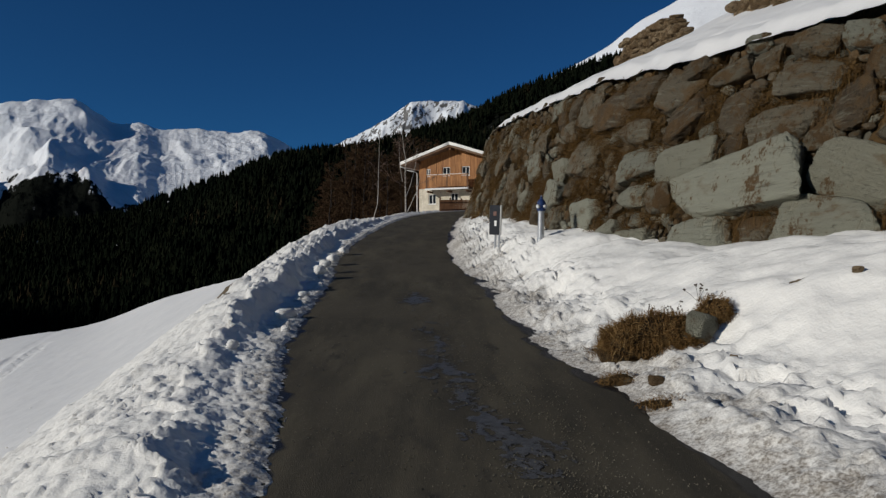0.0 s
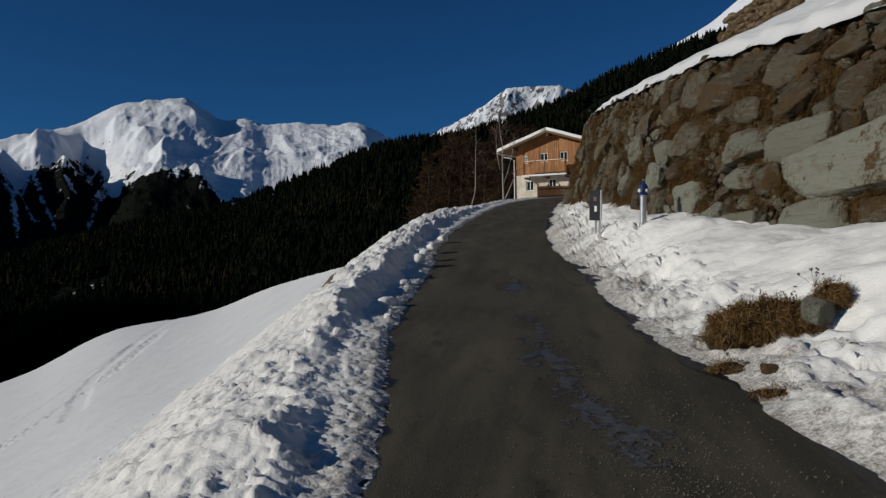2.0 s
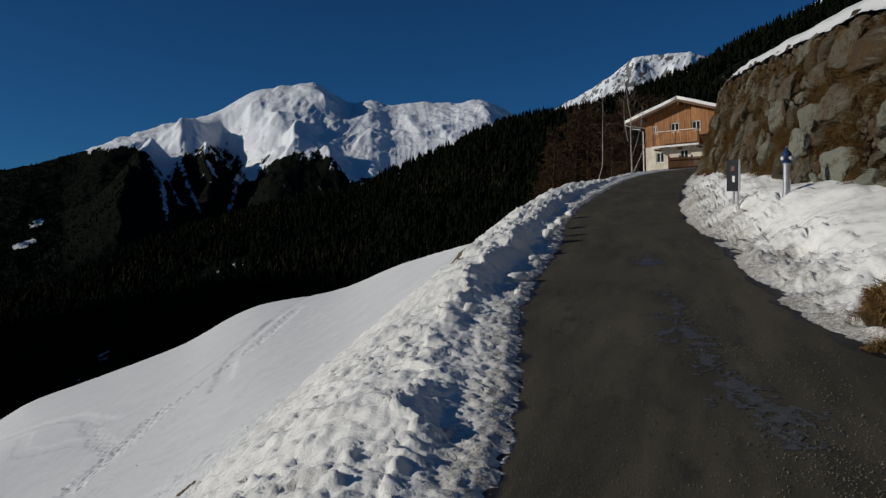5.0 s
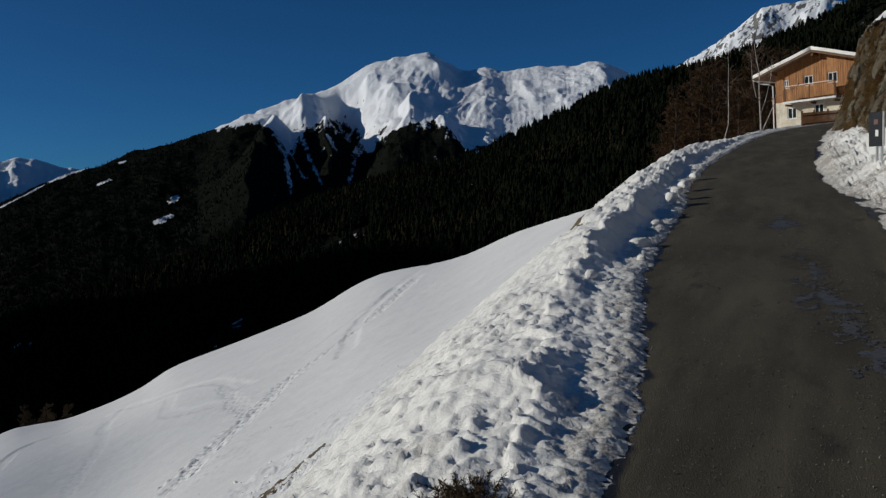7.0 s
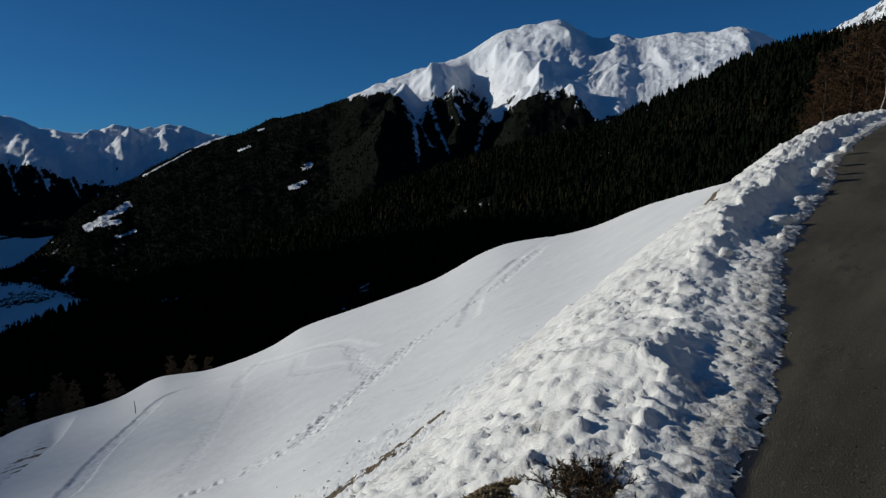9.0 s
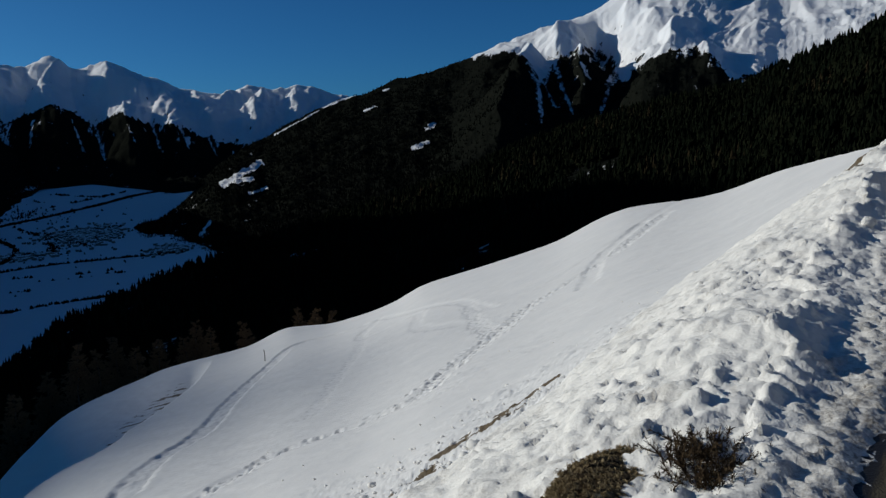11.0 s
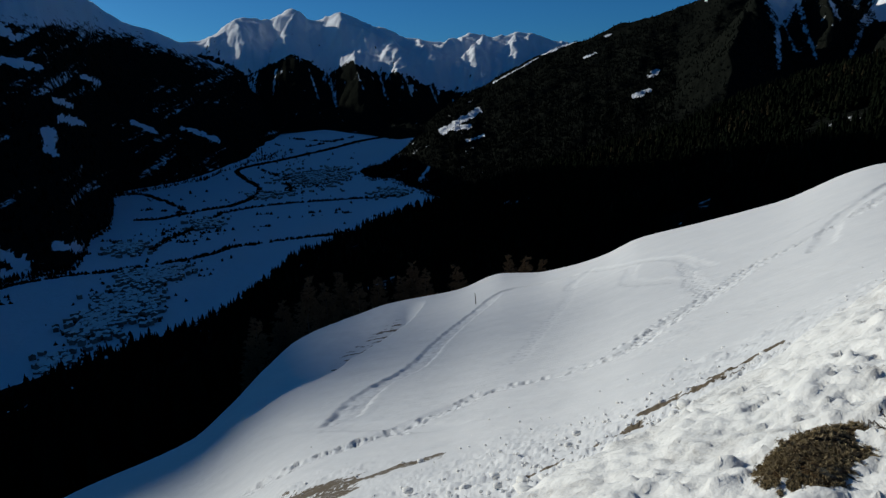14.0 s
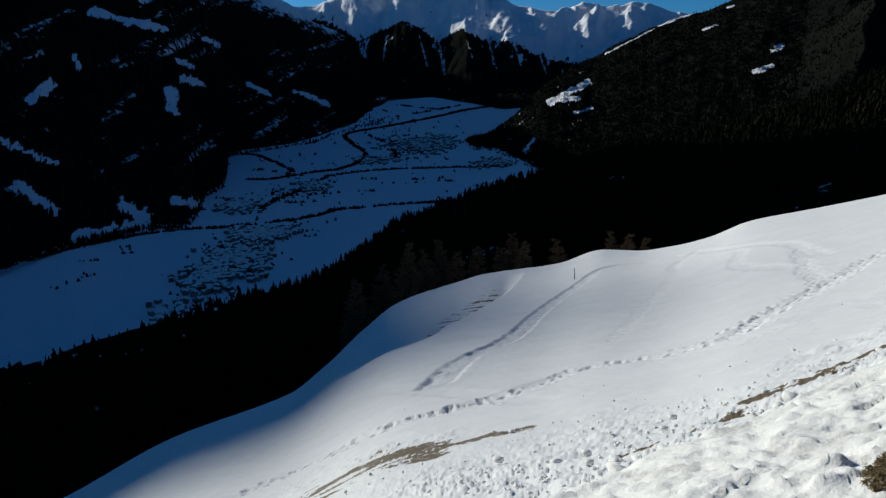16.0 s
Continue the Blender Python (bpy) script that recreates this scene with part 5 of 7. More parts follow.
n = 120000
s = np.concatenate([rng.uniform(-6.5, 12, n * 2 // 3), rng.uniform(12, 33, n - n * 2 // 3)])
h = rng.uniform(0, 0.93, n) * line(WALL_H, s)
keep = fbm(s * 0.9, h * 0.9, 0.0, 105, 3) > -0.2
for a, c, b, d in placed:
    keep &= ((s - a) / (b * 0.93)) ** 2 + ((h - c) / (d * 0.93)) ** 2 > 1
s, h = s[keep], h[keep]
P, N = wall_point(s, h)
out = np.concatenate([-N, np.full((len(s), 1), -0.05)], 1)
near = np.clip(1.0 + (s - 2) / 22, 1, 2.2)[:, None]
v, f = blades(P + out * rng.uniform(-0.05, 0.14, (len(s), 1)), out, rng, (0.08, 0.34), 0.0032, 1.25)
tagged(mesh_of("wall_turf", v, f, WALL_GRASS, False), "brown dry grass hanging from the wall's joints", "grass", kind="stuff")

# ---- snowy hillside above the wall ----
s_ = np.concatenate([np.arange(-15, 14, 0.12), np.arange(14, 36, 0.25), np.arange(36, 60, 0.8)])
w_ = np.concatenate([np.linspace(-0.25, 2.0, 34), np.geomspace(2.1, 46, 46)])
Wd, S = np.meshgrid(w_, s_)
top, N = wall_point(S[:, 0], line(WALL_H, S[:, 0]))
X = top[:, :1] + N[:, :1] * Wd
Y = top[:, 1:2] + N[:, 1:2] * Wd
roll_over = 0.05 - 0.32 * step(0.20, -0.25, Wd) + 0.06 * fbm(S * 1.2, 0 * S, 0.0, 113, 3) * step(1.0, 0.2, Wd)
Z = top[:, 2:] + 0.14 + 0.46 * np.maximum(Wd, 0) - 0.0015 * np.maximum(Wd - 10, 0) ** 2 + roll_over + 0.10 * fbm(X * 1.1, Y * 1.1, 0.0, 110, 3) + 0.35 * step(1, 8, Wd) * fbm(X / 5, Y / 5, 0.0, 111, 3)
X = X - N[:, :1] * 0.10 * fbm(S * 1.7, 0 * S, 0.0, 112, 3) * (Wd < 1.0)
hill = tagged(sheet("snow_hillside", X, Y, Z, FIELD_SNOW, dirt=0 * X, bare=0 * X), "rounded deep snow lying on the hillside above the wall", "snow", kind="structure")


def hill_at(s, w):
    t, n = wall_point([s], [float(line(WALL_H, s))])
    x, y = t[0, 0] + n[0, 0] * w, t[0, 1] + n[0, 1] * w
    return Vector((x, y, t[0, 2] + 0.14 + 0.46 * w)), Vector((n[0, 0], n[0, 1], 0))


def terrace(s0, s1, w, high, seed):
    """A low dry-stone terrace wall on the hillside, stone by stone."""
    r = np.random.default_rng(seed)
    root = tagged(new("terrace_wall"), "low dry-stone terrace wall of small brown stones", "wall", "terrace walls", kind="structure")
    a, n = hill_at(s0, w)
    root.location = a
    z = -0.25
    while z < high:
        t = r.uniform(0.15, 0.27)
        s = s0 + r.uniform(0, 0.2)
        while s < s1:
            wd = r.uniform(0.16, 0.5)
            edge = min((s - s0) / 0.8, (s1 - s) / 0.8, 1)
            if z < high * max(edge, 0.3):
                p, n = hill_at(s + wd / 2, w)
                ob = new("stone", TERRACE_STONES[int(r.integers(12))])
                turn = Vector((-n.y, n.x, 0))
                m = Matrix((turn, n, (0, 0, 1))).transposed().to_4x4()
                ob.matrix_world = Matrix.Translation(p + Vector((0, 0, z + t / 2 + r.uniform(-0.05, 0.05))) + n * (0.12 * z + r.uniform(-0.07, 0.07))) @ m @ pose(0, 0, 0, r.uniform(-15, 15), r.uniform(-16, 16), 0) @ Matrix.Diagonal((wd * 0.56, 0.22, t * r.uniform(0.5, 0.72), 1))
                ob.parent = root
                ob.matrix_parent_inverse = Matrix.Translation(-a)
            s += wd
        z += t * 0.95
    return root


terrace(8.9, 15.0, 3.2, 0.75, 5)
terrace(1.2, 5.4, 3.0, 0.80, 6)

# ---- conifers: tiers of drooping boughs, many in one mesh ----


def conifers(x, y, z, h, rng, slim=0.17, sides=7, tiers=4):
    """(verts, faces) of trees standing at x, y, z."""
    n = len(x)
    turn = rng.uniform(0, 6.28, (n, 1, 1))
    k = np.arange(tiers)[None, :, None]
    a = turn + k * 0.5 + 2 * np.pi * np.arange(sides)[None, None, :] / sides
    low = (0.10 + 0.76 * k / tiers) + 0.04 * rng.normal(0, 1, (n, tiers, sides))
    rad = slim * (1.05 - k / tiers) ** 0.9 * (1 + 0.38 * rng.normal(0, 1, (n, tiers, sides)).clip(-1.5, 1.5))
    hh = h[:, None, None]
    ring = np.stack([x[:, None, None] + rad * hh * np.cos(a), y[:, None, None] + rad * hh * np.sin(a), z[:, None, None] + low * hh], -1)
    tip_h = np.minimum((0.10 + 0.76 * (k + 1.75) / tiers), 1.0)
    tip = np.stack([x[:, None, None] + 0 * tip_h, y[:, None, None] + 0 * tip_h, z[:, None, None] + tip_h * hh], -1)
    v = np.concatenate([tip, ring], 2).reshape(-1, 3)
    one = np.array([[0, 1 + i, 1 + (i + 1) % sides] for i in range(sides)])
    f = (one[None] + (sides + 1) * np.arange(n * tiers)[:, None, None]).reshape(-1, 3)
    return v, f


def wooded(az0, az1, r0, r1, n, height, rng, accept, tall=(9, 16)):
    az = rng.uniform(az0, az1, n)
    r = np.exp(rng.uniform(np.log(r0), np.log(r1), n))
    z = height(az, r)
    ok = accept(az, r, z)
    x, y = bearing(az[ok], r[ok])
    return x, y, z[ok] - 0.5, rng.uniform(*tall, ok.sum())


def tones(x, y, rng):
    """A tone 0..1 for each tree; bare brown larches stand in groups."""
    return np.clip(rng.random(len(x)) * 0.8 + 0.45 * fbm(x / 70, y / 70, 0.0, 15, 3), 0, 1)


def on_spur(az, r, z):
    x, y = bearing(az, r)
    return (r < line(SPUR_R, az) + 40) & (fbm(x / 13, y / 13, 0.0, 14, 2) < 0.5) & (fbm(x / 60, y / 60, 0.0, 11, 3) < 0.42) & (r > line(RIM_R, az) + 45 + 30 * step(60, 40, az) + 60 * step(15, 0, az))


rng = np.random.default_rng(12)
sets = [wooded(-22, 112, 110, 1040, 40000, ground_height, rng, on_spur, (6, 17)),
        wooded(-14, 75, 500, 1040, 26000, ground_height, rng, on_spur, (5, 16))]
x, y, z, h = (np.concatenate(q) for q in zip(*sets))
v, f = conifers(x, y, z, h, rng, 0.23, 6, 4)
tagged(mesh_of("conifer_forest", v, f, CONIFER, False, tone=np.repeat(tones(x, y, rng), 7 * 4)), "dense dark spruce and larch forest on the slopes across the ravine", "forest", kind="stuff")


def on_shoulder(az, r, z):
    el = np.degrees(np.arctan2(z - EYE_Z, r))
    return (el < line(B_TREES, az) - 0.1 + 0.3 * rng.normal(0, 1, len(az))) & (b_snow(az, el, r, 0, 0, 0 * az) < 0.42) & (az < 64.2) & (r > line(B_FOOT, az))


sets = [wooded(19, 66, 2000, 4040, 17000, b_height, rng, on_shoulder, (6, 12)), wooded(42, 66, 2000, 3600, 16000, b_height, rng, on_shoulder, (6, 13))]
x, y, z, h = (np.concatenate(q) for q in zip(*sets))
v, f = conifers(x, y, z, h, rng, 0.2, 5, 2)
tagged(mesh_of("far_forest", v, f, SHADE_TONED_CONIFER, False, tone=np.repeat(tones(x, y, rng), 6 * 2)), "dark far forest on the mountain shoulder", "forest", kind="stuff")


def on_side(az, r, z):
    el = np.degrees(np.arctan2(z - EYE_Z, r))
    return (f_snow(az, el, r, 0, 0, 0) < 0.4) & (r > line(F_FOOT, az) + 15)


def by_foot(az, r, z):
    x, y = bearing(az, r)
    gap = line(F_FOOT, az) - r
    return (gap > -30) & (gap < 25 + 130 * np.maximum(fbm(x / 150, y / 150, 0.0, 17, 3), 0)) & (az > 69.9)


sets = [wooded(68, 100, 1350, 4300, 6000, f_height, rng, on_side, (10, 18)),
        wooded(69.9, 97, 1250, 3700, 26000, lambda az, r: valley_floor(r), rng, by_foot, (7, 14))]
x, y, z, h = (np.concatenate(q) for q in zip(*sets))
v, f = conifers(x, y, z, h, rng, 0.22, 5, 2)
tagged(mesh_of("valley_side_forest", v, f, SHADE_TONED_CONIFER, False, tone=np.repeat(tones(x, y, rng), 6 * 2)), "dark shaded forest on the far valley side", "forest", kind="stuff")

# ---- house beside the road ----
def on_sheet(ob):
    """A function that gives the height of a sheet near x, y."""
    co = np.empty(len(ob.data.vertices) * 3, np.float32)
    ob.data.vertices.foreach_get("co", co)
    co = co.reshape(-1, 3)

    def height(x, y):
        return float(co[np.argmin((co[:, 0] - x) ** 2 + (co[:, 1] - y) ** 2), 2])
    return height


verge_z, bank_z, hill_z = on_sheet(verge), on_sheet(bank), on_sheet(hill)

X, Y = np.meshgrid(np.linspace(-16, 22, 77), np.linspace(57, 104, 95))
far_side = np.min(np.hypot(X[..., None] - ROAD[1][::6, 0], Y[..., None] - ROAD[1][::6, 1]), axis=2)
Z = 4.55 - 0.42 * np.maximum(-2.6 - X, 0) + 0.04 * np.maximum(Y - 72, 0) + 0.10 * fbm(X / 3, Y / 3, 0.0, 120, 3)
Z = np.minimum(Z, 3.9 + 0.055 * (Y - 50) + 0.02 * X) - 0.5 * step(3.0, 1.6, far_side)
house_ground = tagged(sheet("house_ground", X, Y, Z, FIELD_SNOW, dirt=0 * X, bare=0.55 * step(0.1, 0.5, fbm(X / 4, Y / 4, 0.0, 122, 3))), "snowy ground falling away beside the house", "ground", kind="structure")


def pierced(x0, x1, z0, z1, y0, y1, holes):
    """A wall with rectangular openings through it: holes as (x0, x1, z0, z1)."""
    xs = sorted({x0, x1, *(v for h in holes for v in h[:2])})
    zs = sorted({z0, z1, *(v for h in holes for v in h[2:])})
    bm = bmesh.new()
    for a, b in zip(xs, xs[1:]):
        for c, d in zip(zs, zs[1:]):
            if not any(h[0] <= a and b <= h[1] and h[2] <= c and d <= h[3] for h in holes):
                box(a, b, y0, y1, c, d, bm=bm)
    bmesh.ops.remove_doubles(bm, verts=bm.verts, dist=1e-4)
    return bm


def window(parent, x0, x1, z0, z1, y, frame_mat, sill=True):
    """A casement in an opening of the front wall."""
    w = 0.07
    bm = box(x0, x0 + w, y + 0.06, y + 0.14, z0, z1)
    box(x1 - w, x1, y + 0.06, y + 0.14, z0, z1, bm=bm)
    box(x0 + w, x1 - w, y + 0.06, y + 0.14, z0, z0 + w, bm=bm)
    box(x0 + w, x1 - w, y + 0.06, y + 0.14, z1 - w, z1, bm=bm)
    mid = (x0 + x1) / 2
    box(mid - 0.03, mid + 0.03, y + 0.065, y + 0.135, z0 + w, z1 - w, bm=bm)
    win = part("window", bm, frame_mat, parent)
    for a, b in ((x0 + w, mid - 0.03), (mid + 0.03, x1 - w)):
        part("pane", box(a, b, y + 0.09, y + 0.11, z0 + w, z1 - w), PANE, win)
    if sill:
        part("sill", box(x0 - 0.06, x1 + 0.06, y - 0.06, y + 0.08, z0 - 0.05, z0, 0.01), WHITE, win)
    return win


def house():
    """Two storeys, larch-clad above, plastered below, snow on a shallow gable roof. Front along x, depth along y."""
    W, D, H1, EAVE, RIDGE = 7.0, 9.0, 2.65, 5.1, 6.2
    root = tagged(new("house"), "two-storey alpine house, cream plaster below, larch boards above, snowy roof", "house")
    low = [(1.0, 1.75, 1.25, 2.15), (3.2, 3.95, 1.3, 2.2)]
    up = [(0.75, 1.15, 3.75, 4.45), (2.4, 3.15, 3.72, 4.55), (4.3, 5.05, 3.72, 4.55), (6.35, 6.75, 3.75, 4.5)]
    front = part("front_wall", pierced(0, W, -2.5, H1, 0, 0.3, low), PLASTER, root)
    part("side_wall", box(0, 0.3, 0.3, D, -2.5, H1), PLASTER, root)
    part("side_wall", box(W - 0.3, W, 0.3, D, -2.5, H1), PLASTER, root)
    part("back_wall", box(0.3, W - 0.3, D - 0.3, D, -2.5, H1), PLASTER, root)
    part("floor_slab", box(0.3, W - 0.3, 0.3, D - 0.3, H1 - 0.2, H1), DARKWOOD, root)
    part("ground_slab", box(0.3, W - 0.3, 0.3, D - 0.3, -0.2, 0), DARKWOOD, root)
    gable = part("boarded_front", pierced(0.02, W - 0.02, H1, EAVE + 0.3, 0.02, 0.26, up), LARCHWOOD, root, "orange-brown vertical larch boarding")
    bm = bmesh.new()
    q = [bm.verts.new(v) for v in ((0.02, 0.02, EAVE + 0.3), (W - 0.02, 0.02, EAVE + 0.3), (W / 2, 0.02, RIDGE), (0.02, 0.26, EAVE + 0.3), (W - 0.02, 0.26, EAVE + 0.3), (W / 2, 0.26, RIDGE))]
    for f in ((0, 1, 2), (5, 4, 3), (0, 3, 4, 1), (1, 4, 5, 2), (2, 5, 3, 0)):
        bm.faces.new([q[k] for k in f])
    part("gable", bm, LARCHWOOD, root, "larch-boarded gable")
    for x in np.arange(0.1, W, 0.185):
        top = EAVE + 0.28 + (RIDGE - EAVE - 0.3) * (1 - abs(x - W / 2) / (W / 2))
        if not any(a - 0.03 < x < b + 0.03 for a, b, c, d in up):
            part("board_strip", box(x, x + 0.03, -0.005, 0.02, H1 + 0.03, top), LARCHWOOD, gable)
    for a, b in ((0, 0.24), (W - 0.24, W)):
        part("boarded_side", box(a, b, 0.26, D, H1, EAVE + 0.3), LARCHWOOD, root)
    part("boarded_back", box(0.24, W - 0.24, D - 0.24, D, H1, EAVE + 0.3), LARCHWOOD, root)
    for h in low:
        window(front, *h, 0.0, WHITE)
    for h in up:
        window(gable, *h, 0.02, WHITE)
    # balcony
    balc = part("balcony", box(1.2, 5.35, -1.0, 0.0, H1 - 0.14, H1, 0.01), DARKWOOD, root, "timber balcony with upright boards")
    part("floor_edge", box(1.15, 5.4, -1.06, -1.0, H1 - 0.2, H1 - 0.05), WHITE, balc, "pale snow-dusted edge board")
    for x in (1.22, 3.25, 5.23):
        part("post", box(x, x + 0.1, -0.98, -0.88, H1, H1 + 1.05), DARKWOOD, balc)
    part("hand_rail", box(1.18, 5.38, -1.02, -0.86, H1 + 1.05, H1 + 1.13, 0.012), LARCHWOOD, balc)
    part("rail_snow", box(1.3, 5.1, -1.0, -0.88, H1 + 1.13, H1 + 1.18, 0.02), SNOW, balc, "thin snow on the hand rail")
    for x in np.arange(1.36, 5.2, 0.155):
        part("board", box(x, x + 0.115, -0.965, -0.935, H1 + 0.08, H1 + 1.0), LARCHWOOD, balc)
    for x in (1.3, 3.25, 5.1):
        part("bracket", box(x, x + 0.14, -0.95, 0.0, H1 - 0.42, H1 - 0.262), DARKWOOD, balc)
    # small balcony on the long side
    side = part("side_balcony", box(-0.95, 0.0, 1.2, 5.5, 2.0, 2.12), DARKWOOD, root)
    for y in np.arange(1.25, 5.45, 0.16):
        part("board", box(-0.93, -0.90, y, y + 0.12, 2.14, 3.0), DARKWOOD, side)
    part("hand_rail", box(-0.98, -0.86, 1.2, 5.5, 3.0, 3.07), LARCHWOOD, side)
    part("side_post", box(-0.92, -0.80, 1.25, 1.37, -2.5, 2.0), DARKWOOD, side)
    # roof: two slabs, their snow, purlins and verge boards
    over, slope = 1.35, (RIDGE - EAVE) / (W / 2)
    for sgn in (-1, 1):
        def slab(thick, lift, fr, out, name, m, label, bev=0.0):
            bm = bmesh.new()
            x1 = W / 2 + sgn * (W / 2 + out)
            z1 = RIDGE - slope * (W / 2 + out)
            v = [bm.verts.new(p) for p in ((W / 2, fr, RIDGE + lift), (x1, fr, z1 + lift), (x1, D + 0.8, z1 + lift), (W / 2, D + 0.8, RIDGE + lift),
                                           (W / 2, fr, RIDGE + lift + thick), (x1, fr, z1 + lift + thick), (x1, D + 0.8, z1 + lift + thick), (W / 2, D + 0.8, RIDGE + lift + thick))]
            for f in ((0, 1, 2, 3), (7, 6, 5, 4), (0, 4, 5, 1), (1, 5, 6, 2), (2, 6, 7, 3), (3, 7, 4, 0)):
                bm.faces.new([v[k] for k in f])
            bmesh.ops.recalc_face_normals(bm, faces=bm.faces)
            if bev:
                bmesh.ops.subdivide_edges(bm, edges=bm.edges, cuts=5, use_grid_fill=True)
                for vv in bm.verts:
                    vv.co.z += 0.05 * noise.noise(vv.co * 0.9)
            return part(name, bm, m, root, label, bool(bev))
        roof = slab(0.18, 0.02, -0.95, over, "roof", ROOFING, "")
        slab(0.27, 0.204, -0.99, over + 0.05, "roof_snow", SNOW, "thick smooth snow lying on the roof", 1)
    for x in (0.1, W / 2, W - 0.1):
        z = RIDGE - slope * abs(x - W / 2)
        part("purlin", box(x - 0.09, x + 0.09, -0.8, D + 0.6, z - 0.24, z + 0.0), DARKWOOD, root)
    z = RIDGE - slope * (W / 2 + over)
    gut = part("gutter", tube([(-over - 0.05, -0.95, z + 0.02), (-over - 0.05, D + 0.8, z + 0.02)], (0.07, 0.07)), WHITE, root)
    part("downpipe", tube([(-over, -0.5, z), (-over + 0.25, -0.5, z - 0.28), (-0.35, -0.3, z - 0.42), (-0.12, -0.12, z - 0.62), (-0.12, -0.12, -1.5)], [0.05] * 5), WHITE, gut, "white downpipe")
    return root


home = house()
home.matrix_world = pose(-2.2, 72.0, 4.45, 0, 0, -26.0)


# ---- picket fence along the road before the house ----
def fence():
    root = tagged(new("fence"), "dark weathered timber fence beside the road", "fence")
    s = np.arange(58.5, 67.5, 0.16) + ROAD_S0
    p, n = road_frame(s)
    q = np.concatenate([p[:, :2] + n * (ROAD_W / 2 + 0.55), p[:, 2:] - 0.1], 1)
    for k, v in enumerate(q):
        if k % 12 == 0:
            part("post", box(v[0] - 0.06, v[0] + 0.06, v[1] - 0.06, v[1] + 0.06, v[2] - 0.4, v[2] + 1.15, 0.01), DARKWOOD, root)
        else:
            part("picket", box(v[0] - 0.035, v[0] + 0.035, v[1] - 0.012, v[1] + 0.012, v[2] + 0.05, v[2] + 1.0), DARKWOOD, root)
    for lift in (0.25, 0.8):
        part("rail", tube([(v[0], v[1] + 0.04, v[2] + lift) for v in q[::6]], [0.04] * len(q[::6]), 6), DARKWOOD, root)
    return root


fence()


# ---- hydrant and notice board at the foot of the wall ----
def hydrant():
    root = tagged(new("hydrant"), "grey steel hydrant column with a blue cap, standing in snow", "hydrant")
    part("column", lathe([(0.085, -0.3), (0.085, 0.02), (0.075, 0.04), (0.07, 0.62), (0.078, 0.63), (0.078, 0.66)], 24), ZINC, root, smooth=False)
    head = part("head", lathe([(0.095, 0.66), (0.10, 0.68), (0.10, 0.84), (0.085, 0.88), (0.055, 0.92), (0.03, 0.94), (0.03, 0.98), (0.02, 0.99)], 24), BLUE, root, "dark blue enamel head")
    for a in (200, 290, 20):
        bm = lathe([(0.045, 0.08), (0.045, 0.14), (0.035, 0.15)], 14)
        bm.transform(pose(0, 0, 0.76, 0, 90, a))
        part("outlet_cap", bm, ZINC, head, "pale metal outlet cap")
    part("top_nut", box(-0.014, 0.014, -0.014, 0.014, 0.99, 1.02), ZINC, head)
    return root


hy = hydrant()
hy.matrix_world = pose(2.23, 18.0, verge_z(2.23, 18.0) - 0.02, 0, 1.0, 25)


def notice_board():
    root = tagged(new("notice_board"), "narrow black notice board on a steel post", "sign")
    part("post", tube([(0, 0.03, -0.4), (0, 0.03, 1.12)], (0.028, 0.028), 12), ZINC, root)
    part("post", tube([(0.13, 0.03, -0.4), (0.13, 0.03, 0.55)], (0.028, 0.028), 12), ZINC, root)
    board = part("board", box(-0.19, 0.19, -0.012, 0.0, 0.38, 1.13, 0.004), BLACKISH, root)
    # sunlight on the board's side face, made as a white strip
    part("edge", box(0.19, 0.205, -0.02, 0.03, 0.38, 1.13), WHITE, board, "white strip in place of the board's sunlit edge")
    part("picture", box(-0.05, 0.06, -0.016, -0.0125, 0.86, 0.97), plain("faded_red", (0.12, 0.06, 0.05), (0.20, 0.11, 0.09), 9.0), board, "faded red mark")
    part("picture", box(-0.01, 0.07, -0.016, -0.0125, 0.60, 0.74), WHITE, board, "white mark")
    return root


nb = notice_board()
nb.matrix_world = pose(1.30, 20.0, verge_z(1.30, 20.0) + 0.02, 0, 2.0, -48)


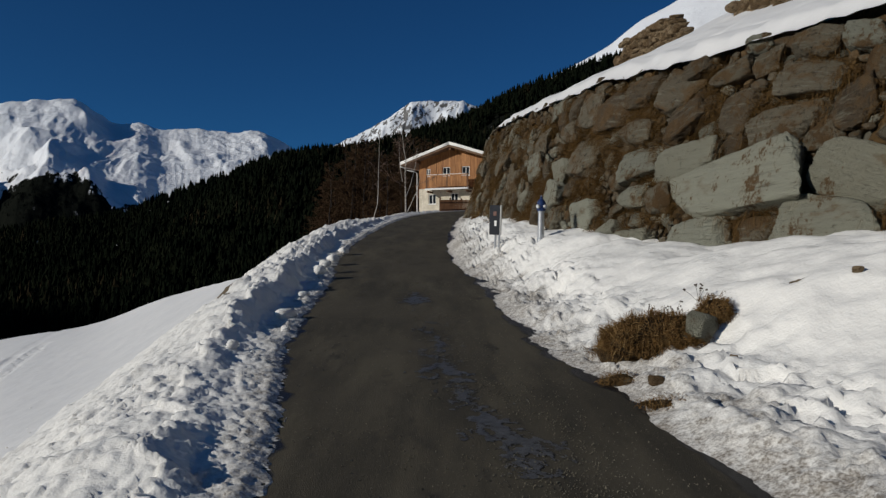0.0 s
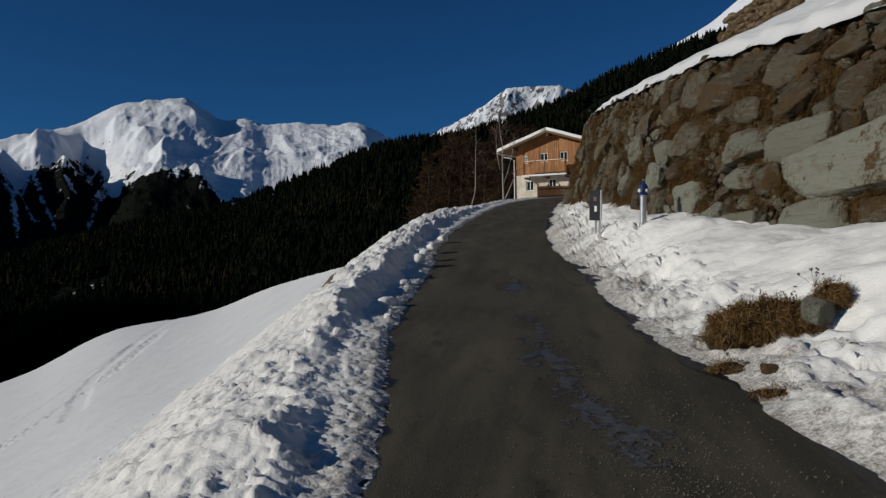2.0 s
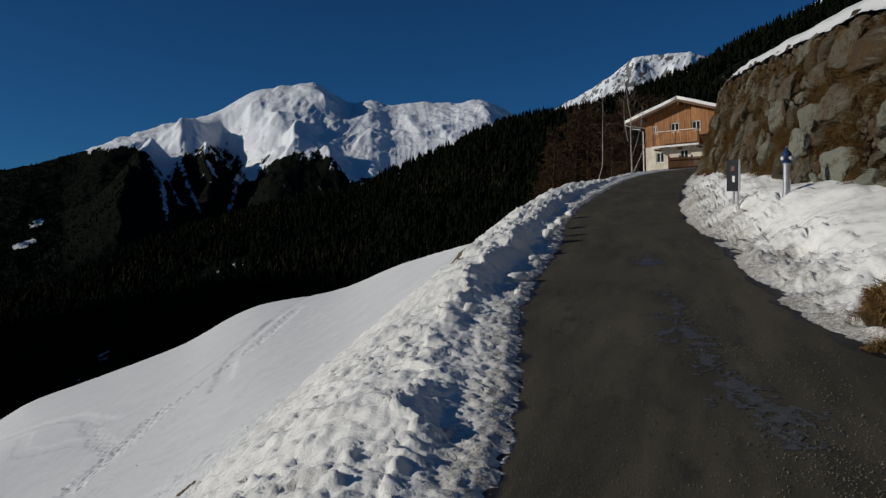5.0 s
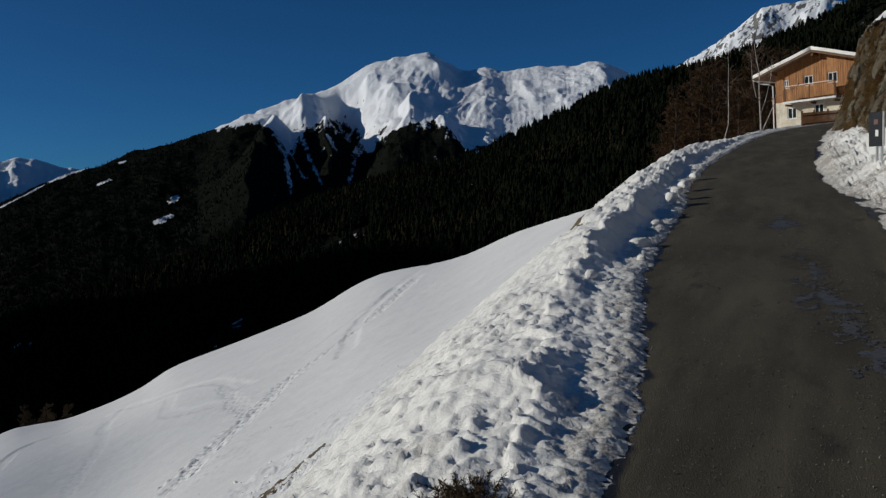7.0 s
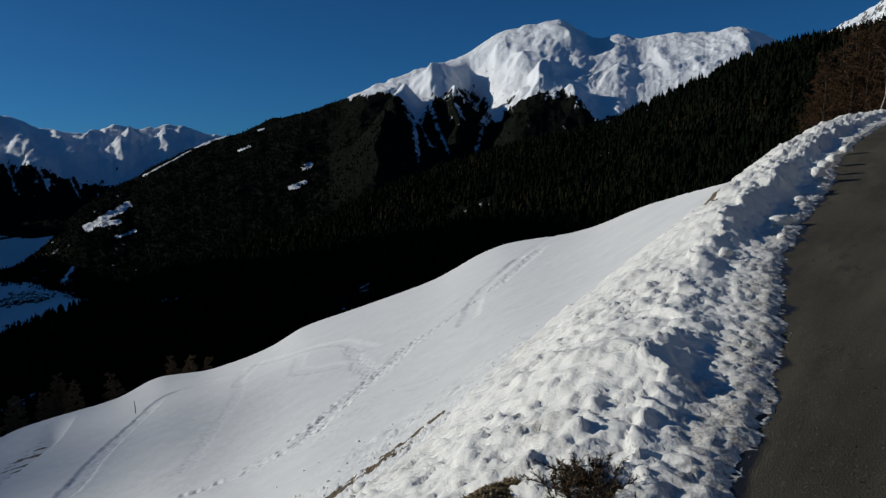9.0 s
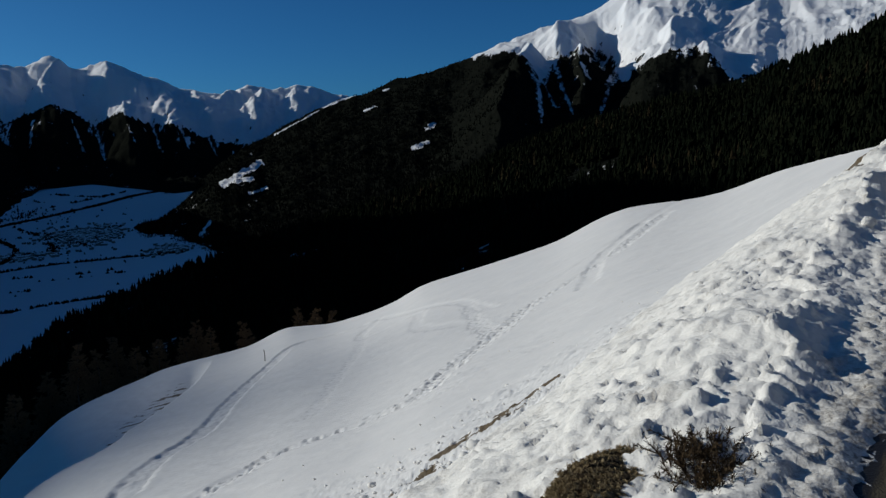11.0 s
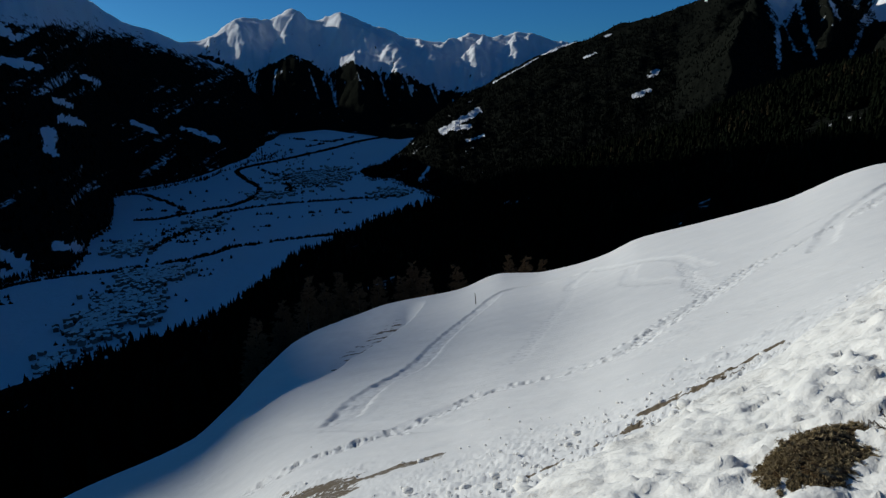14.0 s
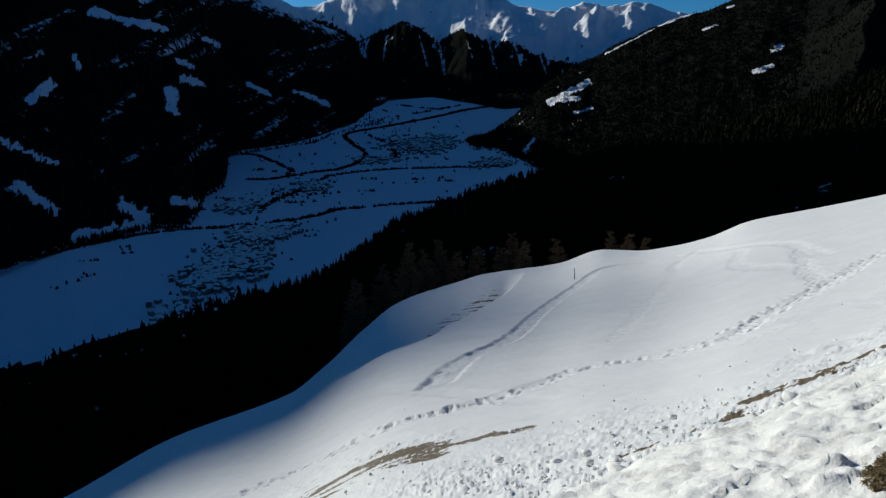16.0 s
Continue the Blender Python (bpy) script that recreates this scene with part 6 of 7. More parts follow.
# ---- bare trees ----
def twiggy(rng, height, limbs, twigs, lean=(0.0, 0.0), spread=0.32, start=0.3, droop=0.0, thick=0.07, sub=4, fine=0.006):
    """(trunk verts+faces, twig verts+faces): a tapered trunk, limbs, twigs and finer twigs as slim three-sided spikes."""
    def spikes(a, b, ra, rb):
        w = b - a
        side = np.cross(w, rng.normal(0, 1, w.shape))
        side /= np.linalg.norm(side, axis=1)[:, None] + 1e-9
        up = np.cross(w, side)
        up /= np.linalg.norm(up, axis=1)[:, None] + 1e-9
        out = []
        for c, r in ((a, ra), (b, rb)):
            for k in range(3):
                t = 2 * math.pi * k / 3
                out.append(c + r[:, None] * (math.cos(t) * side + math.sin(t) * up))
        v = np.stack(out, 1).reshape(-1, 3)
        f = np.array([[0, 1, 4, 3], [1, 2, 5, 4], [2, 0, 3, 5]])[None] + 6 * np.arange(len(a))[:, None, None]
        return v, f.reshape(-1, 4)
    ts = np.linspace(0, 1, 9)
    bend = np.cumsum(rng.normal(0, 0.012, (9, 2)), axis=0) * height
    spine = np.stack([lean[0] * ts ** 1.3 * height + bend[:, 0], lean[1] * ts ** 1.3 * height + bend[:, 1], ts * height], -1)
    bm = tube(spine, thick * (1 - ts) ** 0.8 + 0.008, 7)
    h = start + (0.97 - start) * rng.random(limbs) ** 0.85
    a = np.stack([np.interp(h, ts, spine[:, k]) for k in range(3)], -1)
    L = height * spread * (1.12 - h) * rng.uniform(0.6, 1.15, limbs) + 0.15
    ang = rng.uniform(0, 6.28, limbs)
    rise = rng.uniform(0.35, 0.95, limbs) - droop
    d = np.stack([np.cos(ang), np.sin(ang), rise], -1)
    d /= np.linalg.norm(d, axis=1)[:, None]
    b = a + d * L[:, None]
    got = [spikes(a, b, 0.35 * thick * (1.1 - h), np.full(limbs, fine))]
    pa, pb = a, b
    for count, frac, rad in ((twigs, 0.45, fine), (sub, 0.5, fine * 0.75)):
        idx = np.repeat(np.arange(len(pa)), count)
        t = rng.uniform(0.25, 1.0, len(idx))[:, None]
        c = pa[idx] + (pb[idx] - pa[idx]) * t
        w = pb[idx] - pa[idx]
        l = np.linalg.norm(w, axis=1)[:, None]
        e = w / l + rng.normal(0, 0.55, w.shape) + np.array([0, 0, 0.15 - droop])
        e /= np.linalg.norm(e, axis=1)[:, None]
        tip = c + e * l * frac * rng.uniform(0.5, 1.1, (len(idx), 1))
        got.append(spikes(c, tip, np.full(len(idx), rad * 1.3), np.full(len(idx), rad * 0.4)))
        pa, pb = c, tip
    return bm, joined(got)


def bare_tree(name, label, category, group, rng, bark, twig, **kw):
    root = tagged(new(name), label, category, group)
    bm, (v, f) = twiggy(rng, **kw)
    part("trunk", bm, bark, root, smooth=True)
    crown = mesh_of("crown", v, f, twig, False)
    crown.parent = root
    return root


rng = np.random.default_rng(31)
birch = bare_tree("birch_tree", "slender bare birch with a pale leaning trunk beside the house", "tree", "birches", rng, BARK, TWIG, height=8.0, limbs=26, twigs=7, lean=(-0.11, 0.0), spread=0.34, thick=0.07, sub=3, fine=0.010)
for way, thick in ((((-0.05, 0, 1.9), (0.35, 0.1, 3.0), (0.75, 0.2, 4.6), (0.9, 0.2, 6.0)), 0.045), (((-0.02, 0, 0.5), (0.45, -0.1, 1.5), (0.95, -0.1, 2.6), (1.15, -0.1, 3.6)), 0.05), (((-0.3, 0, 3.2), (-0.55, 0.1, 4.6), (-0.6, 0.1, 6.6)), 0.04)):
    part("limb", tube(way, [thick * (1 - 0.75 * k / (len(way) - 1)) for k in range(len(way))], 7), BARK, birch, smooth=True)
birch.matrix_world = pose(-3.05, 65.5, 4.0)
thin = bare_tree("birch_tree", "thin straight young birch by the snow bank", "tree", "birches", rng, BARK, TWIG, height=7.2, limbs=16, twigs=5, lean=(0.01, 0.0), spread=0.16, thick=0.032, sub=3, fine=0.009)
thin.matrix_world = pose(-5.2, 58.0, 3.1)
kinds = [bare_tree("larch_tree", "bare brown larch standing below the house", "tree", "bare trees by the house", rng, DARK_BARK, LARCH, height=9.0, limbs=55, twigs=9, spread=0.26, start=0.12, droop=0.35, thick=0.12, sub=4, fine=0.022) for _ in range(3)]
garden_z = on_sheet(house_ground)
for k in range(34):
    az, r = rng.uniform(0.6, 8.6), rng.uniform(80, 103)
    x, y = bearing(az, r)
    top = EYE_Z + r * math.tan(radians(rng.uniform(5.2, 8.2)))
    z = garden_z(x, y) - 0.2
    m = pose(x, y, z, 0, 0, rng.uniform(0, 360)) @ Matrix.Scale(float(np.clip((top - z) / 9.0, 0.6, 1.6)), 4)
    if k < 31:
        copy_thing(kinds[k % 3], m)
    else:
        kinds[k - 31].matrix_world = m

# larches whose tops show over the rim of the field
edge = bare_tree("larch_tree", "reddish-brown bare larch behind the field's rim", "tree", "larches below the field", rng, TRUNK, SUN_TONED_LARCH, height=14.0, limbs=150, twigs=14, spread=0.2, start=0.1, droop=0.4, thick=0.16, sub=5, fine=0.055)
edge2 = bare_tree("larch_tree", "reddish-brown bare larch behind the field's rim", "tree", "larches below the field", rng, TRUNK, SUN_TONED_LARCH, height=14.0, limbs=140, twigs=14, spread=0.23, start=0.1, droop=0.4, thick=0.16, sub=5, fine=0.055)
LARCHES = ((68.6, -12.9), (67.4, -13.5), (66.1, -12.7), (64.8, -13.6), (63.4, -13.2), (60.8, -12.3), (59.9, -12.9), (57.5, -12.7), (53.5, -12.0), (52.3, -12.2), (51.3, -12.4), (70.5, -14.5), (72.5, -15.5), (61.6, -13.3))
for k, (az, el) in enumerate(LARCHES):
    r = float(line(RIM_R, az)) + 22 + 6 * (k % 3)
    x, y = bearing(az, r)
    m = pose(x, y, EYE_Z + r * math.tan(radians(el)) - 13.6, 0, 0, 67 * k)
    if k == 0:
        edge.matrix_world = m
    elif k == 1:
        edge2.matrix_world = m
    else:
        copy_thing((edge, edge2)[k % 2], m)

# ---- turf clump with a stone on the verge, heather and turf on the bank ----
def turf_clump(name, x, y, z, a, b, high, n, label, rng, material=STRAW, length=(0.10, 0.26), width=0.003, lie=0.5, loose=0.025):
    root = tagged(new(name), label, "grass")
    root.location = (x, y, z)
    bm = bmesh.new()
    bmesh.ops.create_icosphere(bm, subdivisions=4, radius=1.0)
    for v in bm.verts:
        k = 1 + 0.32 * noise.noise(v.co * 1.7 + Vector((x, y, 0))) + 0.14 * noise.noise(v.co * 5)
        v.co = Vector((v.co.x * a * k, v.co.y * b * k, v.co.z * high * k))
    pts = np.array([v.co[:] for v in bm.verts])
    part("sod", bm, EARTH, root, smooth=True)
    d = rng.normal(0, 1, (n, 3))
    d[:, 2] = np.abs(d[:, 2]) * 0.9 - 0.15
    d /= np.linalg.norm(d, axis=1)[:, None]
    unit = pts / np.array([a, b, high])
    near = np.argmax(d @ (unit / np.linalg.norm(unit, axis=1)[:, None]).T, axis=1)
    c = pts[near] + rng.normal(0, loose, (n, 3))
    swirl = np.stack([fbm(c[:, 0] * 7 + x, c[:, 1] * 7, c[:, 2] * 7 + 0.3, 140 + k, 2) for k in range(3)], 1)
    v, f = blades(c, 1.6 * swirl + d * np.array([1, 1, lie]) + np.array([0.25, -0.1, 0.10 * lie]), rng, length, width, 0.8)
    ob = mesh_of("dry_grass", v, f, material, False)
    ob.parent = root
    return root


rng = np.random.default_rng(77)
clump = turf_clump("turf_clump", 2.5, 8.85, verge_z(2.5, 8.7) - 0.02, 0.74, 0.36, 0.30, 14000, "brown dry grass clump breaking through the verge snow", rng, length=(0.05, 0.15), width=0.0028, lie=0.45)
turf_clump("turf_clump", 3.05, 8.8, verge_z(3.05, 8.8) - 0.03, 0.17, 0.18, 0.20, 2500, "dark dry grass behind the grey stone", rng, length=(0.05, 0.13))
turf_clump("turf_clump", 1.82, 8.05, verge_z(1.82, 8.05) - 0.02, 0.20, 0.16, 0.06, 1200, "small tuft of dry grass at the road's edge", rng, length=(0.03, 0.08), width=0.002, lie=0.2)
turf_clump("turf_clump", 2.02, 7.0, verge_z(2.02, 7.0) - 0.02, 0.24, 0.08, 0.04, 800, "small flattened tuft of dry grass in dirty snow", rng, length=(0.03, 0.08), width=0.002, lie=0.2)
sod = turf_clump("turf_clump", -2.04, 3.23, bank_z(-2.04, 3.23) - 0.05, 0.20, 0.44, 0.085, 32000, "olive-brown sod of matted dry turf in the bank", rng, SODGRASS, length=(0.012, 0.03), width=0.0017, lie=0.05, loose=0.007)
sod.rotation_euler = (0, 0, radians(14))
verge_stone = tagged(new("boulder", PALE_STONES[1]), "grey half-buried stone beside the dry grass", "stone")
verge_stone.matrix_world = Matrix.Translation((2.80, 8.55, verge_z(2.80, 8.55) + 0.13)) @ pose(0, 0, 0, 10, 20, 30) @ Matrix.Diagonal((0.17, 0.15, 0.17, 1))
for x, y, s in ((2.05, 7.56, 0.055), (2.83, 7.67, 0.03), (4.18, 7.94, 0.04)):
    ob = tagged(new("boulder", TERRACE_STONES[int(10 * s * 70) % 12]), "small brown stone lying in the snow", "stone", "loose stones")
    ob.matrix_world = Matrix.Translation((x, y, verge_z(x, y) + 0.03)) @ Matrix.Diagonal((s * 1.4, s, s, 1))


def heather(x, y, z, rng):
    root = tagged(new("heather_bush"), "dark brown woody heather bush in the snow bank", "bush")
    root.location = (x, y, z)
    n = 105
    a = rng.normal(0, 0.06, (n, 3)) * np.array([1.4, 1.4, 0.1])
    got = []
    for k in range(n):
        d = np.array([rng.normal(0, 0.75), rng.normal(0, 0.6), rng.uniform(0.5, 1.2)])
        d /= np.linalg.norm(d)
        L = rng.uniform(0.08, 0.19)
        m = 40
        t = rng.uniform(0.25, 1.0, (m, 1))
        c = a[k] + d * L * t
        got.append(blades(c, np.tile(d, (m, 1)) + rng.normal(0, 0.7, (m, 3)), rng, (0.015, 0.045), 0.0018, 0.1))
        got.append(blades(np.array([a[k]]), np.array([d * 3]), rng, (L, L * 1.01), 0.004, 0.0))
    v, f = joined(got)
    ob = mesh_of("brushwood", v, f, HEATH, False)
    ob.parent = root
    return root


heather(-1.72, 3.6, bank_z(-1.72, 3.6) - 0.04, rng)
heather(-1.58, 3.44, bank_z(-1.58, 3.44) - 0.05, rng)


def weed(x, y, z, rng):
    root = tagged(new("dead_weed"), "thin dead weed stalks with dark seed heads", "weed", "dead weeds")
    root.location = (x, y, z)
    for k in range(5):
        t = Vector((rng.normal(0, 0.1), rng.normal(0, 0.08), rng.uniform(0.10, 0.20)))
        st = part("stalk", tube([(0, 0, -0.03), t * 0.6, t], (0.003, 0.0025, 0.002), 5), TRUNK, root)
        for _ in range(3):
            bm = bmesh.new()
            bmesh.ops.create_icosphere(bm, subdivisions=1, radius=0.011, matrix=Matrix.Translation(t + Vector(rng.normal(0, 0.015, 3))))
            part("seed_head", bm, TRUNK, st)
    return root


for x, y in ((2.45, 9.1), (2.68, 9.15), (2.95, 9.1), (2.3, 9.1)):
    weed(x, y, verge_z(x, y) + 0.12, rng)

# ---- snow clods: two large ones on the bank, many small ones below it ----
CLOD = []
for k in range(8):
    me = boulder(400 + k, 2 if k < 4 else 3, 7.0, 0.22)
    me.materials.clear()
    me.materials.append(SNOW)
    CLOD.append(me)
for x, y, s, lift in ((-2.45, 12.2, 0.17, 0.04), (-2.6, 14.6, 0.11, 0.03), (-2.2, 11.0, 0.06, 0.01), (-2.5, 16.2, 0.07, 0.02), (-2.1, 12.9, 0.05, 0.01), (-2.75, 17.6, 0.16, 0.16), (-2.8, 18.7, 0.14, 0.18), (-2.85, 20.4, 0.15, 0.16), (-2.5, 9.4, 0.08, 0.04), (-2.9, 23.0, 0.15, 0.14)):
    ob = tagged(new("snow_clod", CLOD[int(s * 100) % 8]), "rounded clod of ploughed snow on the road's edge", "snow clod", "snow clods")
    ob.matrix_world = Matrix.Translation((x, y, bank_z(x, y) + lift)) @ pose(0, 0, 0, 0, 0, 40 * s * 10) @ Matrix.Diagonal((s * 1.15, s, s * 0.72, 1))
got = []
rng = np.random.default_rng(5)
base = [np.array([v.co[:] for v in me.vertices]) for me in CLOD[:4]]
tri = np.array([p.vertices[:] for p in CLOD[0].polygons])
for k in range(600):
    az, dr = rng.uniform(14, 96), abs(rng.normal(0, 6.0 if k % 2 else 2.5))
    r = float(np.interp(az, FOOT_AZ, FOOT_R)) + 0.4 + dr
    x, y = bearing(az, r)
    s = rng.uniform(0.010, 0.028) * (2.6 if rng.random() < 0.10 else 1)
    z = float(field_height(np.array([az]), np.array([r]))[0]) - 0.1 * s + 0.01
    got.append((base[k % 4] * s * np.array([0.8 + 0.8 * rng.random(), 1.0, 0.5 + 0.3 * rng.random()]) + np.array([x, y, z]), tri))
v, f = joined(got)
tagged(mesh_of("loose_snow_clods", v, f, SNOW), "scattered small snow clods rolled down from the bank", "snow", kind="stuff")

# ---- ice and grit on the road ----
s_ = np.arange(5.2, 15.5, 0.016) + ROAD_S0
p_, n_ = road_frame(s_)
o_ = np.arange(-0.95, 0.55, 0.014)
O, S = np.meshgrid(o_, s_)
X, Y = p_[:, :1] + n_[:, :1] * O, p_[:, 1:2] + n_[:, 1:2] * O
road_o = O / (ROAD_W / 2 + 0.45)
mask = 0.9 * fbm(X * 2.4, Y * 1.7, 0.0, 130, 3, 0.6) + 0.8 * fbm(X * 14, Y * 9, 0.0, 133, 4, 0.8) + 0.30 - np.abs(O + 0.22 + 0.1 * np.sin(S)) / 0.46 - 0.35 * step(1.2, 2.6, np.abs(S - ROAD_S0 - 8.0)) * step(2.6, 1.2, np.abs(S - ROAD_S0 - 12.2))
Z = p_[:, 2:] + 0.03 * (1 - road_o ** 2) + 0.008 * fbm(X * 0.8, Y * 0.8, 0.0, 6, 3) + 0.003 + 0.004 * step(0, 0.25, mask)
i = np.arange(O.size).reshape(O.shape)
f = np.stack([i[:-1, :-1], i[:-1, 1:], i[1:, 1:], i[1:, :-1]], -1)[(mask > 0.0)[:-1, :-1] & (mask > 0.0)[1:, 1:]]
used, f = np.unique(f.reshape(-1, 4)[:, ::-1], return_inverse=True)
ice = tagged(mesh_of("ice_patch", np.stack([X, Y, Z], -1).reshape(-1, 3)[used], f.reshape(-1, 4), ICE), "thin grey ice patches in the middle of the road", "ice", kind="structure")

n = 13000
s = ROAD_S0 + 3.2 + 14 * rng.random(n) ** 1.5
o = np.where(rng.random(n) < 0.66, rng.normal(-0.32, 0.30, n), rng.uniform(-1.45, 1.45, n))
heaped = fbm(o * 2.5, s * 1.3, 0.0, 134, 3) + 0.5 * rng.random(n) > 0.12
s, o = s[heaped], o[heaped]
n = len(s)
p, nn = road_frame(s)
c = np.concatenate([p[:, :2] + nn * o[:, None], p[:, 2:] + 0.03 * (1 - (o[:, None] / 2.0) ** 2) + 0.006], 1)
size = (0.0025 + 0.0075 * rng.random((n, 1, 1)) ** 2.5)
tet = np.array([(1, 0, -0.4), (-0.5, 0.87, -0.4), (-0.5, -0.87, -0.4), (0, 0, 0.9)])[None] * size * rng.uniform(0.6, 1.4, (n, 4, 1))
v = (c[:, None, :] + tet).reshape(-1, 3)
f = (np.array([[0, 1, 3], [1, 2, 3], [2, 0, 3], [2, 1, 0]])[None] + 4 * np.arange(n)[:, None, None]).reshape(-1, 3)
tagged(mesh_of("road_grit", v, f, GRIT, False), "scattered road grit and gravel crumbs", "gravel", kind="stuff")

# a thin stake in the field
stake = tagged(new("stake"), "thin wooden stake standing in the snow field", "stake")
az, r = polar(-70.0, 46.9)
part("pole", tube([(0, 0, -0.3), (0.02, 0, 0.6), (-0.06, 0, 1.25)], (0.05, 0.045, 0.035), 7), TRUNK, stake)
stake.location = (-70.0, 46.9, float(field_height(np.array([az]), np.array([r]))[0]))

# ---- the valley floor: villages, tree rows ----
rng = np.random.default_rng(90)
ROWS = (((96.0, 1378), (91.6, 1466), (89.1, 1506), (86.9, 1530), (84.2, 1542), (81.6, 1535), (77.6, 1562), (75.1, 1597), (73.5, 1657), (69.4, 1694), (65.2, 1729), (61.1, 1821)),
        ((79.7, 2162), (78.2, 2143), (75.8, 2217), (73.3, 2277), (71.7, 2428), (71.5, 2606), (72.3, 2808), (72.8, 3023), (71.6, 3129), (69.2, 3260), (66.7, 3432), (63.9, 3662), (61.1, 3819)),
        ((81.0, 2655), (79.2, 2630), (77.3, 2372), (76.6, 2256)), ((79.4, 1590), (78.7, 1749), (77.5, 1852), (75.8, 1962), (74.6, 2106), (73.4, 2173), (69.3, 2245), (61.1, 2264)))
HEDGES = ((71.8, 2092, 70.1, 2080), (68.5, 2061, 67.2, 2054), (66.0, 2077, 65.2, 2009), (71.8, 1902, 71.0, 1880), (75.5, 1873, 73.4, 1881), (77.5, 1774, 75.1, 1768), (66.4, 1778, 65.2, 1751), (63.5, 1933, 61.1, 2036), (70.9, 2480, 68.4, 2522), (69.6, 2923, 69.2, 2468), (69.2, 2850, 65.1, 2892),
          (71.2, 3008, 69.6, 2785), (92.0, 1360, 89.9, 1345), (88.3, 1446, 88.3, 1376), (69.5, 3882, 65.9, 3676), (79.3, 2342, 75.8, 2176), (84.8, 1824, 82.2, 1717), (81.8, 1901, 79.9, 1761), (69.0, 3500, 64.5, 3800), (93.6, 1196, 90.7, 1264))
tx, ty = [], []
for k, row in enumerate(ROWS):
    c = spline([(*bearing(a, r), 0) for a, r in row], 0)
    q = along(c, np.arange(0, c[0][-1], 3.2))[:, :2]
    q = q + 6 * np.stack([fbm(q[:, 0] / 40, q[:, 1] / 40, 0.0, 136, 3), fbm(q[:, 0] / 40, q[:, 1] / 40, 0.0, 137, 3)], 1)
    for _ in range(3 if k < 2 else 2):
        kept = fbm(q[:, 0] / 60, q[:, 1] / 60, 0.0, 138, 3) + 0.5 * rng.random(len(q)) > (-0.15 if k < 2 else 0.1)
        tx.append((q[:, 0] + rng.normal(0, 3.5, len(q)))[kept])
        ty.append((q[:, 1] + rng.normal(0, 3.5, len(q)))[kept])
for a0, r0, a1, r1 in HEDGES:
    (x0, y0), (x1, y1) = bearing(a0, r0), bearing(a1, r1)
    u = rng.random(int(math.hypot(x1 - x0, y1 - y0) / 3.0))
    u = u[fbm(u * 7 + a0, 0 * u, 0.0, 139, 3) > -0.15]
    tx.append(x0 + (x1 - x0) * u + rng.normal(0, 5, len(u)))
    ty.append(y0 + (y1 - y0) * u + rng.normal(0, 5, len(u)))
n = 4500
az, r = rng.uniform(60, 97, n), np.exp(rng.uniform(np.log(950), np.log(3900), n))
ok = (np.abs(fbm(az / 2.5, r / 160, 0.0, 131, 2)) < 0.03 + 0.03 * rng.random(n)) & (r > 1500)
x, y = bearing(az[ok], r[ok])
for az0, r0, da, dr in ((78.8, 1446, 2.4, 55), (81.0, 1263, 2.2, 95), (83.5, 1082, 1.7, 80), (67.6, 2641, 2.4, 190), (76.7, 1927, 1.8, 90), (70.5, 3300, 2.0, 200)):
    gx, gy = bearing(rng.normal(az0, da * 0.7, 90), rng.normal(r0, dr * 0.8, 90))
    tx.append(gx)
    ty.append(gy)
tx, ty = np.concatenate(tx + [x]), np.concatenate(ty + [y])
z = valley_floor(np.hypot(tx, ty))
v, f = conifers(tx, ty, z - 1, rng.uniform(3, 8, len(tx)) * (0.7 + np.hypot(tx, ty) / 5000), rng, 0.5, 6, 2)
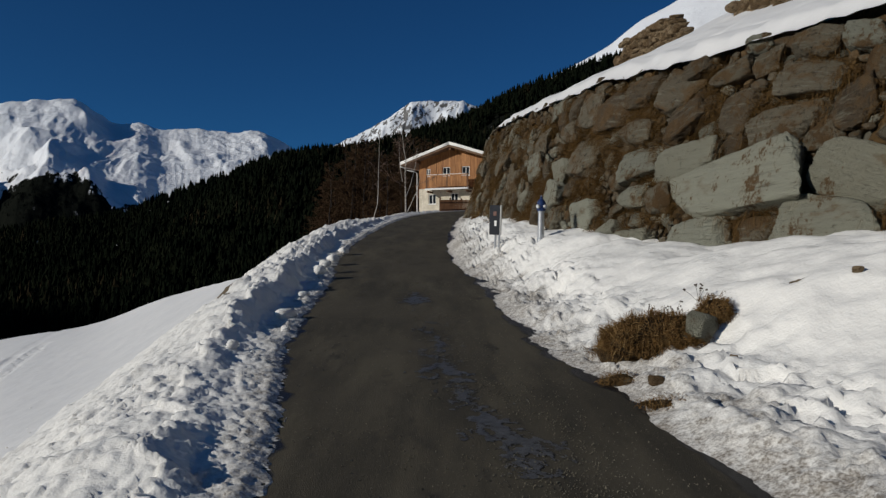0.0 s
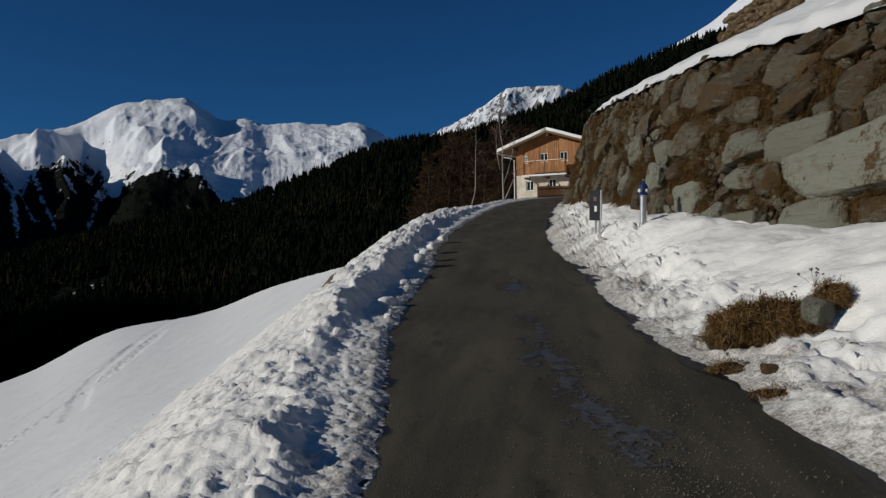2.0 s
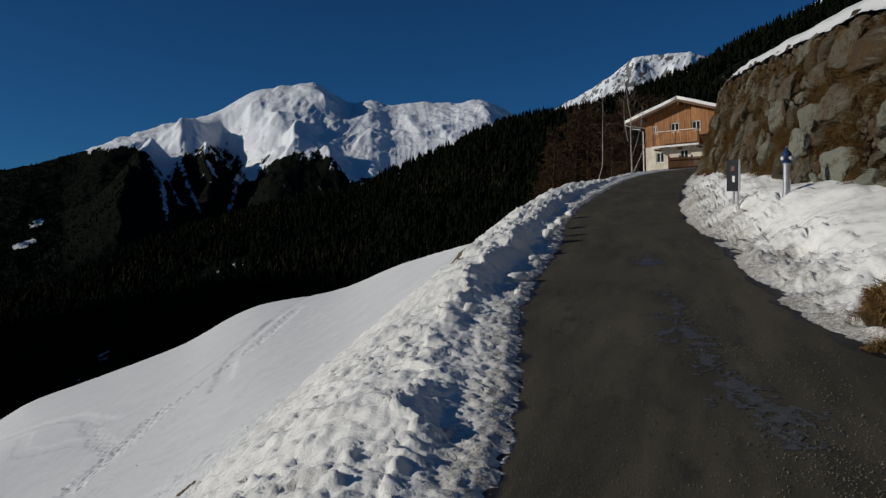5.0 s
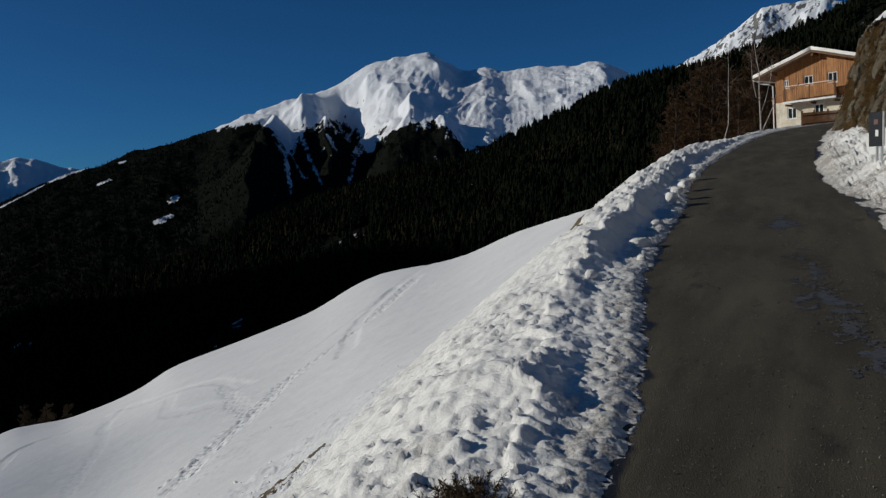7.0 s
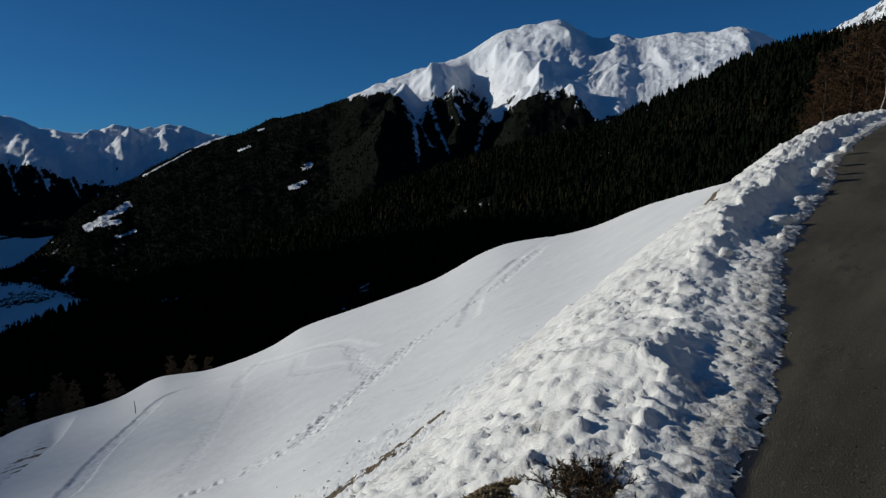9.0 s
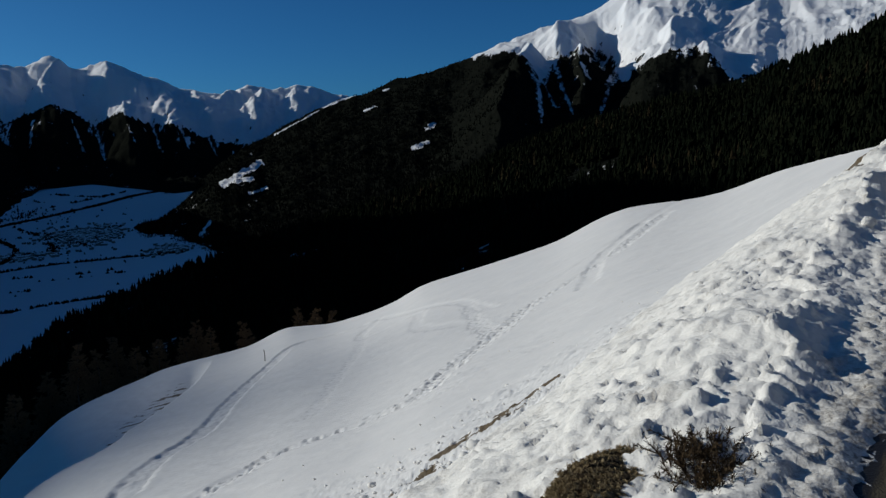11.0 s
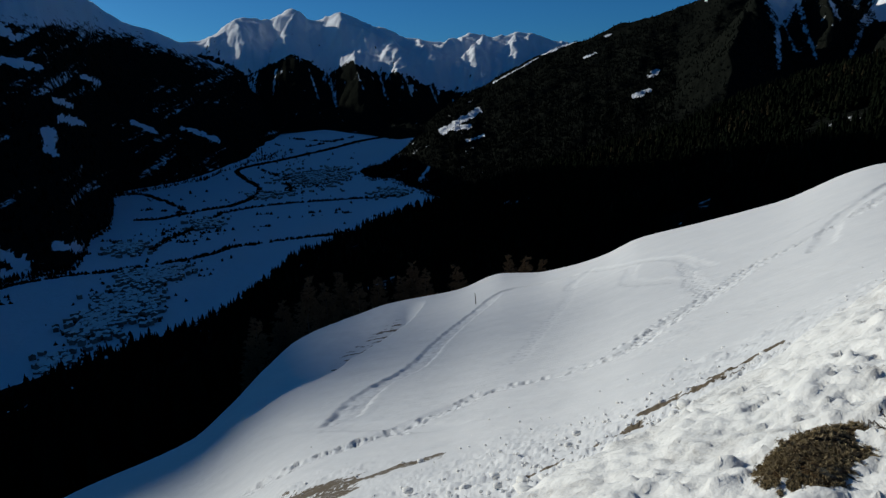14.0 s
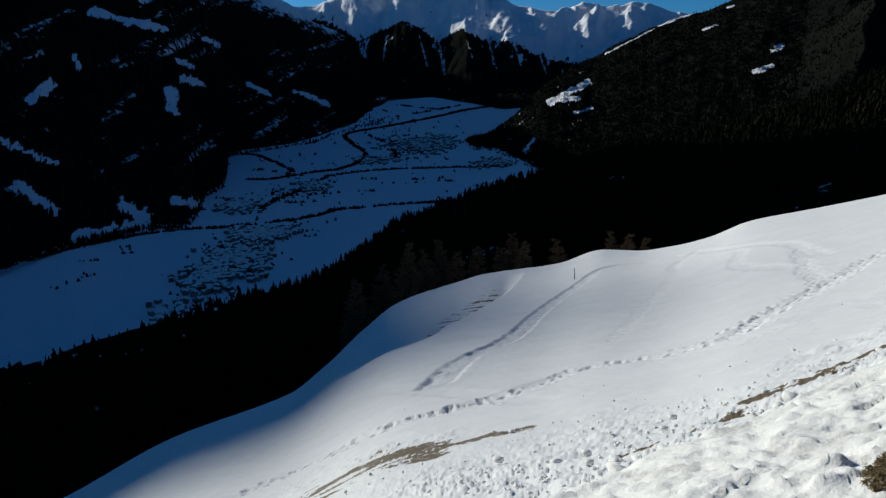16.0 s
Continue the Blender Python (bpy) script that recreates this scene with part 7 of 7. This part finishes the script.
tagged(mesh_of("valley_tree_rows", v, f, SHADE_TONED_CONIFER, False, tone=np.repeat(rng.random(len(tx)), 7 * 2)), "dark tree rows and hedges along the valley floor", "trees", kind="stuff")

VILLAGES = ((79.2, 1440, 1.9, 50, 150), (81.0, 1263, 1.8, 80, 170), (83.0, 1160, 1.6, 70, 130), (86.0, 1000, 1.0, 40, 50), (67.2, 2760, 2.0, 170, 260), (75.2, 2000, 0.9, 60, 60), (80.6, 1750, 1.3, 60, 90), (62.0, 2320, 1.2, 80, 60), (70.5, 2420, 1.6, 60, 50))
DARKWALL = plain("village_walls", (0.10, 0.085, 0.07), (0.30, 0.27, 0.23), 0.05, 0.9)
walls, roofs = [], []
for az0, r0, da, dr, n in VILLAGES:
    for _ in range(int(n * 1.5)):
        az, r = rng.normal(az0, da * 0.6), rng.normal(r0, dr * 0.65)
        x, y = bearing(az, r)
        z = float(valley_floor(r))
        w, d, h, a = rng.uniform(5, 9), rng.uniform(6, 11), rng.uniform(4, 7), rng.uniform(0, 6.28)
        ca, sa = math.cos(a), math.sin(a)
        rot = np.array([[ca, sa, 0], [-sa, ca, 0], [0, 0, 1]])
        q = np.array([(i * w / 2, j * d / 2, k) for k in (-1, h) for i, j in ((-1, -1), (1, -1), (1, 1), (-1, 1))])
        walls.append((q @ rot + (x, y, z), np.array([(0, 1, 5, 4), (1, 2, 6, 5), (2, 3, 7, 6), (3, 0, 4, 7)])))
        g = np.array([(-w * 0.58, -d * 0.55, h), (-w * 0.58, d * 0.55, h), (0, d * 0.55, h + w * 0.24), (0, -d * 0.55, h + w * 0.24), (w * 0.58, d * 0.55, h), (w * 0.58, -d * 0.55, h)])
        roofs.append((g @ rot + (x, y, z), np.array([(0, 3, 2, 1), (3, 5, 4, 2)])))
v, f = joined(walls)
vil = tagged(mesh_of("village", v, f, DARKWALL, False), "village houses with snowy roofs on the valley floor", "village", kind="stuff")
v, f = joined(roofs)
ob = mesh_of("roofs", v, f, SNOW, False)
ob.parent = vil
